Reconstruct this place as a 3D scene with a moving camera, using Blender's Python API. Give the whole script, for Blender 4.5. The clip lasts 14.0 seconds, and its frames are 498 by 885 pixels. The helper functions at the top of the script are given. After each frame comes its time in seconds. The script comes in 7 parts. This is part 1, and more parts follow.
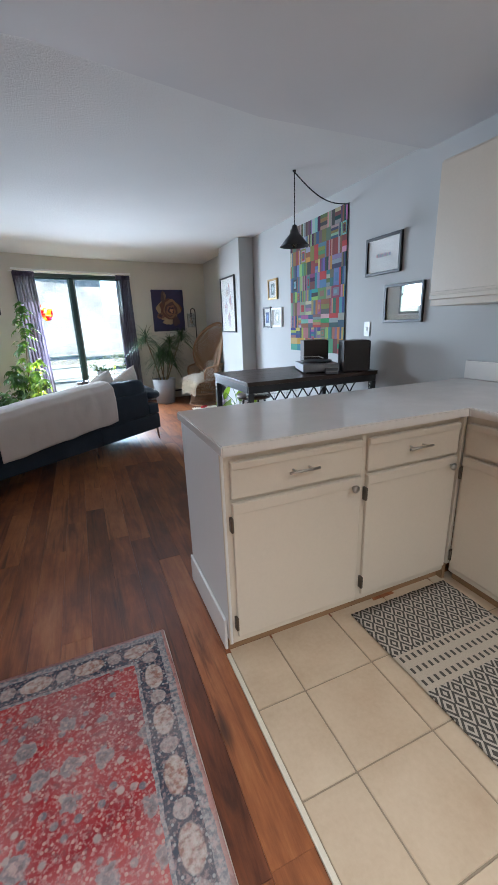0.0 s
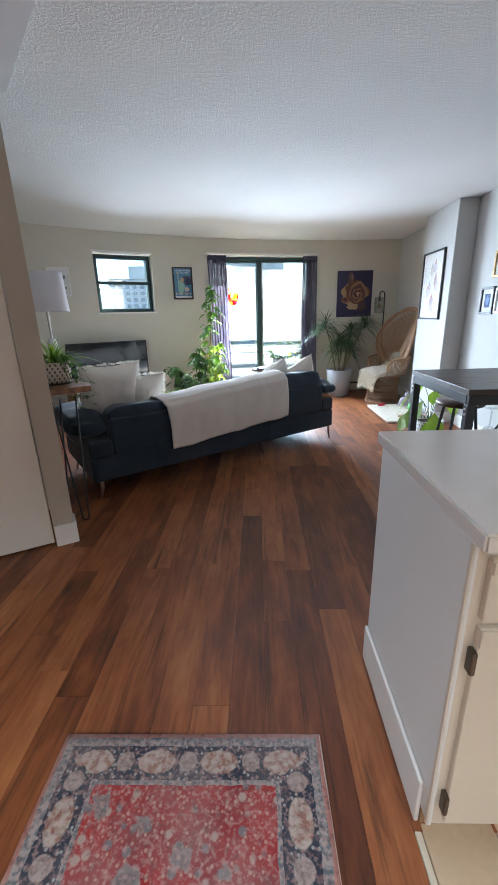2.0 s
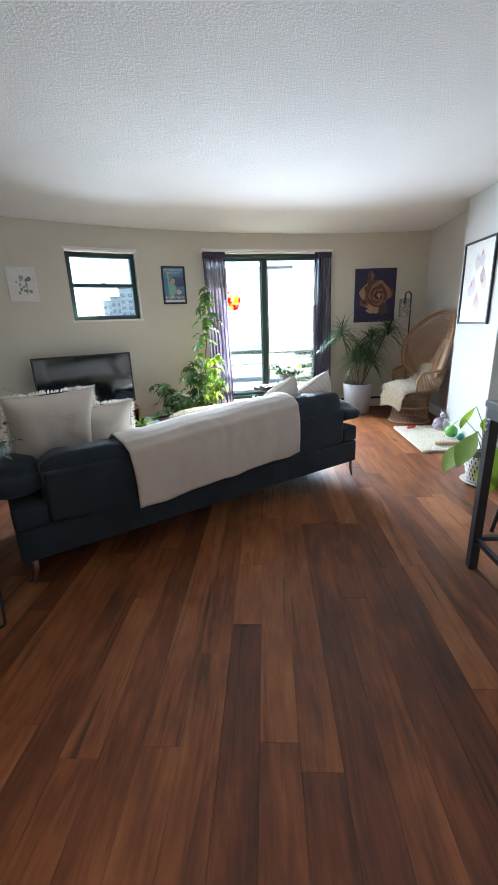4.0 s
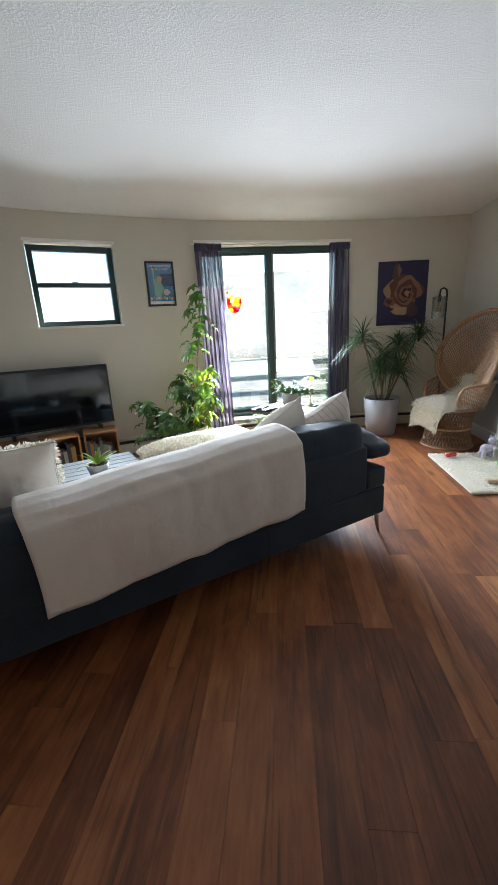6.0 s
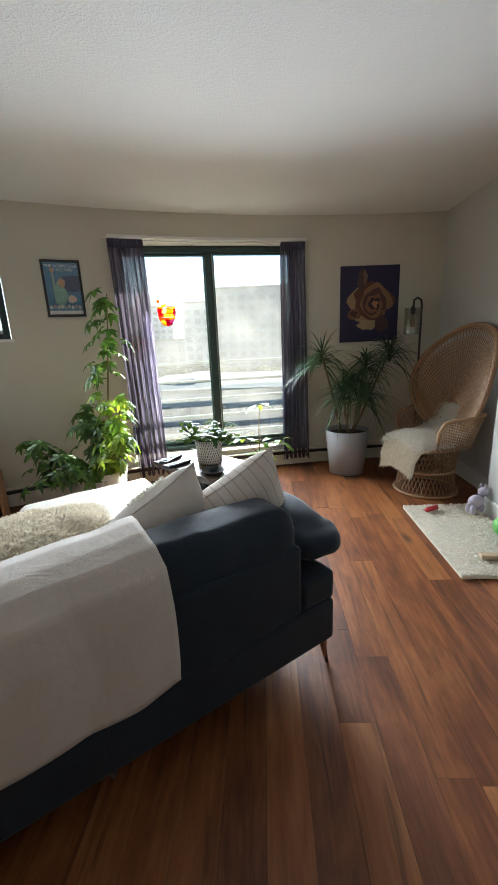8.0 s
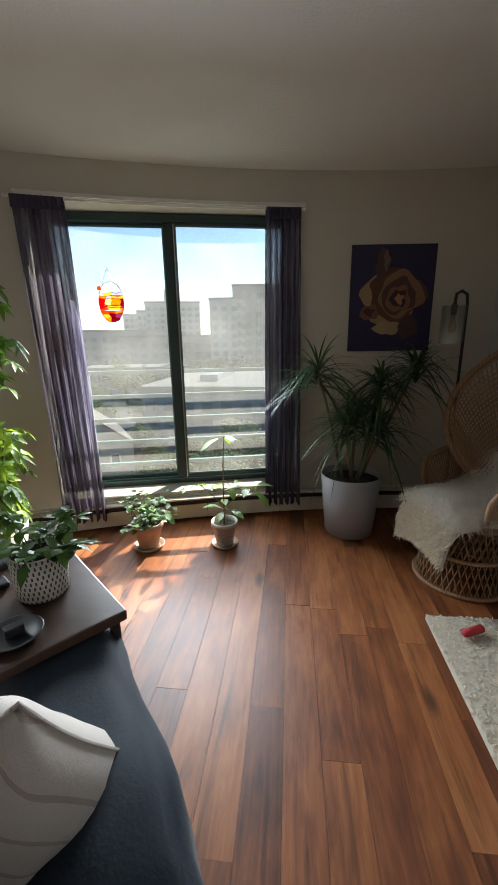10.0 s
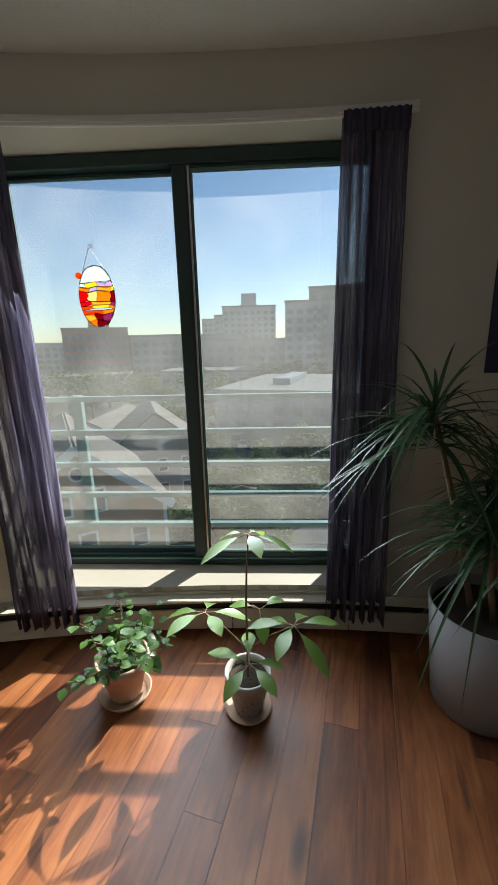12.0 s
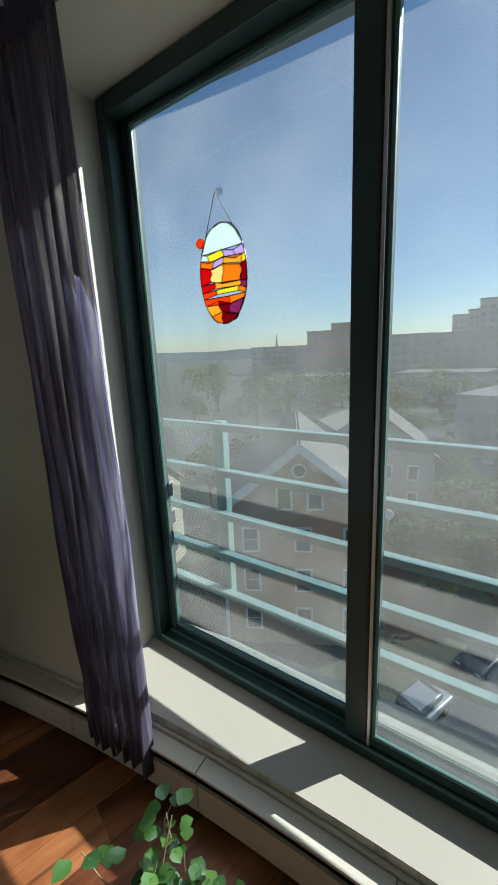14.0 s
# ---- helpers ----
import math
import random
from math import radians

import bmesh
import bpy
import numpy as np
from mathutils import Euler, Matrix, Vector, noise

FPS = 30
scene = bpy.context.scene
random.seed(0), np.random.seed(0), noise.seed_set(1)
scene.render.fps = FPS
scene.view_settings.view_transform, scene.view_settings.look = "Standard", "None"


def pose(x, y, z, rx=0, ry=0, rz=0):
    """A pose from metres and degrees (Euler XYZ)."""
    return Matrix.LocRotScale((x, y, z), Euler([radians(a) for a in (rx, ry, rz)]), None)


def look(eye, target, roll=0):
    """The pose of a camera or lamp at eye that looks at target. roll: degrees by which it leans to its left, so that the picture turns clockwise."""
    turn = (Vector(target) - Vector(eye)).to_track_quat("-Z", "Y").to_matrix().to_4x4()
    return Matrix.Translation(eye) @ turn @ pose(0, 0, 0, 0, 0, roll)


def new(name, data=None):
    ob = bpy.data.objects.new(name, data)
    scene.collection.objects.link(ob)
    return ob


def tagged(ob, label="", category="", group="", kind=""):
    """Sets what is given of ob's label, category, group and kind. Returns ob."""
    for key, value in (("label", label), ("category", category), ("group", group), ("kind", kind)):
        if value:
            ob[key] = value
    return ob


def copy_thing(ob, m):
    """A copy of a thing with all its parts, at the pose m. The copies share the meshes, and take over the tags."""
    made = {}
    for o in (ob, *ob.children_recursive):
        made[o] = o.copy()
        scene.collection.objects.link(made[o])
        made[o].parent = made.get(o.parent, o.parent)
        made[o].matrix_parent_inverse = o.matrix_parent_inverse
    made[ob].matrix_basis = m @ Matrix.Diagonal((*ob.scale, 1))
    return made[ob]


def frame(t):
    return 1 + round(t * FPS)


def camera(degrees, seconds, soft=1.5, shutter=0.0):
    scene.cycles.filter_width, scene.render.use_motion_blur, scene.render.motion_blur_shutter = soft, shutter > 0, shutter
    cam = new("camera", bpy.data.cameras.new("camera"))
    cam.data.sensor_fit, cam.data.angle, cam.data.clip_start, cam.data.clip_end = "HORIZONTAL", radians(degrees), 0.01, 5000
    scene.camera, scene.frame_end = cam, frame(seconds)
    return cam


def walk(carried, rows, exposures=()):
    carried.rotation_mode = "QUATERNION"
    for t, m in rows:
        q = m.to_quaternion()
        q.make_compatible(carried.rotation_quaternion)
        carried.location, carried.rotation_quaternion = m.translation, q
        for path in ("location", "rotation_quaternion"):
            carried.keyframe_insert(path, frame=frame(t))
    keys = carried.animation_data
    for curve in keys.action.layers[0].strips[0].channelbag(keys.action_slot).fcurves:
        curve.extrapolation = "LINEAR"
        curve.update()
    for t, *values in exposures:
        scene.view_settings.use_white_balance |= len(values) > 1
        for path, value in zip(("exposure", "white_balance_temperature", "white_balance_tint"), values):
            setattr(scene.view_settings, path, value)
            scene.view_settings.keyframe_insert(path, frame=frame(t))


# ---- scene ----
cam = camera(65.0, 14.0)
PATH = [
    (0, (0.425, 0.351, 1.307), (1.154, 2.121, 0.728), -2.2),
    (0.5, (0.45, 0.473, 1.303), (0.775, 2.354, 0.707), -1.8),
    (1, (0.499, 0.587, 1.306), (0.53, 2.488, 0.687), -1.2),
    (1.5, (0.468, 0.72, 1.288), (0.403, 2.617, 0.657), -1.0),
    (2, (0.417, 0.932, 1.294), (0.362, 2.834, 0.68), -1.6),
    (2.5, (0.437, 1.154, 1.283), (0.327, 3.065, 0.704), -2.4),
    (3, (0.459, 1.392, 1.29), (0.345, 3.295, 0.685), -2.2),
    (5.5, (0.5, 2.556, 1.295), (0.415, 4.478, 0.748), -2.6),
    (6, (0.608, 2.762, 1.28), (0.42, 4.674, 0.723), -2.9),
    (6.5, (0.733, 2.954, 1.284), (0.494, 4.854, 0.707), -2.7),
    (7, (0.764, 3.189, 1.289), (0.598, 5.102, 0.727), -2.5),
    (7.5, (0.826, 3.439, 1.275), (0.722, 5.364, 0.742), -2.7),
    (8, (0.963, 3.712, 1.3), (0.872, 5.646, 0.796), -2.6),
    (8.5, (1.071, 3.96, 1.282), (0.99, 5.898, 0.795), -2.2),
    (8.7, (1.109, 4.08, 1.287), (1.028, 6.02, 0.807), -2.0),
    (10.8, (1.396, 5.297, 1.38), (1.027, 7.191, 0.854), -0.8),
    (11, (1.404, 5.422, 1.388), (0.988, 7.308, 0.869), -0.9),
    (11.5, (1.35, 5.699, 1.361), (0.863, 7.573, 0.86), -1.2),
    (12, (1.273, 6.007, 1.379), (0.712, 7.863, 0.888), -1.4),
    (12.5, (1.225, 6.317, 1.392), (0.551, 8.146, 0.942), -1.3),
    (13, (1.179, 6.595, 1.399), (0.301, 8.338, 0.959), -1.3),
    (13.5, (1.069, 6.8, 1.399), (-0.045, 8.403, 0.964), -2.0),
    (14, (0.997, 6.953, 1.387), (-0.501, 8.201, 0.939), -2.6),
]
walk(cam, [(t, look(eye, target, roll)) for t, eye, target, roll in PATH], [(0, 3.1, 5350, 6), (3, 3.5, 5500, 5), (5.5, 3.15, 5800, 5), (7, 2.85, 5850, 5), (8.5, 2.4, 6250, 6), (11, 1.35, 6250, 9), (12.5, 1.05, 5900, 6), (14, 0.78, 5550, 4)])

# ---- light ----
SUN_AZ, SUN_EL = radians(21.4), radians(35.0)
world = bpy.data.worlds.new("sky")
scene.world = world
world.use_nodes = True
wn = world.node_tree.nodes
sky = wn.new("ShaderNodeTexSky")
sky.sky_type = "NISHITA"
sky.sun_disc = False
sky.sun_elevation, sky.sun_rotation = SUN_EL, SUN_AZ
sky.air_density, sky.dust_density = 1.0, 0.3
world.node_tree.links.new(sky.outputs[0], wn["Background"].inputs[0])
wn["Background"].inputs[1].default_value = 0.095
sun_dir = Vector((math.sin(SUN_AZ) * math.cos(SUN_EL), math.cos(SUN_AZ) * math.cos(SUN_EL), math.sin(SUN_EL)))
sun = new("sun", bpy.data.lights.new("sun", "SUN"))
sun.data.energy, sun.data.angle, sun.data.color = 5.0, radians(0.5), (1.0, 0.93, 0.82)
sun.matrix_world = look(sun_dir * 50, (0, 0, 0))

# ---- the curved window wall: a circle seen from inside ----
CX, CY, RAD = 2.770, 0.142, 7.765
CEIL, XR, XB, XL = 2.405, 2.75, 2.54, -3.2


def arc(theta, off=0.0, z=0.0):
    a = radians(theta)
    return Vector((CX + (RAD + off) * math.sin(a), CY + (RAD + off) * math.cos(a), z))


def arc_pose(theta, off, z):
    """A place on the wall: local x along it to the right, local y outwards."""
    return Matrix.Translation(arc(theta, off, z)) @ Matrix.Rotation(radians(-theta), 4, "Z")


def area_lamp(name, m, sx, sy, watts, spread=125):
    """A rectangular area lamp: daylight at a window opening, or a light under the ceiling."""
    d = bpy.data.lights.new(name, "AREA")
    d.shape, d.size, d.size_y, d.energy, d.color = "RECTANGLE", sx, sy, watts, (0.90, 0.95, 1.0)
    d.spread = radians(spread)
    ob = new(name, d)
    ob.matrix_world = m
    return ob


WIN = Matrix.Translation((0.459, 7.803, 0.012)) @ Matrix.Rotation(radians(13.9), 4, "Z")
area_lamp("daylight_big", WIN @ pose(-0.05, -0.25, 1.20, -73, 0, 0), 1.2, 1.0, 13.0, 122)
area_lamp("daylight_small", arc_pose(-32.4, -0.01, 1.76) @ pose(0, 0, 0, -66, 0, 0), 0.6, 0.45, 3.6, 120)


area_lamp("kitchen_light", pose(1.75, -0.15, 2.30), 0.55, 0.55, 1.7, 130).data.color = (1.0, 0.90, 0.78)
# unseen fill added over the entry to brighten the rug and near floor
area_lamp("entry_light", pose(-0.25, -0.55, 2.30), 0.4, 0.4, 6.8, 125).data.color = (1.0, 0.91, 0.80)


# ---- materials ----
class Nodes:
    """A small node-graph writer."""

    def __init__(self, name, rough=0.6, metal=0.0, spec=0.5):
        self.m = bpy.data.materials.new(name)
        self.m.use_nodes = True
        self.t = self.m.node_tree
        self.b = self.t.nodes["Principled BSDF"]
        self.b.inputs["Roughness"].default_value = rough
        self.b.inputs["Metallic"].default_value = metal
        self.b.inputs["Specular IOR Level"].default_value = spec

    def add(self, kind, **kw):
        n = self.t.nodes.new(kind)
        for k, v in kw.items():
            if k in n.inputs:
                self.set(n.inputs[k], v)
        return n

    def set(self, sock, v):
        if isinstance(v, bpy.types.NodeSocket):
            self.t.links.new(v, sock)
        elif isinstance(v, (tuple, list)) and len(v) == 3 and sock.type == "RGBA":
            sock.default_value = (*v, 1)
        else:
            sock.default_value = v

    def coord(self, scale=(1, 1, 1), world_space=True, rot=0.0, loc=None):
        src = self.add("ShaderNodeNewGeometry").outputs["Position"] if world_space else self.add("ShaderNodeTexCoord").outputs["Object"]
        mp = self.add("ShaderNodeMapping")
        self.set(mp.inputs["Vector"], src)
        mp.inputs["Scale"].default_value = scale
        mp.inputs["Rotation"].default_value = (0, 0, rot)
        if loc is not None:
            self.set(mp.inputs["Location"], loc)
        return mp.outputs[0]

    def noise(self, vec, scale, detail=4.0, rough=0.55, distort=0.0):
        n = self.add("ShaderNodeTexNoise", Scale=scale, Detail=detail, Roughness=rough, Distortion=distort)
        self.set(n.inputs["Vector"], vec)
        return n.outputs[0]

    def voronoi(self, vec, scale, feature="F1", rnd=1.0):
        n = self.add("ShaderNodeTexVoronoi", Scale=scale, Randomness=rnd)
        n.feature = feature
        self.set(n.inputs["Vector"], vec)
        return n

    def wave(self, vec, scale, distort=0.0, direction="X"):
        n = self.add("ShaderNodeTexWave", Scale=scale, Distortion=distort)
        n.bands_direction = direction
        self.set(n.inputs["Vector"], vec)
        return n.outputs[1]

    def ramp(self, fac, stops, constant=False):
        n = self.add("ShaderNodeValToRGB")
        r = n.color_ramp
        if constant:
            r.interpolation = "CONSTANT"
        while len(r.elements) < len(stops):
            r.elements.new(0.5)
        for e, (p, c) in zip(r.elements, stops):
            e.position, e.color = p, (*c, 1) if len(c) == 3 else c
        self.set(n.inputs[0], fac)
        return n.outputs[0]

    def mix(self, fac, a, b, mode="MIX"):
        n = self.add("ShaderNodeMix")
        n.data_type, n.blend_type = "RGBA", mode
        self.set(n.inputs[0], fac)
        self.set(n.inputs[6], a)
        self.set(n.inputs[7], b)
        return n.outputs[2]

    def math(self, op, a, b=0.0, c=0.0):
        n = self.add("ShaderNodeMath")
        n.operation = op
        for s, v in zip(n.inputs, (a, b, c)):
            self.set(s, v)
        return n.outputs[0]

    def sep(self, vec):
        n = self.add("ShaderNodeSeparateXYZ")
        self.set(n.inputs[0], vec)
        return n.outputs

    def vec(self, x, y, z):
        n = self.add("ShaderNodeCombineXYZ")
        for s, v in zip(n.inputs, (x, y, z)):
            self.set(s, v)
        return n.outputs[0]

    def rand(self):
        return self.add("ShaderNodeObjectInfo").outputs["Random"]

    def island(self):
        return self.add("ShaderNodeNewGeometry").outputs["Random Per Island"]

    def colour(self, c):
        self.set(self.b.inputs["Base Color"], c)
        return self

    def rough(self, v):
        self.set(self.b.inputs["Roughness"], v)
        return self

    def bump(self, height, strength=0.3, dist=0.01):
        n = self.add("ShaderNodeBump", Strength=strength, Distance=dist)
        self.set(n.inputs["Height"], height)
        self.set(self.b.inputs["Normal"], n.outputs[0])
        return self


def plain(name, col, rough=0.6, metal=0.0, grain=30.0, vary=0.12, bump=0.1, dist=0.002, spec=0.5):
    """A surface of one hue with two scales of variation and a fine relief."""
    n = Nodes(name, rough, metal, spec)
    v = n.coord(world_space=False)
    big, fine = n.noise(v, grain * 0.12, 3), n.noise(v, grain * 6, 3)
    f = n.math("ADD", n.math("MULTIPLY", big, 0.6), n.math("MULTIPLY", fine, 0.4))
    lo, hi = [c * (1 - vary) for c in col], [min(1, c * (1 + vary)) for c in col]
    n.colour(n.ramp(f, [(0.3, lo), (0.7, hi)]))
    n.rough(n.math("ADD", rough - 0.06, n.math("MULTIPLY", big, 0.12)))
    if bump:
        n.bump(fine, bump, dist)
    return n.m


def wall_paint(name, col, bump=0.12):
    n = Nodes(name, 0.7, 0, 0.3)
    v = n.coord()
    big, fine = n.noise(v, 0.9, 4), n.noise(v, 160, 2)
    n.colour(n.ramp(big, [(0.3, [c * 0.95 for c in col]), (0.7, [min(1, c * 1.04) for c in col])]))
    return n.bump(fine, bump, 0.003).m


def wood(name, stops, rough=0.4, axis="Y", grain=9.0, bump=0.15, rnd=True, spec=0.5):
    """Wood with long grain along one local axis; each piece takes its own tone."""
    n = Nodes(name, rough, 0, spec)
    sc = {"X": (0.09, 1, 1), "Y": (1, 0.09, 1), "Z": (1, 1, 0.09)}[axis]
    r = n.rand()
    off = n.vec(n.math("MULTIPLY", r, 37.0), n.math("MULTIPLY", r, 11.0), n.math("MULTIPLY", r, 5.0))
    v = n.coord(sc, True, 0.0, off)
    g = n.noise(v, grain * 6, 6, 0.65, 0.6)
    rings = n.wave(v, grain, 6.0)
    f = n.math("ADD", n.math("MULTIPLY", g, 0.75), n.math("MULTIPLY", rings, 0.25))
    if rnd:
        f = n.math("ADD", n.math("MULTIPLY", f, 0.75), n.math("MULTIPLY", n.math("SUBTRACT", r, 0.35), 0.38))
    n.colour(n.ramp(f, stops))
    n.rough(n.math("ADD", rough - 0.08, n.math("MULTIPLY", g, 0.16)))
    return n.bump(g, bump, 0.002).m


def glass_mat(name, col=(1, 1, 1), rough=0.0, gloss=0.06, dust_haze=0.0):
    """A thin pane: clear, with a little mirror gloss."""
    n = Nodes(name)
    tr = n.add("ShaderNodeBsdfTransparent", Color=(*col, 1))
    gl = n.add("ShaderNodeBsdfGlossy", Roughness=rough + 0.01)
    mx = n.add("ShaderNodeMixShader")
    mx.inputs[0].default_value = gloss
    if dust_haze:
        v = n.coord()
        # dirt film on the pane; its pale glow also stands in for outdoor haze
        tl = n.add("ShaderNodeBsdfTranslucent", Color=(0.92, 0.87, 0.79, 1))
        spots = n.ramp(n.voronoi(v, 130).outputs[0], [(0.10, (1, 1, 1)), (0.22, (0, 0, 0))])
        amount = n.math("MULTIPLY", n.math("ADD", n.noise(v, 3.0, 3), n.math("MULTIPLY", spots, n.noise(v, 9, 2))), dust_haze)
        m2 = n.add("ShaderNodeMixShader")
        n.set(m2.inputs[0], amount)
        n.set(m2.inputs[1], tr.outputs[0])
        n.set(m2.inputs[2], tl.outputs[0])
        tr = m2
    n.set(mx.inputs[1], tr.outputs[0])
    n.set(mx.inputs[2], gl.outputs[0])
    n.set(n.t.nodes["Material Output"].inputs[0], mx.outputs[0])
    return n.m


def leaf_mat(name, dark, light, gloss=0.4, trans=0.35):
    """Leaves that let some light through."""
    n = Nodes(name, gloss)
    v = n.coord(world_space=False)
    f = n.math("ADD", n.math("MULTIPLY", n.island(), 0.7), n.math("MULTIPLY", n.noise(v, 14, 2), 0.3))
    c = n.ramp(f, [(0.15, dark), (0.85, light)])
    n.colour(c)
    tl = n.add("ShaderNodeBsdfTranslucent")
    n.set(tl.inputs[0], n.mix(1.0, c, (1.0, 0.95, 0.45), "MULTIPLY"))
    mx = n.add("ShaderNodeMixShader")
    mx.inputs[0].default_value = trans
    n.set(mx.inputs[1], n.b.outputs[0])
    n.set(mx.inputs[2], tl.outputs[0])
    n.set(n.t.nodes["Material Output"].inputs[0], mx.outputs[0])
    return n.m


M_WALL = wall_paint("wall_cream_paint", (0.60, 0.57, 0.49))
M_WALL_R = wall_paint("wall_grey_paint", (0.50, 0.50, 0.49))
M_KWALL = wall_paint("kitchen_paint", (0.66, 0.65, 0.62))
M_CLOSET = wall_paint("closet_wall_paint", (0.44, 0.40, 0.34))
M_TRIM = plain("white_trim_paint", (0.78, 0.77, 0.74), 0.4, 0, 20, 0.04, 0.05)
M_SOFFIT = wall_paint("smooth_ceiling_paint", (0.66, 0.65, 0.65), 0.05)


def popcorn():
    n = Nodes("textured_ceiling", 0.9, 0, 0.2)
    v = n.coord()
    blob, fine = n.noise(v, 85, 3, 0.6), n.noise(v, 150, 2)
    n.colour(n.ramp(n.noise(v, 0.7, 3), [(0.3, (0.72, 0.715, 0.70)), (0.7, (0.78, 0.775, 0.76))]))
    return n.bump(n.math("ADD", n.ramp(blob, [(0.45, (0, 0, 0)), (0.65, (1, 1, 1))]), n.math("MULTIPLY", fine, 0.4)), 0.26, 0.010).m


def floor_wood():
    n = Nodes("plank_wood", 0.33, 0, 0.5)
    r = n.rand()
    off = n.vec(n.math("MULTIPLY", r, 37.0), n.math("MULTIPLY", r, 91.0), 0.0)
    v = n.coord((1, 0.075, 1), True, 0.0, off)
    g = n.noise(v, 60, 8, 0.7, 0.3)
    fig = n.noise(n.coord((1, 0.16, 1), True, 0.0, off), 11, 5, 0.6, 1.4)
    blot = n.noise(n.coord((1, 0.5, 1), True, 0.0, off), 4.5, 4, 0.6, 0.5)
    f = n.math("ADD", n.math("MULTIPLY", g, 0.30), n.math("ADD", n.math("MULTIPLY", fig, 0.35), n.math("MULTIPLY", blot, 0.35)))
    tone = n.math("MULTIPLY", n.math("SUBTRACT", r, 0.45), 0.22)
    c = n.ramp(n.math("ADD", f, tone), [(0.30, (0.050, 0.015, 0.006)), (0.44, (0.150, 0.046, 0.016)), (0.56, (0.265, 0.092, 0.030)), (0.72, (0.41, 0.17, 0.06))])
    kn = n.voronoi(n.coord((1, 0.35, 1), True, 0.0, off), 3.1)
    c = n.mix(n.ramp(kn.outputs[0], [(0.03, (0.8, 0.8, 0.8)), (0.10, (0, 0, 0))]), c, (0.022, 0.009, 0.005))
    dark = n.noise(n.coord((1, 0.045, 1), True, 0.0, off), 24, 5, 0.6, 0.6)
    c = n.mix(n.ramp(dark, [(0.56, (0, 0, 0)), (0.70, (0.75, 0.75, 0.75))]), c, (0.030, 0.011, 0.006))
    n.colour(c)
    n.rough(n.math("ADD", 0.32, n.math("MULTIPLY", g, 0.24)))
    return n.bump(n.math("ADD", g, n.math("MULTIPLY", fig, 0.5)), 0.12, 0.003).m


def tile_mat():
    n = Nodes("ceramic_floor_tile", 0.35)
    r = n.rand()
    off = n.vec(n.math("MULTIPLY", r, 9.0), n.math("MULTIPLY", r, 17.0), 0.0)
    v = n.coord((1, 1, 1), True, 0.0, off)
    f = n.math("ADD", n.math("MULTIPLY", n.noise(v, 5, 4), 0.75), n.math("MULTIPLY", n.noise(v, 60, 3), 0.25))
    n.colour(n.ramp(f, [(0.3, (0.44, 0.33, 0.22)), (0.5, (0.51, 0.40, 0.28)), (0.7, (0.57, 0.46, 0.33))]))
    n.rough(n.math("ADD", 0.25, n.math("MULTIPLY", f, 0.25)))
    return n.bump(n.noise(v, 40, 3), 0.08, 0.003).m


M_CEIL, M_FLOOR, M_TILE = popcorn(), floor_wood(), tile_mat()
M_GROUT = plain("grout", (0.30, 0.24, 0.17), 0.9, 0, 40)
M_SUB = plain("dark_joint", (0.03, 0.018, 0.012), 0.8, 0, 40)
M_CAB = plain("cream_cabinet_paint", (0.64, 0.57, 0.47), 0.38, 0, 14, 0.035, 0.06)
M_COUNTER = plain("pale_quartz_counter", (0.74, 0.70, 0.66), 0.16, 0, 60, 0.04, 0.0)
M_STEEL = plain("brushed_nickel", (0.52, 0.50, 0.47), 0.3, 1.0, 60, 0.08)
M_BLACK = plain("black_metal", (0.018, 0.019, 0.022), 0.42, 0.0, 40, 0.2)
M_FRAMEWIN = plain("dark_green_aluminium", (0.020, 0.045, 0.044), 0.38, 0.0, 40, 0.2)
M_FRAMELT = plain("green_aluminium_edge", (0.10, 0.19, 0.17), 0.4, 0.0, 40, 0.15)
M_RAIL = plain("pale_green_rail_paint", (0.33, 0.45, 0.40), 0.45, 0.0, 30, 0.1)
M_HEATER = plain("cream_enamel_heater", (0.60, 0.56, 0.47), 0.4, 0.0, 20, 0.05)
M_TOE = plain("worn_wood_toe_kick", (0.30, 0.18, 0.09), 0.6, 0.0, 30, 0.2)
M_GLASS = glass_mat("window_glass", (0.68, 0.72, 0.73), gloss=0.04, dust_haze=0.12)


# ---- mesh helpers ----
def part(name, bm, material, parent=None, label="", m=None, smooth=False):
    """Links a bmesh as one mesh object under a thing or a part."""
    me = bpy.data.meshes.new(name)
    bm.to_mesh(me)
    bm.free()
    for p in me.polygons:
        p.use_smooth = smooth
    for mm in material if isinstance(material, (list, tuple)) else (material,):
        me.materials.append(mm)
    ob = new(name, me)
    if parent is not None:
        ob.parent = parent
    if m is not None:
        ob.matrix_basis = m
    if label:
        ob["label"] = label
    return ob


def empty(name, m, label, category, group="", kind=""):
    ob = new(name)
    ob.empty_display_size = 0.1
    ob.matrix_basis = m
    return tagged(ob, label, category, group, kind)


def block(bm, x0, x1, y0, y1, z0, z1, m=None, mat=0):
    r = bmesh.ops.create_cube(bm, size=1.0)
    t = Matrix.Translation(((x0 + x1) / 2, (y0 + y1) / 2, (z0 + z1) / 2)) @ Matrix.Diagonal((x1 - x0, y1 - y0, z1 - z0, 1))
    bmesh.ops.transform(bm, matrix=(m @ t) if m is not None else t, verts=r["verts"])
    if mat:
        for f in {f for v in r["verts"] for f in v.link_faces}:
            f.material_index = mat
    return r["verts"]


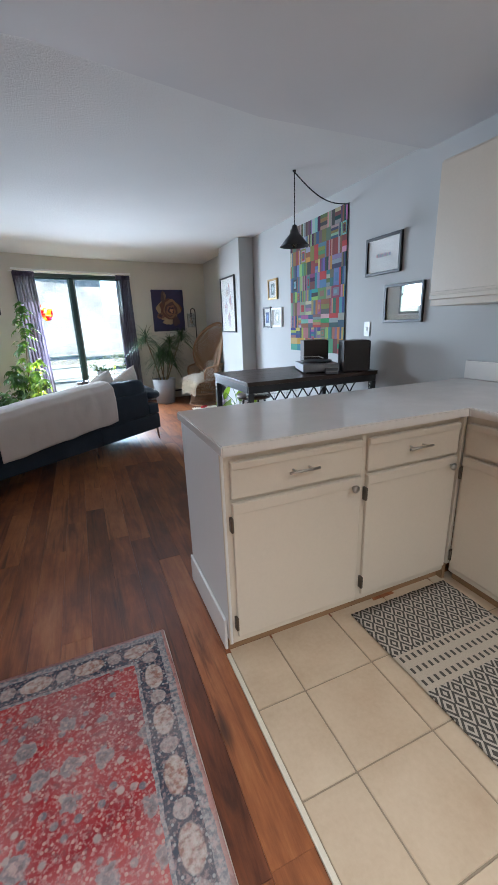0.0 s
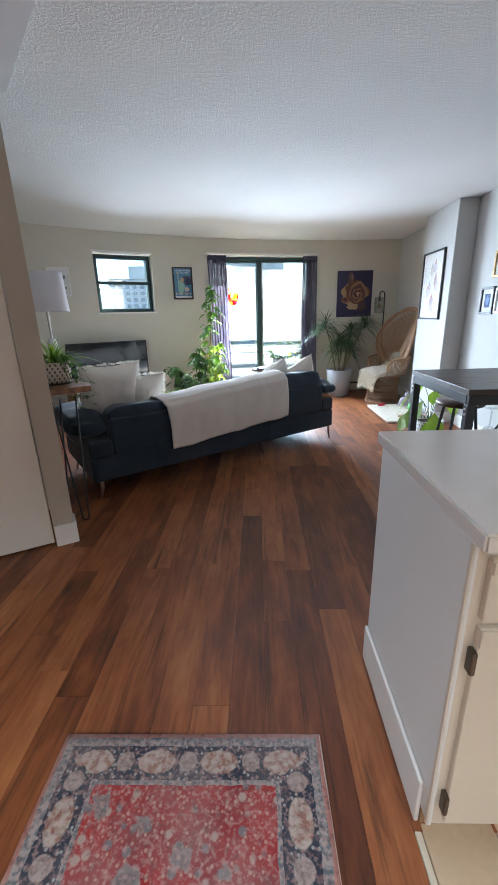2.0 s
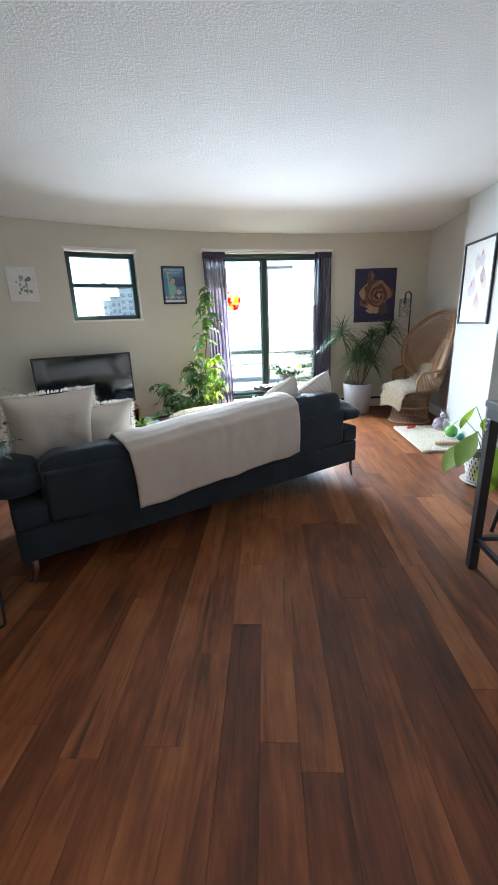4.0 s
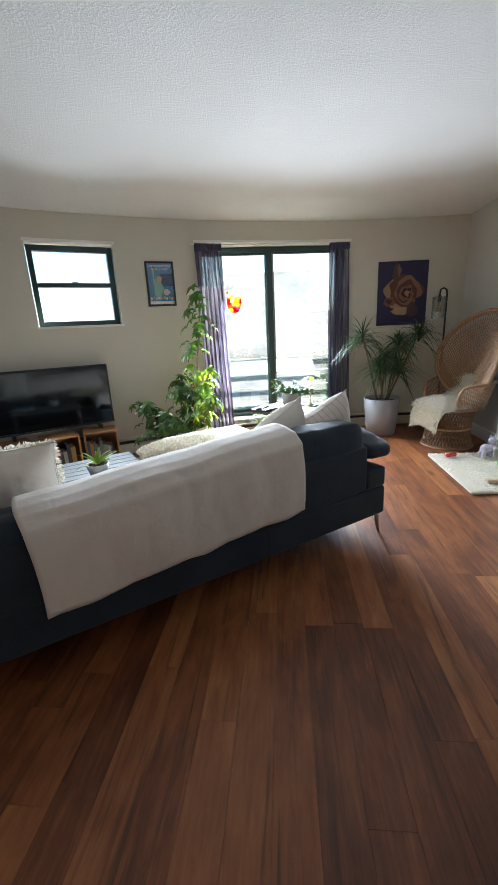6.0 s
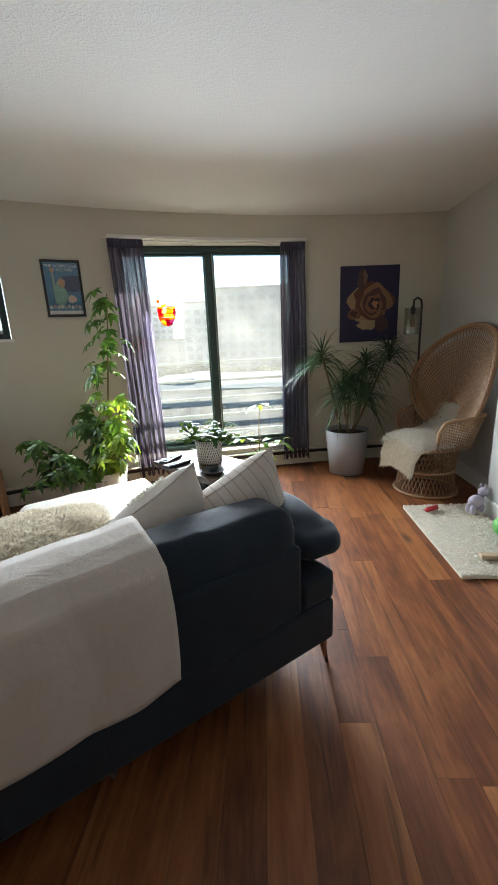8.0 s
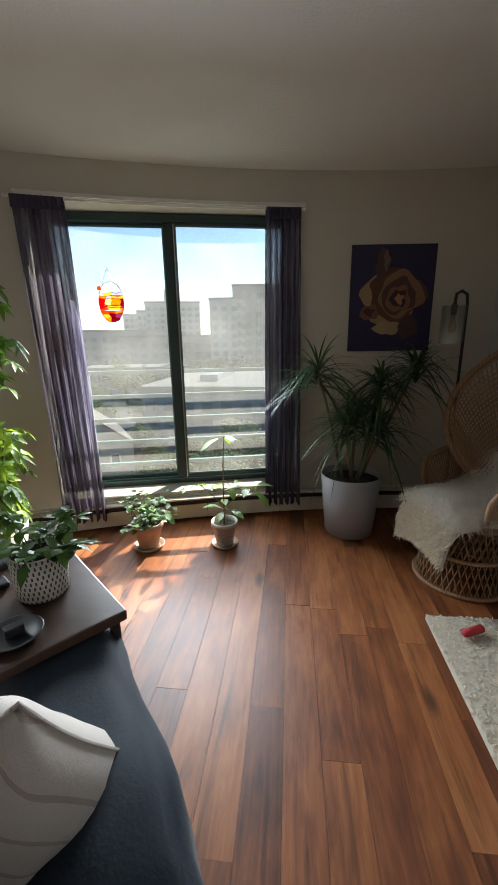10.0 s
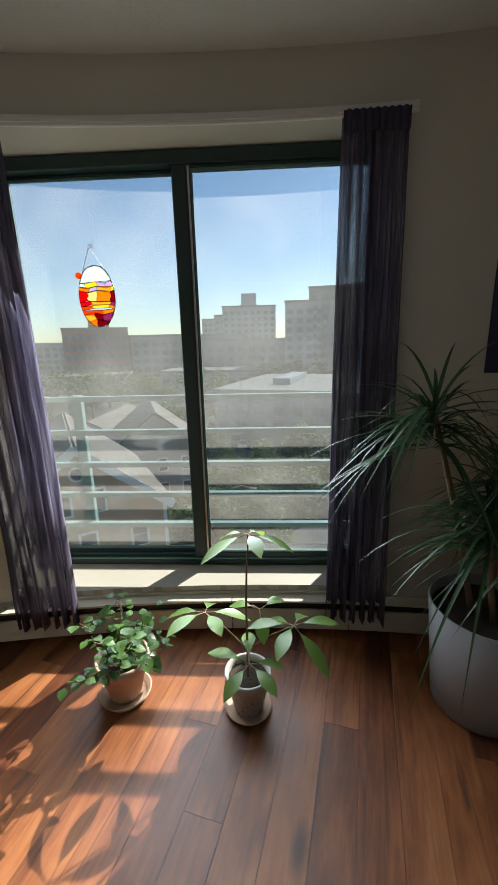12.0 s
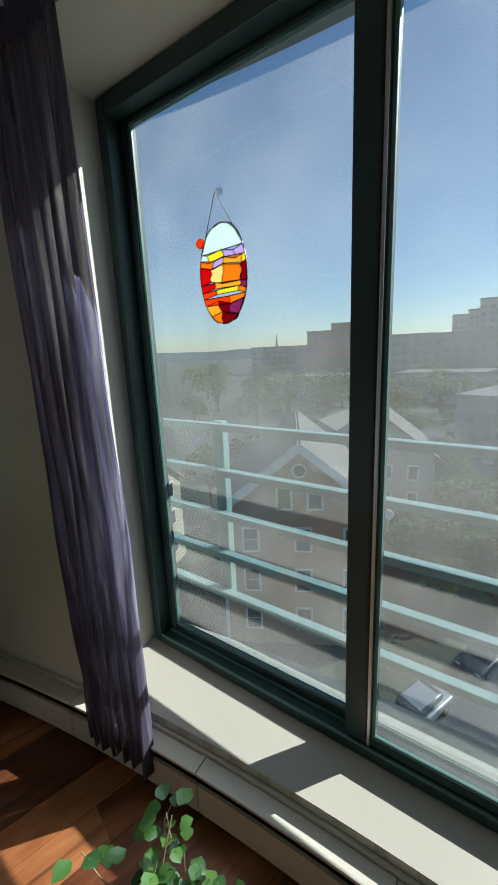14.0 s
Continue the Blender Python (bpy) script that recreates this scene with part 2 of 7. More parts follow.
def box(x0, x1, y0, y1, z0, z1, bev=0.0, seg=2, m=None):
    bm = bmesh.new()
    block(bm, x0, x1, y0, y1, z0, z1, m)
    if bev:
        bmesh.ops.bevel(bm, geom=bm.edges[:], offset=bev, segments=seg, affect="EDGES", profile=0.5)
    return bm


def lathe(profile, seg=24, cap=True, m=None, bm=None):
    """A turned shape from (radius, height) pairs."""
    bm = bm or bmesh.new()
    rings = []
    for r, z in profile:
        ring = [bm.verts.new((r * math.cos(2 * math.pi * i / seg), r * math.sin(2 * math.pi * i / seg), z)) for i in range(seg)]
        rings.append(ring)
    for a, b in zip(rings, rings[1:]):
        for i in range(seg):
            bm.faces.new((a[i], a[(i + 1) % seg], b[(i + 1) % seg], b[i]))
    if cap:
        bm.faces.new(rings[0][::-1])
        bm.faces.new(rings[-1])
    if m is not None:
        bmesh.ops.transform(bm, matrix=m, verts=[v for ring in rings for v in ring])
    return bm


def tube(bm, pts, r, seg=8, r_end=None, closed=False):
    """A round bar along a line of points."""
    pts = [Vector(p) for p in pts]
    n = len(pts)
    rings, up = [], None
    for i, p in enumerate(pts):
        a, b = pts[max(i - 1, 0)], pts[min(i + 1, n - 1)]
        if closed:
            a, b = pts[(i - 1) % n], pts[(i + 1) % n]
        d = (b - a).normalized()
        if up is None:
            up = d.orthogonal().normalized()
        side = d.cross(up)
        if side.length < 1e-5:
            side = d.orthogonal()
        side.normalize()
        up = side.cross(d).normalized()
        rr = r if r_end is None else r + (r_end - r) * i / max(1, n - 1)
        rings.append([bm.verts.new(p + rr * (math.cos(2 * math.pi * k / seg) * side + math.sin(2 * math.pi * k / seg) * up)) for k in range(seg)])
    pairs = list(zip(rings, rings[1:])) + ([(rings[-1], rings[0])] if closed else [])
    for a, b in pairs:
        for k in range(seg):
            bm.faces.new((a[k], a[(k + 1) % seg], b[(k + 1) % seg], b[k]))
    if not closed:
        bm.faces.new(rings[0][::-1])
        bm.faces.new(rings[-1])
    return bm


def cushion(w, d, h, puff=0.25, n=10, wrinkle=0.006, seed=0, corner=4.0):
    """A stuffed pad, fuller in the middle, centred, with soft uneven faces."""
    bm = bmesh.new()
    bmesh.ops.create_cube(bm, size=2.0)
    bmesh.ops.subdivide_edges(bm, edges=bm.edges[:], cuts=n, use_grid_fill=True)
    for v in bm.verts:
        x, y, z = v.co
        s = (abs(x) ** corner + abs(y) ** corner + abs(z) ** corner) ** (-1 / corner)
        mm = max(abs(x), abs(y), abs(z))
        k = s * mm * 1.0
        e = (1 - puff) + puff * (1 - x * x) ** 0.5 * (1 - y * y) ** 0.5 if abs(x) <= 1 and abs(y) <= 1 else 1 - puff
        p = Vector((x * k * w / 2, y * k * d / 2, z * k * h / 2 * e))
        q = p * 7 + Vector((seed * 3.7, seed, 0))
        p += (noise.noise_vector(q) * wrinkle * 1.6 + noise.noise_vector(q * 2.7) * wrinkle * 0.8)
        v.co = p
    return bm


def grid_surface(f, nu, nv, thick=0.0):
    """A sheet from a function of u, v in 0..1, given a thickness downwards along its normal."""
    bm = bmesh.new()
    vs = [[bm.verts.new(f(i / nu, j / nv)) for j in range(nv + 1)] for i in range(nu + 1)]
    for i in range(nu):
        for j in range(nv):
            bm.faces.new((vs[i][j], vs[i + 1][j], vs[i + 1][j + 1], vs[i][j + 1]))
    if thick:
        bmesh.ops.recalc_face_normals(bm, faces=bm.faces[:])
        bmesh.ops.solidify(bm, geom=bm.faces[:], thickness=thick)
    return bm


def curved(bm, t0, t1, off0, off1, z0, z1, step=0.7):
    """A solid that follows the curved wall."""
    n = max(1, int(abs(t1 - t0) / step))
    ring = []
    for i in range(n + 1):
        t = t0 + (t1 - t0) * i / n
        ring.append([bm.verts.new(arc(t, o, z)) for o, z in ((off0, z0), (off1, z0), (off1, z1), (off0, z1))])
    for a, b in zip(ring, ring[1:]):
        for k in range(4):
            bm.faces.new((a[k], b[k], b[(k + 1) % 4], a[(k + 1) % 4]))
    bm.faces.new(ring[0])
    bm.faces.new(ring[-1][::-1])
    bmesh.ops.recalc_face_normals(bm, faces=bm.faces[:])


def prism(bm, pts, z0, z1):
    lo = [bm.verts.new((x, y, z0)) for x, y in pts]
    hi = [bm.verts.new((x, y, z1)) for x, y in pts]
    bm.faces.new(lo[::-1])
    bm.faces.new(hi)
    for i in range(len(pts)):
        j = (i + 1) % len(pts)
        bm.faces.new((lo[i], lo[j], hi[j], hi[i]))
    bmesh.ops.recalc_face_normals(bm, faces=bm.faces[:])


def structure(name, bm, mat, label, category, smooth=False):
    return tagged(part(name, bm, mat, smooth=smooth), label, category, kind="structure")


# ---- structure ----
bm = bmesh.new()
TH = 0.42
W1, W2 = (-23.25, -10.30, 0.212, 2.188), (-35.28, -29.54, 1.388, 2.17)
curved(bm, -52, W2[0], 0, TH, 0, CEIL + 0.1)
curved(bm, W2[0], W2[1], 0, TH, 0, W2[2])
curved(bm, W2[0], W2[1], 0, TH, W2[3], CEIL + 0.1)
curved(bm, W2[1], W1[0], 0, TH, 0, CEIL + 0.1)
curved(bm, W1[0], W1[1], 0, TH, 0, W1[2])
curved(bm, W1[0], W1[1], 0, TH, W1[3], CEIL + 0.1)
curved(bm, W1[1], 1.5, 0, TH, 0, CEIL + 0.1)
structure("wall_north", bm, M_WALL, "gently curved cream painted wall with two window openings", "wall")
bm = bmesh.new()
block(bm, XR, XR + 0.15, -1.6, 8.3, 0, CEIL + 0.1)
structure("wall_east", bm, M_WALL_R, "pale grey painted side wall hung with pictures", "wall")
bm = box(XB, XR - 0.002, 5.60, 6.42, 0, CEIL - 0.002, 0.006)
structure("wall_pier", bm, M_WALL_R, "boxed out pale painted pier on the side wall", "wall pier")
bm = bmesh.new()
block(bm, XL - 0.15, XL, -1.6, 5.2, 0, CEIL + 0.1)
structure("wall_west", bm, M_WALL, "cream painted side wall of the room", "wall")
bm = bmesh.new()
block(bm, XL - 0.15, XR + 0.15, -1.75, -1.6, 0, CEIL + 0.1)
structure("wall_south", bm, M_WALL, "cream painted back wall behind the entry", "wall")
bm = bmesh.new()
EDGE = [tuple(arc(t * 0.5, TH - 0.05)[:2]) for t in range(-100, 4)]
prism(bm, [(XL - 0.15, -1.75), (XR + 0.15, -1.75), (XR + 0.15, EDGE[-1][1]), *[p for p in EDGE[::-1] if XL - 0.1 < p[0] < XR + 0.1], (XL - 0.15, 5.0)], CEIL, CEIL + 0.1)
structure("ceiling", bm, M_CEIL, "white stippled texture ceiling", "ceiling")
bm = bmesh.new()
prism(bm, [(XL, -1.6), (XR, -1.6), (XR, 2.68), (1.5, 2.64), (0.4, 2.38), (-0.08, 2.38), (-0.80, 3.27), (-1.5, 2.95), (XL, 1.9)], CEIL - 0.03, CEIL + 0.01)
structure("ceiling_smooth", bm, M_SOFFIT, "smooth painted lower ceiling over kitchen and entry", "ceiling")
bm = bmesh.new()
prism(bm, [(XL - 0.15, -1.75), (XR + 0.15, -1.75), (XR + 0.15, EDGE[-1][1]), *[p for p in EDGE[::-1] if XL - 0.1 < p[0] < XR + 0.1], (XL - 0.15, 5.0)], -0.2, -0.012)
FLOOR = structure("floor", bm, M_SUB, "reclaimed dark reddish wood plank floor", "floor")


# ---- windows ----
def sliding_window():
    w = empty("window_1", WIN, "large dark green metal sliding window with two tall panes", "window", kind="structure")
    for nm, a in (("frame_jamb", (-0.890, -0.848, -0.05, 0.06, 0.203, 2.172)), ("frame_jamb", (0.848, 0.890, -0.05, 0.06, 0.203, 2.172)),
                  ("frame_head", (-0.847, 0.847, -0.05, 0.06, 2.118, 2.172)), ("frame_track", (-0.847, 0.847, -0.05, 0.06, 0.203, 0.236))):
        part(nm, box(*a, 0.004), M_FRAMEWIN, w)
    for y in (-0.046, 0.0, 0.044):
        part("track_rib", box(-0.846, 0.846, y - 0.003, y + 0.003, 0.2365, 0.244), M_FRAMELT, w)
    for x0, x1, y in ((-0.847, 0.030, 0.022), (-0.045, 0.847, -0.022)):
        left = x0 < -0.1
        sash = part("sash", box(x0, x0 + (0.036 if left else 0.080), y - 0.018, y + 0.018, 0.245, 2.117, 0.003), M_FRAMEWIN, w)
        part("stile", box(x1 - (0.077 if left else 0.036), x1, y - 0.018, y + 0.018, 0.245, 2.117, 0.003), M_FRAMEWIN, sash)
        g0, g1 = x0 + (0.036 if left else 0.080), x1 - (0.077 if left else 0.036)
        part("rail", box(g0, g1, y - 0.016, y + 0.016, 0.245, 0.270, 0.003), M_FRAMEWIN, sash)
        part("rail", box(g0, g1, y - 0.016, y + 0.016, 2.104, 2.116, 0.003), M_FRAMEWIN, sash)
        for nm, e in (("glazing_bead", (g0, g0 + 0.010, y - 0.014, y - 0.003, 0.283, 2.092)), ("glazing_bead", (g1 - 0.010, g1, y - 0.014, y - 0.003, 0.283, 2.092)),
                      ("glazing_bead", (g0, g1, y - 0.014, y - 0.003, 0.2705, 0.2825)), ("glazing_bead", (g0, g1, y - 0.014, y - 0.003, 2.0925, 2.1035))):
            part(nm, box(*e, 0.002), M_FRAMELT, sash)
        if not left:
            part("weather_strip", box(g0 - 0.022, g0 - 0.016, y - 0.022, y - 0.0185, 0.25, 2.11), M_BLACK, sash)
            part("pull_rail", box(g0 - 0.012, g0 - 0.003, y - 0.024, y - 0.0185, 0.25, 2.11, 0.002), M_STEEL, sash, "bright bare metal edge")
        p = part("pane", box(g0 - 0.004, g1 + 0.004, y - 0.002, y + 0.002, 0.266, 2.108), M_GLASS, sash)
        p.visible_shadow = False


def sash_window():
    m = arc_pose(-32.41, 0.10, 0)
    w = empty("window_2", m, "small dark framed double hung window set high", "window", kind="structure")
    hw, z0, z1, zm = 0.385, 1.397, 2.135, 1.78
    for nm, a in (("frame_jamb", (-hw, -hw + 0.05, -0.03, 0.05, z0, z1)), ("frame_jamb", (hw - 0.05, hw, -0.03, 0.05, z0, z1)),
                  ("frame_head", (-hw + 0.05, hw - 0.05, -0.03, 0.05, z1 - 0.05, z1)), ("frame_foot", (-hw + 0.05, hw - 0.05, -0.03, 0.05, z0, z0 + 0.045))):
        part(nm, box(*a, 0.004), M_FRAMEWIN, w)
    part("meeting_rail", box(-hw + 0.05, hw - 0.05, -0.035, 0.02, zm - 0.02, zm + 0.02, 0.004), M_FRAMEWIN, w)
    part("latch", box(-0.03, 0.03, -0.05, -0.03, zm + 0.02, zm + 0.032, 0.003), M_BLACK, w)
    for a, b, y in ((z0 + 0.045, zm - 0.02, -0.01), (zm + 0.02, z1 - 0.05, 0.02)):
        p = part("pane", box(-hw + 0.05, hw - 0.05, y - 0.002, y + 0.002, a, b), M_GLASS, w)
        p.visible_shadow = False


sliding_window()
sash_window()
bm = bmesh.new()
curved(bm, W1[0] + 0.02, W1[1] - 0.02, 0.0, 0.335, 0.188, 0.2142)
structure("window_sill", bm, plain("sill_paint", (0.44, 0.41, 0.34), 0.5, 0, 20, 0.06, 0.05), "white painted deep window sill", "sill")
bm = bmesh.new()
curved(bm, W1[0] - 0.2, W1[1] + 0.2, -0.012, -0.002, 2.190, 2.212)
structure("window_head_trim", bm, M_TRIM, "white painted trim strip over the window", "trim")
bm = bmesh.new()
curved(bm, W2[0] - 0.12, W2[1] + 0.12, -0.012, 0.10, 2.150, 2.173)
curved(bm, W2[0] - 0.12, W2[1] + 0.12, -0.012, 0.10, 1.374, 1.3955)
structure("window_trim", bm, M_TRIM, "white painted ledge round the small window", "trim")


def heater(t0, t1):
    h = empty("baseboard_heater", Matrix(), "long cream enamel baseboard heater along the curved wall", "heater")
    bm = bmesh.new()
    curved(bm, t0, t1, -0.012, -0.002, 0.02, 0.185)
    part("back_plate", bm, M_HEATER, h)
    t = t0
    while t < t1 - 0.1:
        e = min(t + 4.2, t1)
        bm = bmesh.new()
        curved(bm, t, e - 0.03, -0.068, -0.058, 0.018, 0.125)
        part("front_panel", bm, M_HEATER, h)
        bm = bmesh.new()
        curved(bm, t, e - 0.03, -0.070, -0.014, 0.162, 0.172)
        part("top_cover", bm, M_HEATER, h)
        t = e
    bm = bmesh.new()
    curved(bm, t0 + 0.1, t1 - 0.1, -0.05, -0.016, 0.05, 0.15)
    part("heating_element", bm, M_BLACK, h)


heater(-45, -1.2)


# ---- curtains ----
def curtain_mat():
    n = Nodes("sheer_purple_cloth", 0.85, 0, 0.2)
    v = n.coord((1, 1, 0.05), False)
    f = n.math("ADD", n.math("MULTIPLY", n.noise(v, 95, 4), 0.5), n.math("MULTIPLY", n.noise(v, 12, 3), 0.5))
    c = n.ramp(f, [(0.35, (0.080, 0.066, 0.100)), (0.55, (0.20, 0.175, 0.235)), (0.72, (0.42, 0.38, 0.45))])
    n.colour(c)
    tl = n.add("ShaderNodeBsdfTranslucent")
    n.set(tl.inputs[0], c)
    mx = n.add("ShaderNodeMixShader")
    mx.inputs[0].default_value = 0.5
    n.set(mx.inputs[1], n.b.outputs[0])
    n.set(mx.inputs[2], tl.outputs[0])
    tr = n.add("ShaderNodeBsdfTransparent")
    m2 = n.add("ShaderNodeMixShader")
    n.set(m2.inputs[0], n.ramp(n.noise(v, 30, 3), [(0.35, (0.05, 0.05, 0.05)), (0.75, (0.45, 0.45, 0.45))]))
    n.set(m2.inputs[1], mx.outputs[0])
    n.set(m2.inputs[2], tr.outputs[0])
    n.set(n.t.nodes["Material Output"].inputs[0], m2.outputs[0])
    return n.m


M_CURTAIN = curtain_mat()


def curtain(t0, t1, b0, b1, seed):
    """A gathered panel: narrow at the rod, b0..b1 at the hem."""
    c = empty("curtain", arc_pose((t0 + t1) / 2, -0.05, 0), "sheer purple gathered curtain hanging to the floor", "curtain", "window curtains")
    inv = c.matrix_basis.inverted()

    def f(u, v):
        k = v ** 0.8
        t = (t0 + (b0 - t0) * k) + ((t1 + (b1 - t1) * k) - (t0 + (b0 - t0) * k)) * u
        w = math.sin(u * 38 + seed + 1.5 * math.sin(v * 3 + seed)) * 0.022 + math.sin(u * 91 + 2 * seed + v * 2) * 0.008
        w += noise.noise(Vector((u * 9, v * 6, seed))) * 0.02 * v
        return inv @ arc(t, -0.055 - 0.02 * v + w * (0.45 + 0.75 * v), 2.155 - v * (2.07 + 0.012 * math.sin(u * 20)))

    part("cloth", grid_surface(f, 90, 40, 0.0012), M_CURTAIN, c, smooth=True)

    def g(u, v):
        t = t0 + (t1 - t0) * u
        return inv @ arc(t, -0.078 + 0.006 * math.sin(u * 60), 2.165 - v * 0.07)
    part("heading", grid_surface(g, 40, 3, 0.003), plain("dark_cloth_heading", (0.045, 0.04, 0.075), 0.85, 0, 60), c, smooth=True)


curtain(-23.50, -21.35, -23.15, -21.10, 1.0)
curtain(-12.15, -10.42, -12.3, -10.25, 4.2)
bm = bmesh.new()
tube(bm, [arc(-23.8 + i * 13.6 / 24, -0.055, 2.160) for i in range(25)], 0.008, 8)
tagged(part("curtain_rod", bm, M_TRIM, smooth=True), "thin white curved rod along the window head", "curtain rod")


# ---- railing outside the window ----
def railing():
    r = empty("balcony_railing", WIN @ pose(0, 0.27, 0), "pale green painted steel railing outside the window", "railing")
    for z in (1.077, 0.879, 0.681, 0.489, 0.290):
        part("rail", box(-2.2, 2.2, -0.02, 0.02, z - 0.015, z + 0.015, 0.003), M_RAIL, r)
    for x in (-0.765, 0.98):
        part("post", box(x - 0.03, x + 0.03, 0.021, 0.06, 0.26, 1.095, 0.003), M_RAIL, r)
    for x in (-1.9, -1.25, 1.25, 1.9):
        for z in (0.290, 1.077):
            part("wall_bracket", box(x - 0.02, x + 0.02, -0.40, -0.021, z - 0.02, z + 0.02, 0.003), M_RAIL, r)


railing()


# ---- kitchen ----
def pull(parent, x, y, z, length=0.13):
    """A bar handle that stands off a front, along x."""
    h = part("handle", tube(bmesh.new(), [(x - length / 2, y - 0.032, z), (x + length / 2, y - 0.032, z)], 0.0055, 10), M_STEEL, parent, "brushed nickel bar handle", smooth=True)
    for s in (-1, 1):
        part("standoff", tube(bmesh.new(), [(x + s * 0.035, y - 0.032, z), (x + s * 0.035, y, z)], 0.004, 8), M_STEEL, h)


def front_panel(name, parent, x0, x1, z0, z1, y, lip=0.045):
    """A lipped cabinet front: a slab with a raised strip along its top."""
    bm = box(x0, x1, y - 0.018, y, z0, z1, 0.004)
    b2 = box(x0 + 0.001, x1 - 0.001, y - 0.0235, y - 0.017, z1 - lip, z1 - 0.002, 0.003)
    me = bpy.data.meshes.new("strip")
    b2.to_mesh(me)
    b2.free()
    bm.from_mesh(me)
    return part(name, bm, M_CAB, parent)


def hinge(parent, x, y, z):
    part("hinge", box(x - 0.006, x + 0.006, y - 0.026, y - 0.001, z - 0.03, z + 0.03, 0.004), plain_hinge, parent, "dark bronze hinge")


def knob(parent, x, y, z):
    part("knob", lathe([(0.006, 0), (0.006, 0.012), (0.016, 0.017), (0.017, 0.024), (0.010, 0.030)], 16, True, Matrix.Translation((x, y, z)) @ Matrix.Rotation(radians(90), 4, "X")), M_STEEL, parent, "round nickel knob", smooth=True)


plain_hinge = plain("bronze_hinge_metal", (0.16, 0.14, 0.12), 0.4, 1.0)


def base_unit(m, w, hinges=True, label="cream painted base cabinet with a drawer over a door"):
    """Local x along the front, y into the cabinet; front face at y = 0."""
    c = empty("base_cabinet", m, label, "cabinet", "kitchen base cabinets")
    part("body", box(0, w, 0.0, 0.56, 0.055, 0.872, 0.002), M_CAB, c)
    part("toe_kick", box(0.0, w, 0.032, 0.052, 0.0, 0.0548), M_TOE, c)
    d = front_panel("drawer", c, 0.020, w - 0.012, 0.70, 0.845, 0.0, 0.03)
    pull(d, 0.02 + (w - 0.032) * 0.5, -0.018, 0.775, 0.13)
    g = front_panel("door", c, 0.020, w - 0.012, 0.092, 0.685, 0.0, 0.045)
    knob(g, w - 0.055, -0.022, 0.645)
    for z in (0.60, 0.16):
        hinge(g, 0.015, 0.0, z)
    return c


FY = 1.588
base_unit(pose(0.832, FY, 0), 0.605)
base_unit(pose(1.438, FY, 0), 0.548)
CORNER = -0.076
for i in range(4):
    base_unit(pose(2.085 + CORNER, FY - 0.02 - i * 0.602, 0, 0, 0, -90), 0.60)
p = empty("peninsula_end", pose(0.822, FY + 0.0, 0), "cream painted end panel of the kitchen peninsula", "end panel")
part("panel", box(0, 0.0095, -0.004, 0.575, 0.055, 0.872, 0.002), plain("cool_white_panel", (0.70, 0.69, 0.67), 0.5, 0, 16, 0.03), p)
part("skirting", box(-0.014, -0.002, 0.034, 0.57, 0.0, 0.15, 0.004), M_TRIM, p, "white skirting board")
part("corner_moulding", box(-0.004, -0.0005, -0.004, 0.006, 0.055, 0.872, 0.001), M_CAB, p)
part("toe_end", box(0, 0.0095, 0.032, 0.57, 0.0, 0.0548), M_TOE, p)
part("back_panel", box(0.012, 1.92, 0.563, 0.575, 0.0, 0.872), M_CAB, p)
p = empty("corner_filler", pose(2.063 + CORNER, 1.585, 0), "narrow cream filler strip in the cabinet corner", "filler strip")
part("strip", box(0.001, 0.020, -0.018, 0.02, 0.10, 0.872, 0.002), M_CAB, p)
part("toe_strip", box(0.001, 0.020, 0.0, 0.065, 0.0, 0.099), M_TOE, p)
bm = bmesh.new()
prism(bm, [(0.815, 1.545), (2.065 + CORNER, 1.545), (2.065 + CORNER, -0.9), (2.748, -0.9), (2.748, 2.205), (0.815, 2.205)], 0.875, 0.915)
bmesh.ops.bevel(bm, geom=bm.edges[:], offset=0.005, segments=2, affect="EDGES")
tagged(part("countertop", bm, M_COUNTER), "pale polished quartz worktop turning a corner", "worktop")
bm = box(2.725, 2.748, -0.9, 2.185, 0.917, 1.03, 0.004)
tagged(part("backsplash", bm, M_COUNTER), "low pale stone upstand behind the worktop", "backsplash")


def upper_cabinet(y0, y1):
    c = empty("wall_cabinet", pose(2.42, y0, 1.37), "white painted wall cabinet over the worktop", "cabinet", "kitchen wall cabinets")
    L = y1 - y0
    part("body", box(0, 0.328, 0, L, 0, 0.76, 0.003), M_CAB, c)
    d = part("door", box(-0.02, -0.002, 0.01, L - 0.01, 0.035, 0.745, 0.004), M_CAB, c)
    part("bottom_strip", box(-0.026, -0.019, 0.011, L - 0.011, 0.037, 0.06, 0.003), M_CAB, d)
    part("bottom_strip", box(-0.026, -0.019, 0.011, L - 0.011, 0.066, 0.08, 0.003), M_CAB, d)


upper_cabinet(1.60, 2.23)
upper_cabinet(1.03, 1.59)
upper_cabinet(0.46, 1.02)


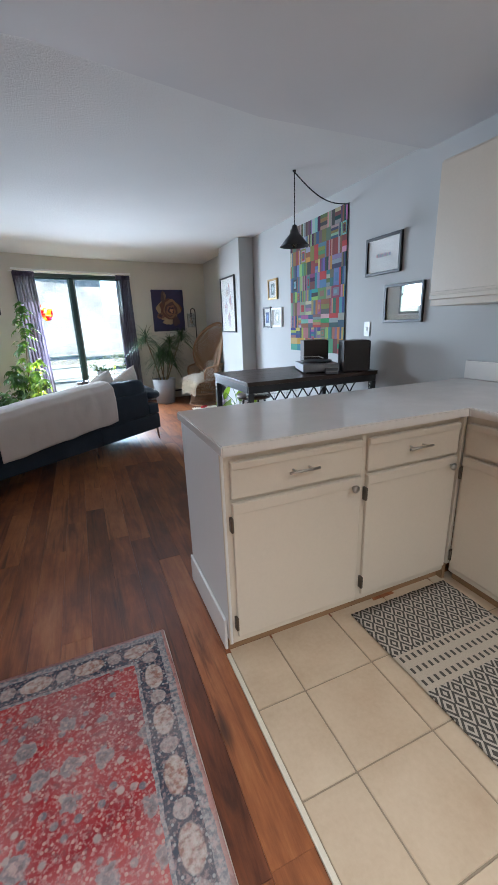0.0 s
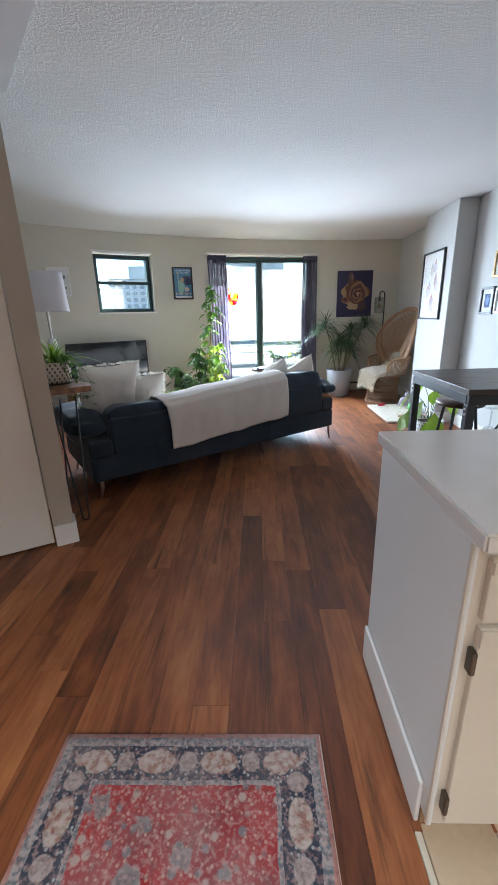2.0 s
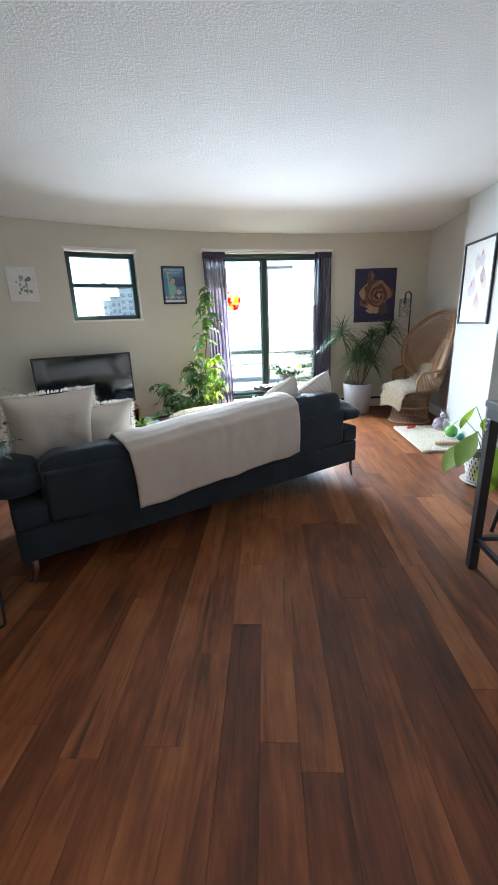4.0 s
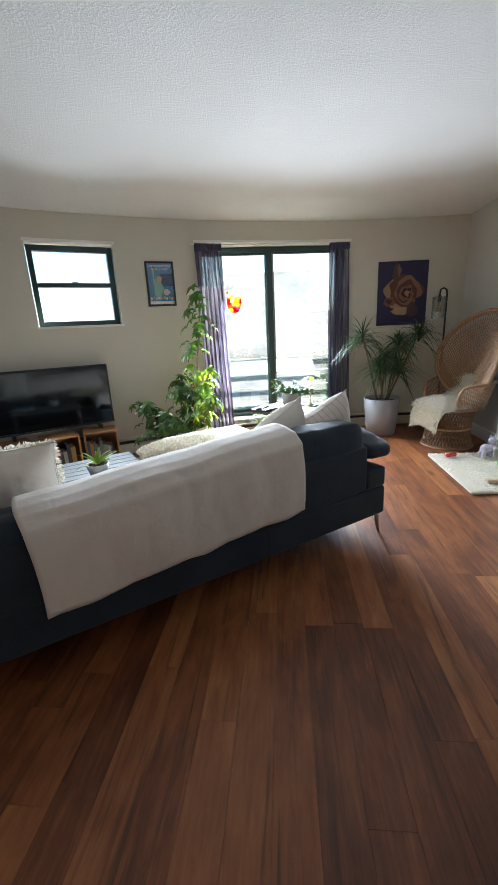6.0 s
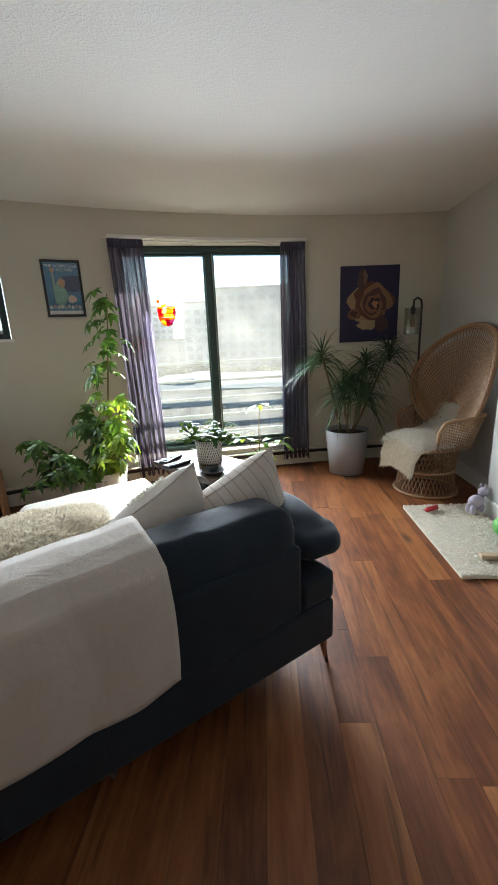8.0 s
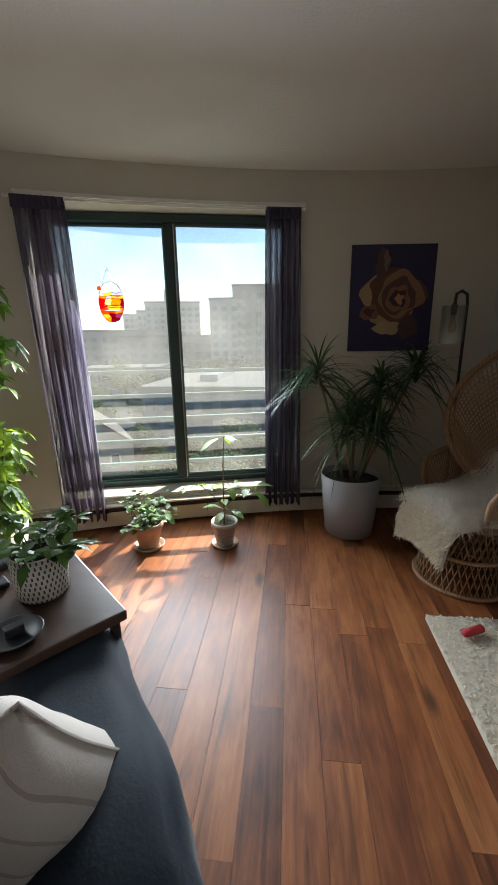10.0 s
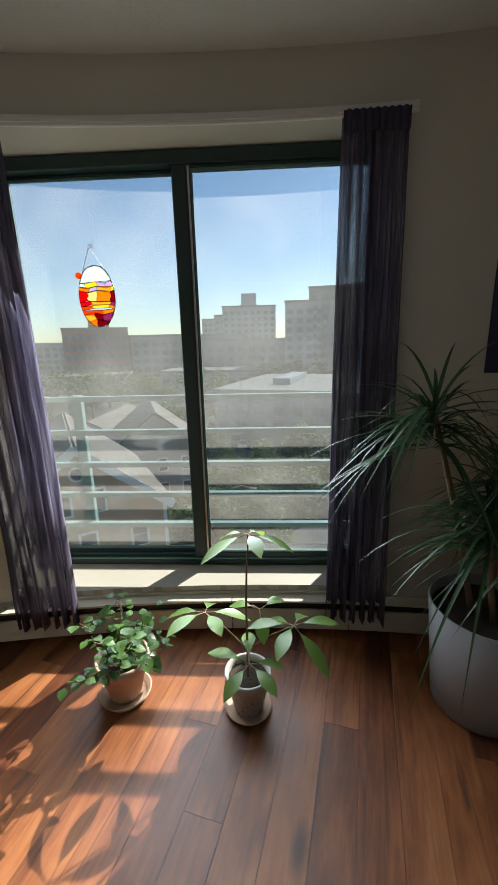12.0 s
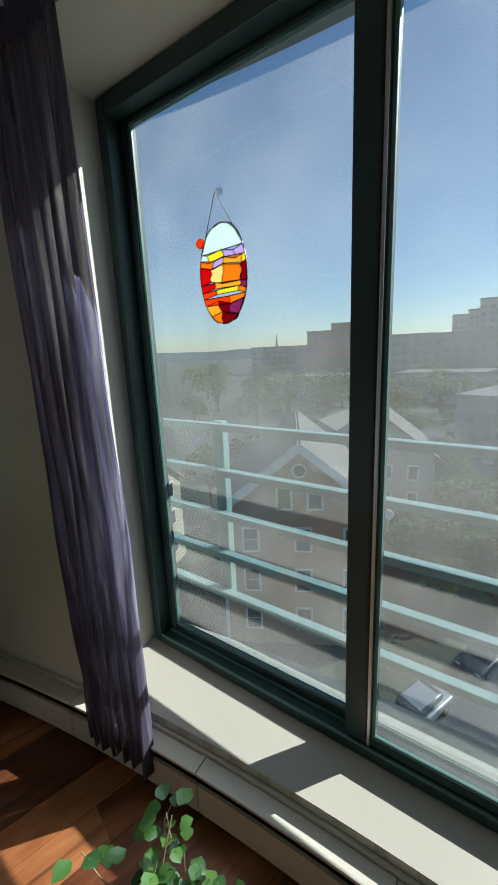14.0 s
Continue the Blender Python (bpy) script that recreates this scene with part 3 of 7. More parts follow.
def runner_mat():
    """Black and cream woven lozenges with a band of bars between."""
    n = Nodes("woven_lozenge_cloth", 0.95, 0, 0.1)
    xyz = n.sep(n.coord(world_space=False))
    px, py = 0.058, 0.085
    x = n.math("ABSOLUTE", n.math("SUBTRACT", n.math("FRACT", n.math("DIVIDE", xyz[0], px)), 0.5))
    y = n.math("ABSOLUTE", n.math("SUBTRACT", n.math("FRACT", n.math("DIVIDE", xyz[1], py)), 0.5))
    d = n.math("ADD", x, y)
    loz = n.ramp(n.math("FRACT", n.math("MULTIPLY", d, 2.95)), [(0.0, (0.04, 0.038, 0.036)), (0.52, (0.50, 0.45, 0.38))], True)
    fy = n.math("FRACT", n.math("DIVIDE", n.math("ADD", xyz[1], 0.02), 0.56))
    band = n.ramp(fy, [(0.0, (1, 1, 1)), (0.30, (0, 0, 0))], True)
    bars = n.ramp(n.math("FRACT", n.math("DIVIDE", xyz[0], 0.03)), [(0.0, (0.05, 0.045, 0.04)), (0.4, (0.52, 0.45, 0.36))], True)
    rows = n.ramp(n.math("FRACT", n.math("DIVIDE", xyz[1], 0.056)), [(0.0, (1, 1, 1)), (0.45, (0, 0, 0))], True)
    bc = n.mix(rows, (0.52, 0.45, 0.36), bars)
    c = n.mix(band, loz, bc)
    fuzz = n.noise(n.coord(world_space=False), 260, 2)
    c = n.mix(n.math("MULTIPLY", fuzz, 0.5), c, (0.20, 0.18, 0.155))
    n.colour(c)
    return n.bump(fuzz, 0.5, 0.004).m


def floor_cloth(name, x0, x1, y0, y1, thick, mat, label, category, edge=None, seed=0):
    ob = empty(name, pose((x0 + x1) / 2, (y0 + y1) / 2, 0), label, category)
    w, h = (x1 - x0) / 2, (y1 - y0) / 2

    def f(u, v):
        return Vector((-w + 2 * w * u + 0.003 * noise.noise(Vector((u * 3, v * 9, seed))), -h + 2 * h * v + 0.003 * noise.noise(Vector((u * 9, v * 3, seed + 5))), thick + 0.0015 * noise.noise(Vector((u * 8, v * 8, seed)))))
    part("woven_field", grid_surface(f, 40, 40, -thick + 0.001), mat, ob, smooth=True)
    if edge:
        bm = bmesh.new()
        tube(bm, [(-w, -h, thick * 0.6), (w, -h, thick * 0.6), (w, h, thick * 0.6), (-w, h, thick * 0.6)], 0.005, 6, closed=True)
        part("bound_edge", bm, edge, ob)
    return ob


floor_cloth("kitchen_runner", 1.40, 1.97, -0.4, 1.56, 0.007, runner_mat(), "black and cream woven lozenge kitchen runner", "runner", None, 3)


def persian_mat(w, h):
    """A red field with grey-blue rosettes inside a navy border of medallions."""
    n = Nodes("persian_pile", 0.95, 0, 0.1)
    co = n.coord(world_space=False)
    xyz = n.sep(co)
    ex, ey = n.math("SUBTRACT", w / 2, n.math("ABSOLUTE", xyz[0])), n.math("SUBTRACT", h / 2, n.math("ABSOLUTE", xyz[1]))
    e = n.math("MINIMUM", ex, ey)
    e = n.math("ADD", e, n.math("MULTIPLY", n.math("SUBTRACT", n.noise(co, 26, 2), 0.5), 0.012))
    big = n.voronoi(co, 8.6, "F1", 0.6)
    small = n.voronoi(co, 22, "F1", 0.9)
    tiny = n.voronoi(co, 62, "F1", 1.0)
    field = n.ramp(n.noise(co, 5, 4), [(0.3, (0.17, 0.018, 0.026)), (0.55, (0.30, 0.030, 0.033)), (0.75, (0.40, 0.075, 0.062))])
    field = n.mix(n.ramp(tiny.outputs[0], [(0.22, (0.8, 0.8, 0.8)), (0.34, (0, 0, 0))]), field, n.mix(n.noise(co, 33, 1), (0.42, 0.20, 0.16), (0.45, 0.36, 0.30)))
    field = n.mix(n.ramp(small.outputs[0], [(0.20, (0.85, 0.85, 0.85)), (0.30, (0, 0, 0))]), field, n.mix(n.ramp(small.outputs[1], [(0.4, (0, 0, 0)), (0.6, (1, 1, 1))]), (0.13, 0.16, 0.18), (0.38, 0.33, 0.29)))
    petal = n.math("ADD", big.outputs[0], n.math("MULTIPLY", n.math("SUBTRACT", n.noise(co, 44, 3), 0.5), 0.40))
    petal = n.math("ADD", petal, n.ramp(big.outputs[1], [(0.62, (0, 0, 0)), (0.66, (0.16, 0.16, 0.16))], True))
    ros = n.ramp(petal, [(0.08, (0.34, 0.28, 0.25)), (0.14, (0.12, 0.135, 0.15)), (0.26, (0.22, 0.23, 0.23)), (0.36, (0.30, 0.27, 0.26))])
    field = n.mix(n.ramp(petal, [(0.25, (0.85, 0.85, 0.85)), (0.30, (0, 0, 0))]), field, ros)
    side = n.math("LESS_THAN", ex, ey)
    run = n.math("ADD", n.math("MULTIPLY", side, xyz[1]), n.math("MULTIPLY", n.math("SUBTRACT", 1.0, side), xyz[0]))
    a = n.math("SUBTRACT", n.math("FRACT", n.math("DIVIDE", run, 0.19)), 0.5)
    b = n.math("DIVIDE", n.math("SUBTRACT", e, 0.082), 0.036)
    aa = n.math("MULTIPLY", n.math("ABSOLUTE", a), 3.1)
    dm = n.math("ADD", n.math("MULTIPLY", aa, aa), n.math("MULTIPLY", b, b))
    a2 = n.math("DIVIDE", n.math("SUBTRACT", 0.5, n.math("ABSOLUTE", a)), 0.155)
    dm2 = n.math("ADD", n.math("MULTIPLY", a2, a2), n.math("MULTIPLY", n.math("MULTIPLY", b, b), 1.3))
    border = n.ramp(tiny.outputs[0], [(0.2, (0.30, 0.31, 0.31)), (0.34, (0.040, 0.050, 0.072))])
    border = n.mix(n.ramp(dm2, [(0.7, (1, 1, 1)), (0.9, (0, 0, 0))]), border, n.ramp(n.noise(co, 60, 2), [(0.4, (0.24, 0.20, 0.19)), (0.6, (0.36, 0.31, 0.29))]))
    border = n.mix(n.ramp(dm, [(0.75, (1, 1, 1)), (0.95, (0, 0, 0))]), border, n.ramp(n.noise(co, 52, 2), [(0.38, (0.26, 0.14, 0.11)), (0.5, (0.36, 0.29, 0.25)), (0.62, (0.45, 0.39, 0.35))]))
    guard = n.ramp(n.noise(co, 70, 2), [(0.4, (0.12, 0.14, 0.16)), (0.6, (0.33, 0.30, 0.29))])
    c = n.mix(n.ramp(e, [(0.140, (0, 0, 0)), (0.142, (1, 1, 1))], True), n.mix(n.ramp(n.math("ABSOLUTE", n.math("SUBTRACT", e, 0.085)), [(0.043, (0, 0, 0)), (0.045, (1, 1, 1))], True), border, guard), field)
    c = n.mix(n.ramp(e, [(0.0, (1, 1, 1)), (0.008, (0, 0, 0))], True), c, (0.40, 0.20, 0.17))
    c = n.mix(n.ramp(n.noise(co, 75, 3, 0.6), [(0.48, (0, 0, 0)), (0.64, (0.55, 0.55, 0.55))]), c, (0.44, 0.29, 0.27))
    c = n.mix(n.ramp(n.noise(co, 48, 3, 0.6), [(0.54, (0, 0, 0)), (0.68, (0.5, 0.5, 0.5))]), c, (0.10, 0.05, 0.055))
    worn = n.noise(co, 3.2, 4, 0.6)
    c = n.mix(n.ramp(worn, [(0.4, (0, 0, 0)), (0.75, (0.45, 0.45, 0.45))]), c, (0.40, 0.35, 0.34))
    n.colour(c)
    return n.bump(n.noise(co, 420, 2), 0.4, 0.003).m


floor_cloth("persian_rug", -0.225, 0.588, 0.43, 1.840, 0.008, persian_mat(0.813, 1.41), "faded red persian rug with navy border on wood floor", "rug", plain("cream_binding", (0.62, 0.55, 0.50), 0.9, 0, 80), 1)


# ---- closet ----
CL = Matrix.Translation((-0.722, 3.025, 0)) @ Matrix.Rotation(radians(29.5), 4, "Z")
bm = bmesh.new()
block(bm, -0.115, 0.0, 0.0, 0.12, 0, CEIL - 0.002, CL)
block(bm, -1.75, -0.115, 0.0, 0.12, 2.11, CEIL - 0.002, CL)
block(bm, -2.6, -1.75, 0.0, 0.12, 0, CEIL - 0.002, CL)
structure("wall_closet", bm, M_CLOSET, "tan painted slanted wall round a closet opening", "wall")
bm = bmesh.new()
block(bm, -1.75, -0.115, 0.55, 0.60, 0, CEIL - 0.002, CL)
structure("closet_back", bm, M_CLOSET, "plain back wall inside the closet", "wall")
ob = empty("baseboard", CL, "short white baseboard round the wall end", "baseboard", kind="structure")
part("board", box(-0.112, 0.012, -0.013, -0.001, 0, 0.135, 0.004), M_TRIM, ob)
part("board", box(0.001, 0.013, 0.0, 0.125, 0, 0.135, 0.004), M_TRIM, ob)
for i, x in enumerate((-0.525, -0.930, -1.335, -1.74)):
    d = empty("closet_door", CL @ pose(x, 0.03, 0), "flat white folding closet door leaf", "closet door", "folding closet doors", "structure")
    part("leaf", box(0.002, 0.402, 0, 0.03, 0.012, 2.095, 0.003), plain("white_door_paint" + "ab"[i % 2], (0.74, 0.71, 0.66), 0.45, 0, 12, 0.03), d)
bm = bmesh.new()
block(bm, XR - 0.014, XR - 0.002, 6.43, 7.84, 0, 0.13)
structure("baseboard_east", bm, M_TRIM, "white baseboard along the side wall", "baseboard")
bm = bmesh.new()
block(bm, XB - 0.014, XB - 0.002, 5.59, 6.42, 0, 0.13)
block(bm, XB - 0.014, XR - 0.002, 5.584, 5.598, 0, 0.13)
structure("baseboard_pier", bm, M_TRIM, "white baseboard round the pier", "baseboard")
bm = bmesh.new()
block(bm, XR - 0.014, XR - 0.002, 2.23, 5.58, 0, 0.13)
structure("baseboard_dining", bm, M_TRIM, "white baseboard behind the high table", "baseboard")


# ---- sofa and what lies on it ----
SOFA = Matrix.Translation((-0.797, 3.545, 0)) @ Matrix.Rotation(radians(36.4), 4, "Z")


def velvet():
    n = Nodes("navy_velvet", 0.75, 0, 0.3)
    v = n.coord(world_space=False)
    f = n.math("ADD", n.math("MULTIPLY", n.noise(v, 5, 4), 0.7), n.math("MULTIPLY", n.noise(v, 90, 2), 0.3))
    n.colour(n.ramp(f, [(0.3, (0.010, 0.016, 0.027)), (0.7, (0.022, 0.034, 0.050))]))
    n.b.inputs["Sheen Weight"].default_value = 0.15
    n.b.inputs["Sheen Roughness"].default_value = 0.4
    return n.bump(n.noise(v, 140, 2), 0.25, 0.003).m


def linen(name, col, bump=0.35, stripe=None):
    n = Nodes(name, 0.9, 0, 0.2)
    v = n.coord(world_space=False)
    weave = n.math("ADD", n.noise(v, 420, 2), n.noise(n.coord((1, 1, 0.15), False), 60, 3))
    f = n.math("ADD", n.math("MULTIPLY", n.noise(v, 6, 4), 0.7), n.math("MULTIPLY", weave, 0.15))
    c = n.ramp(f, [(0.3, [k * 0.90 for k in col]), (0.7, col)])
    if stripe:
        x = n.sep(v)[0]
        k = n.ramp(n.math("FRACT", n.math("MULTIPLY", x, 26.0)), [(0.0, (1, 1, 1)), (0.12, (0, 0, 0))], True)
        c = n.mix(n.math("MULTIPLY", k, 0.55), c, stripe)
    n.colour(c)
    n.b.inputs["Sheen Weight"].default_value = 0.15
    return n.bump(n.math("ADD", n.math("MULTIPLY", weave, 0.5), n.math("MULTIPLY", n.noise(v, 9, 4, 0.6, 0.8), 3.0)), bump, 0.005).m


M_VELVET = velvet()
M_BLANKET = linen("cream_cotton", (0.66, 0.60, 0.55))
M_PILLOW = linen("white_linen", (0.74, 0.69, 0.63))
M_STRIPE = linen("striped_linen", (0.72, 0.66, 0.60), 0.3, (0.36, 0.27, 0.23))
M_WARMMETAL = plain("copper_leg", (0.35, 0.25, 0.20), 0.3, 1.0)


def fur_mat(name, a, b):
    n = Nodes(name, 0.9, 0, 0.2)
    n.colour(n.ramp(n.island(), [(0.0, a), (1.0, b)]))
    n.b.inputs["Sheen Weight"].default_value = 0.3
    tl = n.add("ShaderNodeBsdfTranslucent")
    n.set(tl.inputs[0], n.ramp(n.island(), [(0.0, a), (1.0, b)]))
    mx = n.add("ShaderNodeMixShader")
    mx.inputs[0].default_value = 0.4
    n.set(mx.inputs[1], n.b.outputs[0])
    n.set(mx.inputs[2], tl.outputs[0])
    n.t.links.new(mx.outputs[0], n.t.nodes["Material Output"].inputs[0])
    return n.m


M_FUR = fur_mat("cream_fleece", (0.70, 0.62, 0.48), (0.86, 0.80, 0.68))
M_FURW = fur_mat("white_fleece", (0.76, 0.71, 0.62), (0.90, 0.87, 0.80))


def fleece(surface, count, length, seed, curl=0.5, width=0.004, droop=0.5):
    """Locks of wool that grow from a surface function (u, v) -> point, normal."""
    rnd = random.Random(seed)
    vs, fs = [], []
    for _ in range(count):
        p, nrm = surface(rnd.random(), rnd.random())
        d = (nrm + Vector((rnd.uniform(-1, 1), rnd.uniform(-1, 1), rnd.uniform(-1, 1))) * curl).normalized()
        ln = length * rnd.uniform(0.6, 1.25)
        side = d.orthogonal().normalized()
        side = Matrix.Rotation(rnd.uniform(0, 6.28), 3, d) @ side
        k = len(vs)
        q = p + d * ln * 0.55
        e = p + d * ln * 0.85 + Vector((0, 0, -droop)) * ln * 0.45
        w = width * rnd.uniform(0.7, 1.4)
        vs += [p - side * w, p + side * w, q + side * w * 0.8, q - side * w * 0.8, e]
        fs += [(k, k + 1, k + 2, k + 3), (k + 3, k + 2, k + 4)]
    me = bpy.data.meshes.new("locks")
    me.from_pydata([tuple(v) for v in vs], [], fs)
    bm = bmesh.new()
    bm.from_mesh(me)
    return bm


def sofa():
    s = empty("sofa", SOFA, "dark navy velvet corner sofa with chaise, seen from behind", "sofa")
    W = 2.505
    part("back_frame", box(0.17, 2.325, 0.0, 0.15, 0.335, 0.610, 0.018, 3), M_VELVET, s)
    part("base_frame", box(0.0, W - 0.015, 0.003, 0.90, 0.150, 0.33, 0.018, 3), M_VELVET, s)
    part("chaise_base", box(1.56, W - 0.02, 0.905, 1.40, 0.150, 0.33, 0.018, 3), M_VELVET, s)
    for x0, x1, d in ((0.22, 0.88, 0.74), (0.89, 1.55, 0.74), (1.57, 2.28, 1.24)):
        b = cushion(x1 - x0, d, 0.17, 0.2, 10, 0.004, int(x0 * 9))
        part("seat_cushion", b, M_VELVET, s, m=pose((x0 + x1) / 2, 0.155 + d / 2, 0.405), smooth=True)
    for i, (x0, x1, z) in enumerate(((0.165, 0.90, 0.432), (0.89, 1.63, 0.455), (1.62, 2.33, 0.503))):
        b = cushion(x1 - x0, 0.50, 0.22, 0.10, 14, 0.007, i + 3, 8.0)
        part("back_cushion", b, M_VELVET, s, m=pose((x0 + x1) / 2, 0.118, z, 88, 0, 0), smooth=True)
    for x0, x1 in ((0.0, 0.168), (2.327, 2.49)):
        part("arm_base", box(x0, x1, 0.004, 0.86, 0.332, 0.455, 0.02, 3), M_VELVET, s)
        xm = 0.045 if x0 < 1 else 2.455
        b = cushion(0.31, 0.92, 0.20, 0.35, 12, 0.008, int(x0 * 5) + 2, 3.2)
        part("arm_pad", b, M_VELVET, s, m=pose(xm, 0.47, 0.548), smooth=True)
    for x, y in ((0.06, 0.05), (W - 0.03, 0.05), (1.62, 0.12), (0.06, 0.84), (W - 0.05, 1.34), (1.62, 1.34)):
        bm = bmesh.new()
        tube(bm, [(x, y, 0.150), (x, y, 0.08), (x + (0.02 if x > 1 else -0.02), y, 0.0)], 0.018, 10, 0.008)
        part("leg", bm, M_WARMMETAL, s, "tapered copper toned metal leg", smooth=True)
    part("seam", tube(bmesh.new(), [(1.628, -0.001, 0.155), (1.628, -0.001, 0.325)], 0.003, 6), M_VELVET, s)
    part("seam", tube(bmesh.new(), [(1.628, -0.001, 0.345), (1.628, -0.001, 0.62)], 0.003, 6), M_VELVET, s)


sofa()


def throw():
    """A cloth folded over the sofa back, hanging down behind it."""
    prof = [(0.42, 0.545), (0.36, 0.66), (0.31, 0.745), (0.25, 0.792), (0.18, 0.808), (0.10, 0.803), (0.035, 0.782), (-0.012, 0.725), (-0.024, 0.60), (-0.026, 0.46), (-0.024, 0.30)]

    def f(u, v):
        t = v * (len(prof) - 1)
        i = min(int(t), len(prof) - 2)
        y, z = [prof[i][k] + (prof[i + 1][k] - prof[i][k]) * (t - i) for k in (0, 1)]
        x = 0.60 + 1.23 * u + 0.05 * (v - 0.6) * (1 - u) + 0.008 * math.sin(v * 9)
        fold = 0.010 * math.sin(u * 17 + 2 * v) * v + 0.018 * noise.noise(Vector((u * 4, v * 3, 7))) + 0.006 * noise.noise(Vector((u * 14, v * 9, 3)))
        sag = -0.035 * v ** 4 - 0.05 * u * v ** 4
        return Vector((x, y - abs(fold) * 0.9, z + fold * 0.35 - sag - (0.118 - 0.10 * u) * (0.35 + 0.65 * math.sin(math.pi * min(1, v * 1.1)) ** 0.7)))
    ob = empty("throw_blanket", SOFA, "cream cotton throw draped over the sofa back", "blanket")
    part("cloth", grid_surface(f, 70, 60, -0.007), M_BLANKET, ob, smooth=True)
    bm = bmesh.new()
    tube(bm, [f(i / 40, 1.0) + Vector((0, -0.004, 0.012)) for i in range(41)], 0.003, 6)
    part("hem", bm, M_BLANKET, ob)


throw()


def chaise_cover():
    def f(u, v):
        x, y = 1.54 + 0.74 * u, 0.50 + 0.93 * v
        e = max(0, abs(u - 0.5) - 0.44) * 2 + max(0, v - 0.93) * 3
        return Vector((x, y, 0.503 - e * 0.45 + 0.006 * noise.noise(Vector((u * 6, v * 6, 2)))))
    ob = empty("chaise_cover", SOFA, "white cotton cover spread over the chaise seat", "blanket")
    part("cloth", grid_surface(f, 40, 40, -0.006), M_PILLOW, ob, smooth=True)


chaise_cover()


def sheepskin(name, m, a, b, count, length, mat, label, h=0.05, seed=1):
    ob = empty(name, m, label, "sheepskin")

    def surf(u, v):
        r, t = math.sqrt(u), v * 2 * math.pi
        k = 1 + 0.12 * math.sin(3 * t + seed) + 0.06 * math.sin(7 * t)
        p = Vector((a * r * k * math.cos(t), b * r * k * math.sin(t), h * (1 - r ** 3)))
        return p, Vector((p.x / a * r * r, p.y / b * r * r, 1.0)).normalized()
    bm = bmesh.new()
    lathe([(0.001, h), (0.5, h * 0.9), (0.85, h * 0.45), (1.0, 0.003)], 28, True, Matrix.Diagonal((a, b, 1, 1)), bm)
    bmesh.ops.recalc_face_normals(bm, faces=bm.faces[:])
    part("hide", bm, mat, ob, smooth=True)
    part("wool", fleece(surf, count, length, seed, 0.6, 0.0035), mat, ob)


sheepskin("sheepskin", SOFA @ pose(1.58, 0.92, 0.505, 0, 0, 20), 0.30, 0.26, 11000, 0.045, M_FUR, "cream sheepskin lying on the chaise seat", 0.06, 2)


def throw_pillow(m, w, h, t, mat, label, seed, tufts=None):
    ob = empty("throw_pillow", m, label, "pillow", "sofa pillows")
    def face(u, v, s=1):
        x, y = 2 * u - 1, 2 * v - 1
        px, py = x * (1 - 0.10 * (1 - y * y)), y * (1 - 0.10 * (1 - x * x))
        z = (max(0.0, (1 - x ** 4) * (1 - y ** 4))) ** 0.65 * t / 2
        wr = noise.noise(Vector((x * 2.2 + seed, y * 2.2, s * 3.0))) * 0.016 + noise.noise(Vector((x * 6 + seed, y * 3, s * 5.0))) * 0.008
        return Vector((px * w / 2, py * h / 2, s * (z + wr * (1 - x * x) * (1 - y * y))))
    bm = grid_surface(face, 22, 22)
    for row in [grid_surface(lambda u, v: face(u, v, -1), 22, 22)]:
        me = bpy.data.meshes.new("underside")
        row.to_mesh(me)
        row.free()
        bm.from_mesh(me)
    bmesh.ops.remove_doubles(bm, verts=bm.verts, dist=0.0005)
    bmesh.ops.recalc_face_normals(bm, faces=bm.faces[:])
    part("cover", bm, mat, ob, smooth=True)
    bm = bmesh.new()
    ring = [(k / 12, 0) for k in range(12)] + [(1, k / 12) for k in range(12)] + [(1 - k / 12, 1) for k in range(12)] + [(0, 1 - k / 12) for k in range(12)]
    tube(bm, [face(a, b) for a, b in ring], 0.0035, 6, closed=True)
    part("piping", bm, mat, ob)
    if tufts == "band":
        def surf(u, v):
            x, y = (u - 0.5) * 0.16, (v - 0.5) * h * 0.85
            return Vector((x, y, t * 0.47 * (1 - (2 * y / h) ** 2) ** 0.5)), Vector((0, 0, 1))
        part("looped_band", fleece(surf, 1500, 0.018, seed, 0.9, 0.004), M_FURW, ob, "looped tufted band")
    if tufts == "edge":
        def surf(u, v):
            a = u * 4
            e = [(-1 + 2 * (a % 1), -1), (1, -1 + 2 * (a % 1)), (1 - 2 * (a % 1), 1), (-1, 1 - 2 * (a % 1))][int(a) % 4]
            return Vector((e[0] * w / 2 * 0.95, e[1] * h / 2 * 0.95, 0)), Vector((e[0], e[1], 0)).normalized()
        part("fringe", fleece(surf, 600, 0.03, seed, 0.5, 0.004), M_FURW, ob, "short cream fringe")


throw_pillow(SOFA @ pose(2.00, 0.39, 0.640, -72, 0, 10) @ pose(0, 0, 0, 0, 0, -27), 0.38, 0.38, 0.22, M_PILLOW, "white linen pillow with a looped band, leaning on sofa back", 1, "band")
throw_pillow(SOFA @ pose(2.31, 0.345, 0.640, -72, 0, 2) @ pose(0, 0, 0, 0, 0, -27), 0.41, 0.40, 0.21, M_STRIPE, "cream pillow with thin brown stripes, leaning on sofa back", 2)
throw_pillow(SOFA @ pose(0.30, 0.40, 0.735, -72, 0, 8), 0.50, 0.50, 0.19, M_PILLOW, "large white pillow standing at the sofa arm", 3, "edge")
throw_pillow(SOFA @ pose(0.60, 0.48, 0.675, -70, 0, -6), 0.38, 0.38, 0.15, M_PILLOW, "small white fringed pillow on the sofa seat", 4, "edge")

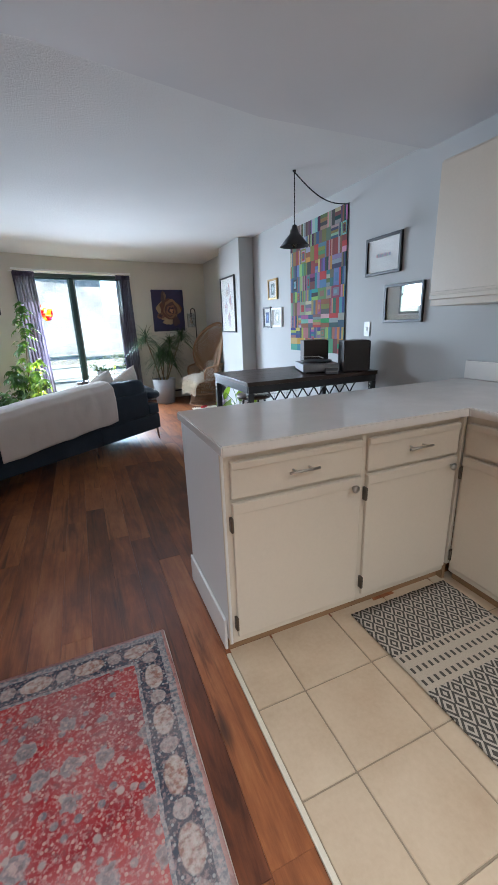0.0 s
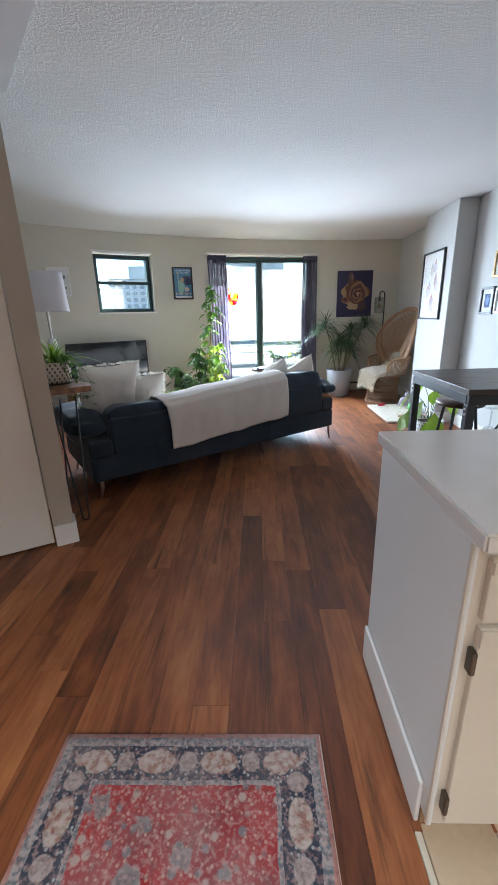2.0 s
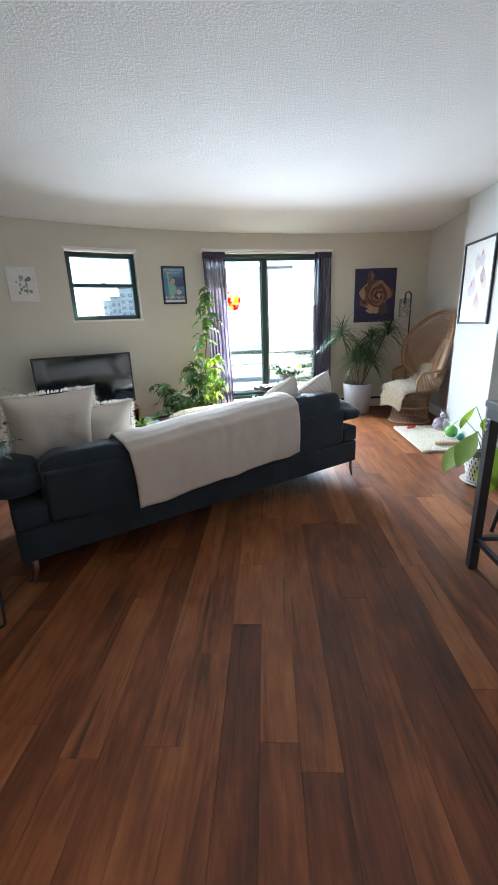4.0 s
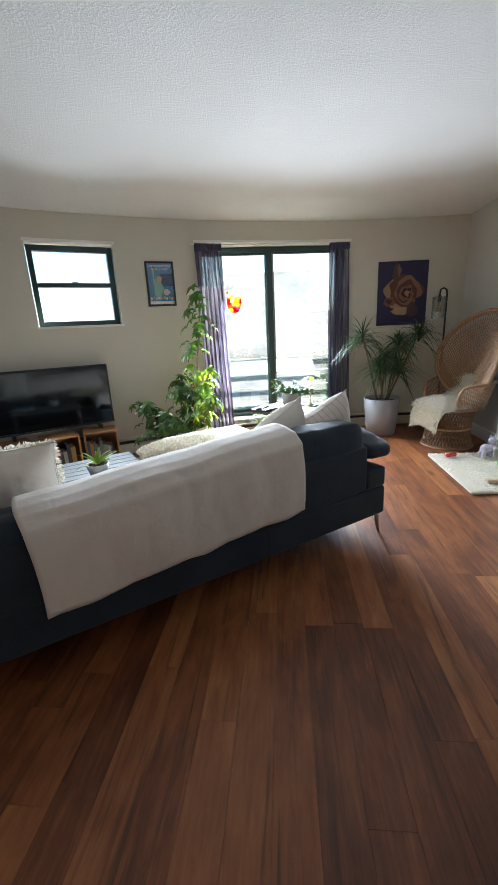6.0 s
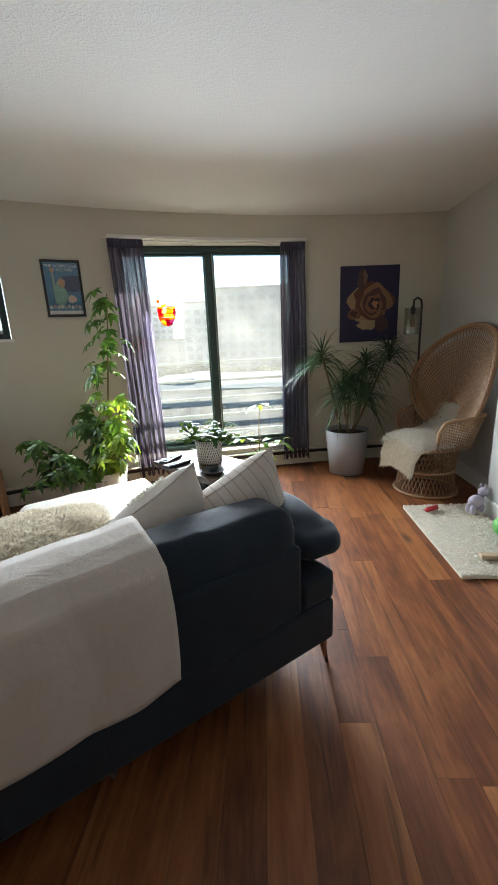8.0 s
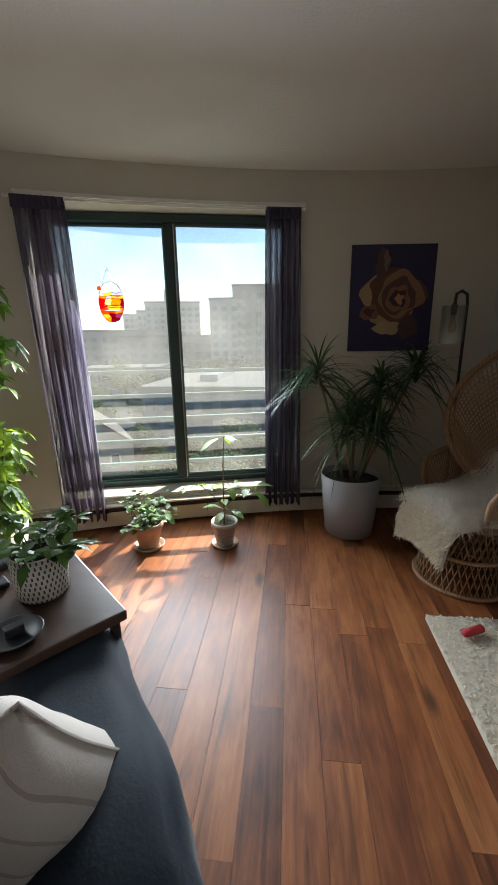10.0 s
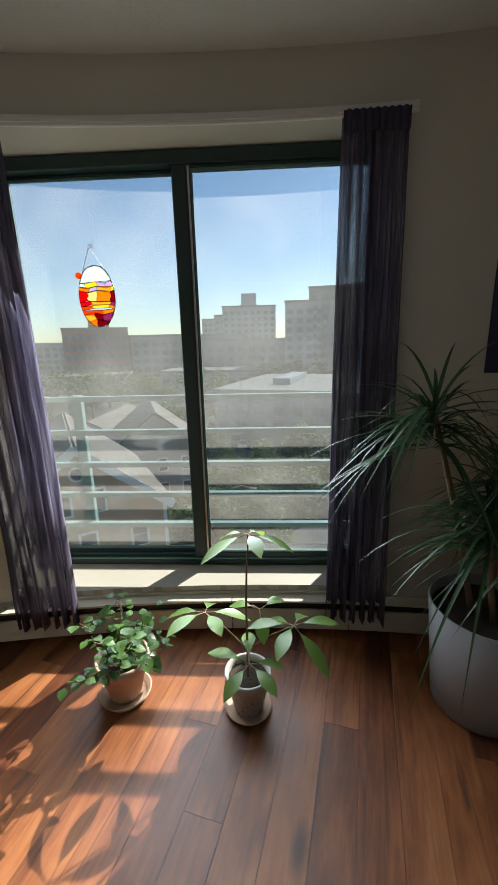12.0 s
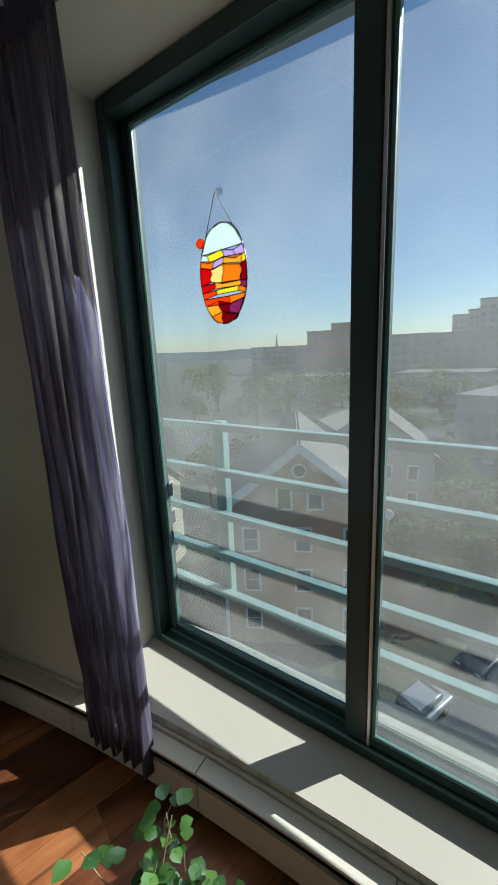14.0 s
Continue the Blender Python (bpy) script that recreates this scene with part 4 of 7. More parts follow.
# ---- table beside the sofa arm ----
M_SLAB = wood("warm_slab_wood", [(0.25, (0.09, 0.035, 0.015)), (0.5, (0.20, 0.08, 0.032)), (0.8, (0.32, 0.15, 0.06))], 0.35, "Y", 6)
M_CRATE = wood("crate_pine", [(0.2, (0.26, 0.12, 0.045)), (0.5, (0.40, 0.20, 0.08)), (0.8, (0.52, 0.29, 0.13))], 0.5, "X", 7)
M_DARKWOOD = wood("dark_walnut", [(0.2, (0.030, 0.017, 0.012)), (0.5, (0.048, 0.026, 0.018)), (0.8, (0.075, 0.042, 0.029))], 0.36, "X", 6)


def hairpin(parent, x, y, z, sx, sy):
    bm = bmesh.new()
    pts = []
    for s in (-1, 1):
        top = Vector((x + s * 0.045 * sy, y + s * 0.045 * sx, z))
        pts.append(top)
    foot = Vector((x + sx * 0.05, y + sy * 0.05, 0.012))
    arcp = [foot + Vector((math.cos(a) * 0.012 * -sy, math.cos(a) * 0.012 * sx * -1, -math.sin(a) * 0.008)) for a in (0, 0.8, 1.57, 2.3, 3.14)]
    tube(bm, [pts[0], *arcp, pts[1]], 0.006, 8)
    part("hairpin_leg", bm, M_BLACK, parent, "bent black steel rod leg", smooth=True)


def console_table():
    c = empty("console_table", SOFA @ pose(-0.115, 0, 0), "narrow live edge wood table on black hairpin legs", "table")

    def f(u, v):
        y = -0.19 + 1.19 * v
        w = 0.145 + 0.012 * math.sin(v * 11) + 0.007 * math.sin(v * 29)
        return Vector(((u * 2 - 1) * w, y, 0.862))
    part("slab", grid_surface(f, 4, 40, -0.036), M_SLAB, c)
    for x, y, sx, sy in ((-0.02, -0.14, 0.0, -1.6), (-0.11, -0.14, -0.5, -1.6), (-0.06, 0.92, -0.2, 0.4), (-0.12, 0.88, -0.5, 0.4)):
        hairpin(c, x, y, 0.828, sx, sy)


console_table()


def table_lamp():
    p = empty("table_lamp", SOFA @ pose(-0.05, 0.42, 0.862), "white ceramic table lamp with a drum shade", "lamp")
    part("base", lathe([(0.001, 0), (0.062, 0), (0.068, 0.02), (0.055, 0.14), (0.034, 0.25), (0.026, 0.31), (0.001, 0.312)], 28), plain("white_ceramic", (0.72, 0.70, 0.67), 0.25, 0, 20, 0.04), p, smooth=True)
    part("stem", lathe([(0.008, 0.312), (0.008, 0.52)], 10), M_STEEL, p)
    part("shade", lathe([(0.150, 0.50), (0.135, 0.76), (0.132, 0.76), (0.147, 0.50)], 40, False), linen("pale_lampshade", (0.62, 0.58, 0.60), 0.15), p, smooth=True)
    part("shade_spider", box(-0.133, 0.133, -0.003, 0.003, 0.735, 0.741), M_STEEL, p)


table_lamp()


# ---- television and book crates ----
def television():
    t = empty("television", arc_pose(-35.35, -0.19, 0.386) @ Matrix.Diagonal((1.075, 1, 1.0, 1)), "large black flat television standing on wooden crates", "television")
    part("screen", box(-0.485, 0.485, -0.012, 0.012, 0.058, 0.618, 0.004), plain("glossy_black_screen", (0.006, 0.007, 0.009), 0.08, 0, 10, 0.1, 0.0), t)
    for a in ((-0.485, 0.485, -0.020, 0.018, 0.04, 0.057), (-0.485, 0.485, -0.016, 0.018, 0.619, 0.630), (-0.496, -0.486, -0.016, 0.018, 0.04, 0.63), (0.486, 0.496, -0.016, 0.018, 0.04, 0.63)):
        part("bezel", box(*a, 0.002), M_BLACK, t)
    part("back_shell", box(-0.40, 0.40, 0.019, 0.055, 0.10, 0.50, 0.012), M_BLACK, t)
    for x in (-0.36, 0.36):
        part("foot", box(x - 0.015, x + 0.015, -0.09, 0.09, 0.0, 0.039, 0.004), M_BLACK, t)


television()
BOOKS = [(0.10, 0.11, 0.12), (0.07, 0.10, 0.13), (0.06, 0.10, 0.20), (0.13, 0.16, 0.10), (0.45, 0.10, 0.05), (0.30, 0.26, 0.20), (0.55, 0.50, 0.40), (0.40, 0.22, 0.07), (0.05, 0.05, 0.06), (0.60, 0.57, 0.52)]
BOOKM = [plain("book_cloth_" + "abcdefghij"[i], c, 0.7, 0, 40, 0.15) for i, c in enumerate(BOOKS)]
M_PAPER = plain("paper_block", (0.70, 0.64, 0.52), 0.9, 0, 90, 0.1)


def book(m, t, d, h, mat, label="hardback book standing in a wooden crate"):
    b = empty("book", m, label, "book", "books in the crates")
    part("cover", box(-t / 2, t / 2, -d / 2, -d / 2 + 0.003, 0, h, 0.001), mat, b)
    for s in (-1, 1):
        part("board", box(s * t / 2 - (0.0025 if s > 0 else 0), s * t / 2 + (0.0025 if s < 0 else 0), -d / 2 + 0.003, d / 2, 0, h), mat, b)
    part("pages", box(-t / 2 + 0.0026, t / 2 - 0.0026, -d / 2 + 0.0031, d / 2 - 0.004, 0.003, h - 0.004), M_PAPER, b)


def crate(theta, seed, rot):
    rnd = random.Random(seed)
    m = arc_pose(theta, -0.29, 0) @ pose(0, 0, 0, 0, 0, rot)
    c = empty("book_crate", m, "open pine crate half full of books on the floor", "crate", "wooden book crates")
    w, d, h, t = 0.160, 0.13, 0.385, 0.018
    for nm, a in (("side", (-w, -w + t, -d, d, 0, h)), ("side", (w - t, w, -d, d, 0, h)), ("bottom", (-w + t, w - t, -d, d, 0, t)), ("top", (-w + t, w - t, -d, d, h - t, h)), ("back", (-w + t, w - t, d - 0.008, d, t, h - t))):
        part(nm, box(*a, 0.002), M_CRATE, c)
    x = -w + t + 0.004
    while x < w - t - 0.05:
        tk = rnd.uniform(0.022, 0.042)
        if x + tk > w - t - 0.004:
            break
        hh = rnd.uniform(0.21, 0.30)
        book(m @ pose(x + tk / 2, -0.030, t + 0.001), tk - 0.001, 0.17, hh, BOOKM[rnd.randrange(10)])
        x += tk + 0.001


crate(-32.6, 1, -4)
crate(-35.5, 2, 6)
crate(-38.6, 3, 8)
b = empty("media_box", arc_pose(-34.05, -0.2, 0), "small black media box between the crates", "media box")
part("case", box(-0.045, 0.045, -0.06, 0.06, 0, 0.30, 0.006), M_BLACK, b)


# ---- low table in front of the sofa ----
def coffee_table():
    c = empty("coffee_table", SOFA @ pose(0.95, 1.26, 0), "low dark grey slatted coffee table", "coffee table")
    m = plain("grey_stained_wood", (0.09, 0.095, 0.10), 0.5, 0, 30, 0.2)
    for i in range(6):
        part("slat", box(-0.40, 0.40, -0.24 + i * 0.08, -0.165 + i * 0.08, 0.395, 0.42, 0.004), m, c)
    for x in (-0.36, 0.36):
        for y in (-0.20, 0.20):
            part("leg", box(x - 0.02, x + 0.02, y - 0.02, y + 0.02, 0, 0.394, 0.004), m, c)


coffee_table()
b = empty("blue_book", SOFA @ pose(0.68, 1.18, 0.421, 0, 0, 25), "bright blue book lying on the coffee table", "book")
part("cover", box(-0.11, 0.11, -0.075, 0.075, 0.0, 0.003), plain("blue_cover", (0.03, 0.20, 0.36), 0.5), b)
part("pages", box(-0.106, 0.108, -0.073, 0.073, 0.0031, 0.021), M_PAPER, b)
part("cover", box(-0.11, 0.11, -0.075, 0.075, 0.0211, 0.024, 0.001), plain("blue_cover_top", (0.04, 0.24, 0.42), 0.5), b)


def shag_rug():
    c = empty("shag_rug", SOFA @ pose(1.0, 1.75, 0), "cream long pile rug under the coffee table", "rug")

    def surf(u, v):
        return Vector(((u - 0.5) * 1.5, (v - 0.5) * 1.35, 0.008)), Vector((0, 0, 1))
    part("backing", box(-0.75, 0.75, -0.68, 0.68, 0.001, 0.010), M_FUR, c)
    part("pile", fleece(surf, 9000, 0.035, 8, 0.7, 0.008, 0.4), M_FUR, c)


shag_rug()


# ---- side table at the window ----
def c_table():
    c = empty("side_table", SOFA @ pose(2.39, 0.87, 0, 0, 0, -78.4), "small dark wood side table with a black metal frame", "side table")
    part("tabletop", box(-0.25, 0.25, -0.13, 0.18, 0.657, 0.685, 0.004), M_DARKWOOD, c)
    for x in (-0.20, 0.20):
        part("post", box(x - 0.010, x + 0.010, 0.152, 0.174, 0.02, 0.656), M_BLACK, c)
        part("foot_bar", box(x - 0.010, x + 0.010, -0.12, 0.174, 0.0, 0.0195), M_BLACK, c)
    part("cross_bar", box(-0.189, 0.189, 0.154, 0.172, 0.634, 0.655), M_BLACK, c)


c_table()
TT = SOFA @ pose(2.39, 0.87, 0.6855, 0, 0, -78.4)
for x, y, r, nm, lb in ((-0.18, -0.06, 20, "tablet_remote", "flat black remote lying on the side table"), (-0.08, -0.09, 5, "remote_control", "long black remote control on the side table")):
    b = empty(nm, TT @ pose(x, y, 0, 0, 0, r), lb, "remote")
    part("case", box(-0.025, 0.025, -0.075, 0.075, 0, 0.016, 0.004), M_BLACK, b)
    for j in range(4):
        part("key", box(-0.012, 0.012, -0.055 + j * 0.028, -0.040 + j * 0.028, 0.0162, 0.018), plain("grey_key", (0.10, 0.10, 0.11), 0.6), b)
b = empty("trinket_dish", TT @ pose(0.16, -0.05, 0), "small black dish with a lighter on the side table", "dish")
part("dish", lathe([(0.001, 0.0), (0.045, 0.0), (0.062, 0.012), (0.058, 0.013), (0.04, 0.005), (0.001, 0.005)], 24), M_BLACK, b, smooth=True)
part("lighter", box(-0.012, 0.012, -0.02, 0.02, 0.0055, 0.03, 0.003), M_BLACK, b)


# ---- peacock chair ----
M_WICKER = wood("wicker_cane", [(0.2, (0.20, 0.11, 0.055)), (0.5, (0.34, 0.20, 0.105)), (0.8, (0.46, 0.30, 0.17))], 0.55, "Z", 20)


def peacock_chair():
    m = Matrix.Translation((2.31, 6.93, 0)) @ Matrix.Rotation(radians(-73), 4, "Z")
    c = empty("peacock_chair", m, "tall round backed wicker peacock chair", "chair")
    R0 = 0.245

    def ring(z):
        k = 1 - 0.12 * math.sin(math.pi * min(1, z / 0.40))
        return R0 * k
    bm = bmesh.new()
    for s in (1, -1):
        for i in range(44):
            a0 = 2 * math.pi * i / 44
            pts = []
            for j in range(7):
                z = 0.40 * j / 6
                a = a0 + s * 0.55 * j / 6
                pts.append((ring(z) * math.cos(a), ring(z) * math.sin(a), z))
            tube(bm, pts, 0.0035, 4)
    tagged(part("woven_base", bm, M_WICKER, c), kind="stuff")
    for z, r in ((0.012, R0 + 0.004), (0.20, ring(0.2) + 0.004), (0.395, R0 + 0.004)):
        bm = bmesh.new()
        tube(bm, [(r * math.cos(a * math.pi / 18), r * math.sin(a * math.pi / 18), z) for a in range(36)], 0.011, 8, closed=True)
        part("hoop", bm, M_WICKER, c, smooth=True)
    part("seat", lathe([(0.001, 0.385), (0.25, 0.385), (0.262, 0.40), (0.245, 0.412), (0.001, 0.41)], 32), M_WICKER, c, smooth=True)

    # back: an oval fan that leans away, with radiating canes
    def back(u, r):
        a = u * 2 * math.pi
        x = 0.42 * r * math.cos(a)
        z = 0.43 * r * math.sin(a)
        lean = (z + 0.43) * 0.26
        return Vector((x, 0.17 + lean - 0.15 * (x / 0.42) ** 2, 0.915 + z))
    bm = bmesh.new()
    tube(bm, [back(i / 60, 1.0) for i in range(60)], 0.019, 8, closed=True)
    part("rim", bm, M_WICKER, c, smooth=True)
    bm = bmesh.new()
    tube(bm, [back(i / 60, 0.93) for i in range(60)], 0.007, 6, closed=True)
    part("inner_rim", bm, M_WICKER, c, smooth=True)
    bm = bmesh.new()
    foot = Vector((0, 0.19, 0.44))
    for i in range(84):
        e = back(-0.19 + 0.88 * i / 83, 0.96)
        sx = (i - 41.5) / 41.5 * 0.20
        f = foot + Vector((sx, 0, 0.02))
        tube(bm, [f, f.lerp(e, 0.5) + Vector((0, 0.004, 0)), e], 0.0034, 4)
    part("fan_weave", bm, M_WICKER, c)
    bm = bmesh.new()
    for k in range(44):
        r = 0.10 + 0.82 * k / 43
        pts = [foot.lerp(back(-0.17 + 0.84 * i / 30, 0.96), r) + Vector((0, 0.006 * (-1) ** k, 0)) for i in range(31)]
        tube(bm, pts, 0.0038, 4)
    part("back_weave", bm, M_WICKER, c)
    # arms
    for s in (-1, 1):
        bm = bmesh.new()
        ar = [(s * 0.225, -0.10, 0.40), (s * 0.262, -0.12, 0.56), (s * 0.285, -0.09, 0.635), (s * 0.31, 0.0, 0.655), (s * 0.35, 0.10, 0.665), (s * 0.385, 0.17, 0.70)]
        tube(bm, ar, 0.015, 8)
        part("arm_rail", bm, M_WICKER, c, smooth=True)
        bm = bmesh.new()
        for i in range(19):
            q = i / 18
            k = min(4, int(q * 4) + 1)
            top = Vector(ar[k]).lerp(Vector(ar[min(5, k + 1)]), q * 4 - int(q * 4)) if q < 1 else Vector(ar[5])
            low = Vector((s * (0.225 + 0.03 * q), -0.10 + 0.28 * q, 0.40))
            tube(bm, [low, top], 0.0035, 4)
            tube(bm, [Vector(ar[0]).lerp(Vector(ar[2]), q), Vector((s * (0.25 + 0.13 * q), 0.17, 0.40 + 0.28 * q))], 0.0035, 4)
        part("arm_weave", bm, M_WICKER, c)
    return m


CH = peacock_chair()


def chair_fleece():
    ob = empty("chair_sheepskin", CH @ pose(0, 0, 0), "long haired white sheepskin draped over the wicker chair seat", "sheepskin")
    prof = [(0.25, 0.70), (0.22, 0.58), (0.14, 0.49), (0.0, 0.462), (-0.14, 0.47), (-0.24, 0.45), (-0.285, 0.36), (-0.295, 0.24)]

    def at(u, v):
        t = v * (len(prof) - 1)
        i = min(int(t), len(prof) - 2)
        y, z = [prof[i][k] + (prof[i + 1][k] - prof[i][k]) * (t - i) for k in (0, 1)]
        w = 0.235 * (1 - 0.30 * abs(v - 0.45))
        return Vector(((u * 2 - 1) * w, y, z - 0.05 * (u * 2 - 1) ** 2))
    part("hide", grid_surface(at, 10, 20, -0.012), M_FURW, ob, smooth=True)

    def surf(u, v):
        p = at(u, v)
        e = 0.01
        n = (at(u, min(1, v + e)) - at(u, v - e)).cross(at(min(1, u + e), v) - at(u - e, v))
        n = n.normalized()
        return p, n if n.z + (-n.y) > 0 else -n
    part("wool", fleece(lambda u, v: surf(u, v * 0.72), 26000, 0.105, 3, 0.75, 0.0013, 0.8), M_FURW, ob)
    part("short_wool", fleece(lambda u, v: surf(u, 0.70 + v * 0.3), 9000, 0.035, 5, 0.9, 0.003, 0.5), M_FUR, ob)


chair_fleece()


def floor_lamp():
    c = empty("floor_lamp", pose(2.47, 7.67, 0), "black floor lamp with a clear glass cylinder shade", "lamp")
    part("base", lathe([(0.001, 0), (0.12, 0), (0.12, 0.015), (0.01, 0.025), (0.001, 0.025)], 28), M_BLACK, c, smooth=True)
    bm = bmesh.new()
    tube(bm, [(0, 0, 0.02), (0, 0, 1.55), (-0.01, -0.005, 1.60), (-0.05, -0.02, 1.62), (-0.085, -0.03, 1.60), (-0.09, -0.03, 1.53)], 0.010, 10)
    part("pole", bm, M_BLACK, c, smooth=True)
    part("socket", lathe([(0.02, 1.47), (0.022, 1.53), (0.012, 1.545)], 14, True, Matrix.Translation((-0.09, -0.03, 0))), M_BLACK, c)
    g = part("glass_shade", lathe([(0.075, 1.29), (0.075, 1.53), (0.071, 1.53), (0.071, 1.29)], 28, False, Matrix.Translation((-0.09, -0.03, 0))), glass_mat("clear_lamp_glass", (0.9, 0.92, 0.92), 0.02, 0.14), c, smooth=True)
    part("bulb", lathe([(0.010, 1.47), (0.014, 1.44), (0.026, 1.40), (0.022, 1.365), (0.001, 1.355)], 16, True, Matrix.Translation((-0.09, -0.03, 0))), glass_mat("amber_bulb_glass", (0.9, 0.65, 0.35), 0.02, 0.2), c, smooth=True)


floor_lamp()


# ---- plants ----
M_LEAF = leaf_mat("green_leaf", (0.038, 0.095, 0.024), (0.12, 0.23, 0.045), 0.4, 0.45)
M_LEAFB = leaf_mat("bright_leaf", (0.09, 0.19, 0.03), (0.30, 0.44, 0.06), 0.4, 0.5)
M_LEAFD = leaf_mat("deep_green_blade", (0.022, 0.060, 0.030), (0.07, 0.14, 0.055), 0.35, 0.25)
M_LEAFP = leaf_mat("fresh_green_leaf", (0.07, 0.15, 0.035), (0.19, 0.31, 0.07), 0.35, 0.45)
M_STEM = plain("brown_stem", (0.17, 0.12, 0.065), 0.8, 0, 60, 0.2)
M_STEMG = plain("green_stem", (0.10, 0.16, 0.05), 0.6, 0, 60, 0.2)
M_SOIL = plain("potting_soil", (0.055, 0.036, 0.022), 0.95, 0, 120, 0.5, 0.8, 0.01)
M_POTGREY = plain("grey_plastic_pot", (0.34, 0.34, 0.36), 0.55, 0, 20, 0.05)
M_POTWHITE = plain("white_glazed_pot", (0.62, 0.57, 0.52), 0.4, 0, 14, 0.05)
M_TERRA = plain("pale_terracotta", (0.50, 0.35, 0.25), 0.8, 0, 26, 0.15, 0.3, 0.003)


def leaf_into(vs, fs, base, d, up, length, width, droop=0.3, segs=4, tip=1.6, fold=0.25):
    """One bent leaf blade with a folded midrib."""
    d = d.normalized()
    side = d.cross(up)
    if side.length < 1e-4:
        side = d.orthogonal()
    side.normalize()
    nrm = side.cross(d).normalized()
    k = len(vs)
    for i in range(segs + 1):
        t = i / segs
        c = base + d * length * t + Vector((0, 0, -1)) * droop * length * t * t
        w = width * 0.5 * (math.sin(math.pi * min(1.0, t ** (1 / tip) * 0.985 + 0.012)))
        vs += [tuple(c - side * w + nrm * fold * w), tuple(c), tuple(c + side * w + nrm * fold * w)]
    for i in range(segs):
        a = k + i * 3
        fs += [(a, a + 1, a + 4, a + 3), (a + 1, a + 2, a + 5, a + 4)]


def mesh_of(vs, fs):
    me = bpy.data.meshes.new("leafage")
    me.from_pydata(vs, [], fs)
    bm = bmesh.new()
    bm.from_mesh(me)
    bpy.data.meshes.remove(me)
    return bm


def soil_top(parent, r, z, seed=0):
    bm = lathe([(0.001, z), (r * 0.5, z + 0.004), (r, z - 0.003), (r, z - 0.02)], 24, True)
    rnd = random.Random(seed)
    for _ in range(60):
        a, q = rnd.uniform(0, 6.28), r * 0.92 * math.sqrt(rnd.random())
        bmesh.ops.create_icosphere(bm, subdivisions=0, radius=rnd.uniform(0.002, 0.006), matrix=Matrix.Translation((q * math.cos(a), q * math.sin(a), z + 0.003)))
    part("soil", bm, M_SOIL, parent)


def pot_shape(r0, r1, h, lip=0.0, wall=0.008):
    p = [(0.001, 0), (r0 * 0.92, 0), (r0, 0.006), (r1, h * (0.8 if lip else 1))]
    if lip:
        p += [(r1 + lip, h * 0.8), (r1 + lip * 1.1, h)]
        p += [(r1 + lip - wall, h), (r1 - wall, h * 0.8)]
    else:
        p += [(r1 - wall, h)]
    p += [(r0 - wall, 0.02), (0.001, 0.02)]
    return lathe(p, 36, False)


def rnd_dir(rnd, up0, up1):
    a, e = rnd.uniform(0, 2 * math.pi), rnd.uniform(up0, up1)
    return Vector((math.cos(a) * math.cos(e), math.sin(a) * math.cos(e), math.sin(e)))


def schefflera():
    """A tall umbrella plant: stems with whorls of drooping leaflets."""
    m = pose(-0.38, 6.72, 0)
    t = empty("umbrella_plant", m, "tall umbrella plant in a wide white pot", "plant")
    part("pot", pot_shape(0.14, 0.185, 0.33), M_POTWHITE, t, smooth=True)
    soil_top(t, 0.172, 0.30, 1)
    rnd = random.Random(5)
    stems = [((0.05, 0.03, 0.30), (0.10, 0.03, 0.90), (0.15, 0.04, 1.30), (0.20, 0.02, 1.68)),
             ((0.0, -0.04, 0.30), (0.16, -0.06, 0.62), (0.26, -0.10, 0.92)),
             ((-0.05, 0.0, 0.30), (-0.08, 0.02, 0.60), (-0.10, 0.02, 0.86)),
             ((-0.06, -0.05, 0.30), (-0.28, -0.14, 0.45), (-0.50, -0.20, 0.62)),
             ((-0.02, -0.08, 0.30), (-0.20, -0.22, 0.36), (-0.40, -0.26, 0.30)),
             ((0.05, -0.08, 0.30), (0.18, -0.20, 0.48), (0.30, -0.24, 0.66))]
    vs, fs, vb, fb = [], [], [], []
    for i, s in enumerate(stems):
        pts = [Vector(p) for p in s]
        path = []
        for a, b in zip(pts, pts[1:]):
            path += [a.lerp(b, k / 6) for k in range(6)]
        path.append(pts[-1])
        bm = bmesh.new()
        tube(bm, path, 0.009, 8, 0.004)
        part("stem", bm, M_STEM, t, smooth=True)
        whorls = 74 if i == 0 else 40
        for w in range(whorls):
            q = (0.10 if i else 0.18) + (0.9 if i else 0.82) * w / (whorls - 1)
            p = path[min(len(path) - 1, int(q * (len(path) - 1)))]
            if i == 0 and (0.72 < p.z < 1.0 and rnd.random() < 0.7 or rnd.random() < 0.42):
                continue
            d = rnd_dir(rnd, -0.2, 0.7)
            ln = rnd.uniform(0.05, 0.17)
            hub = p + d * ln
            n = rnd.randint(5, 8)
            ax = (d + Vector((0, 0, 0.8))).normalized()
            o = ax.orthogonal().normalized()
            # lower leaves on the window side: sunlight put in as a brighter leaf colour
            sun_tint = p.x > 0.08 and p.z < 1.0
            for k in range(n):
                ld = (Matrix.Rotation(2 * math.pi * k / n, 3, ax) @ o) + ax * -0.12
                tv, tf = (vb, fb) if sun_tint else (vs, fs)
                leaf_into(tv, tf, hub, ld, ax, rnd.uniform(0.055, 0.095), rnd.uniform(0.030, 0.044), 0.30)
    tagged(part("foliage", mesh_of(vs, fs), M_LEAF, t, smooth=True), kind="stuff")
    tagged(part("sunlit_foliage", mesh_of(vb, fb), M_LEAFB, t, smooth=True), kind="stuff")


schefflera()


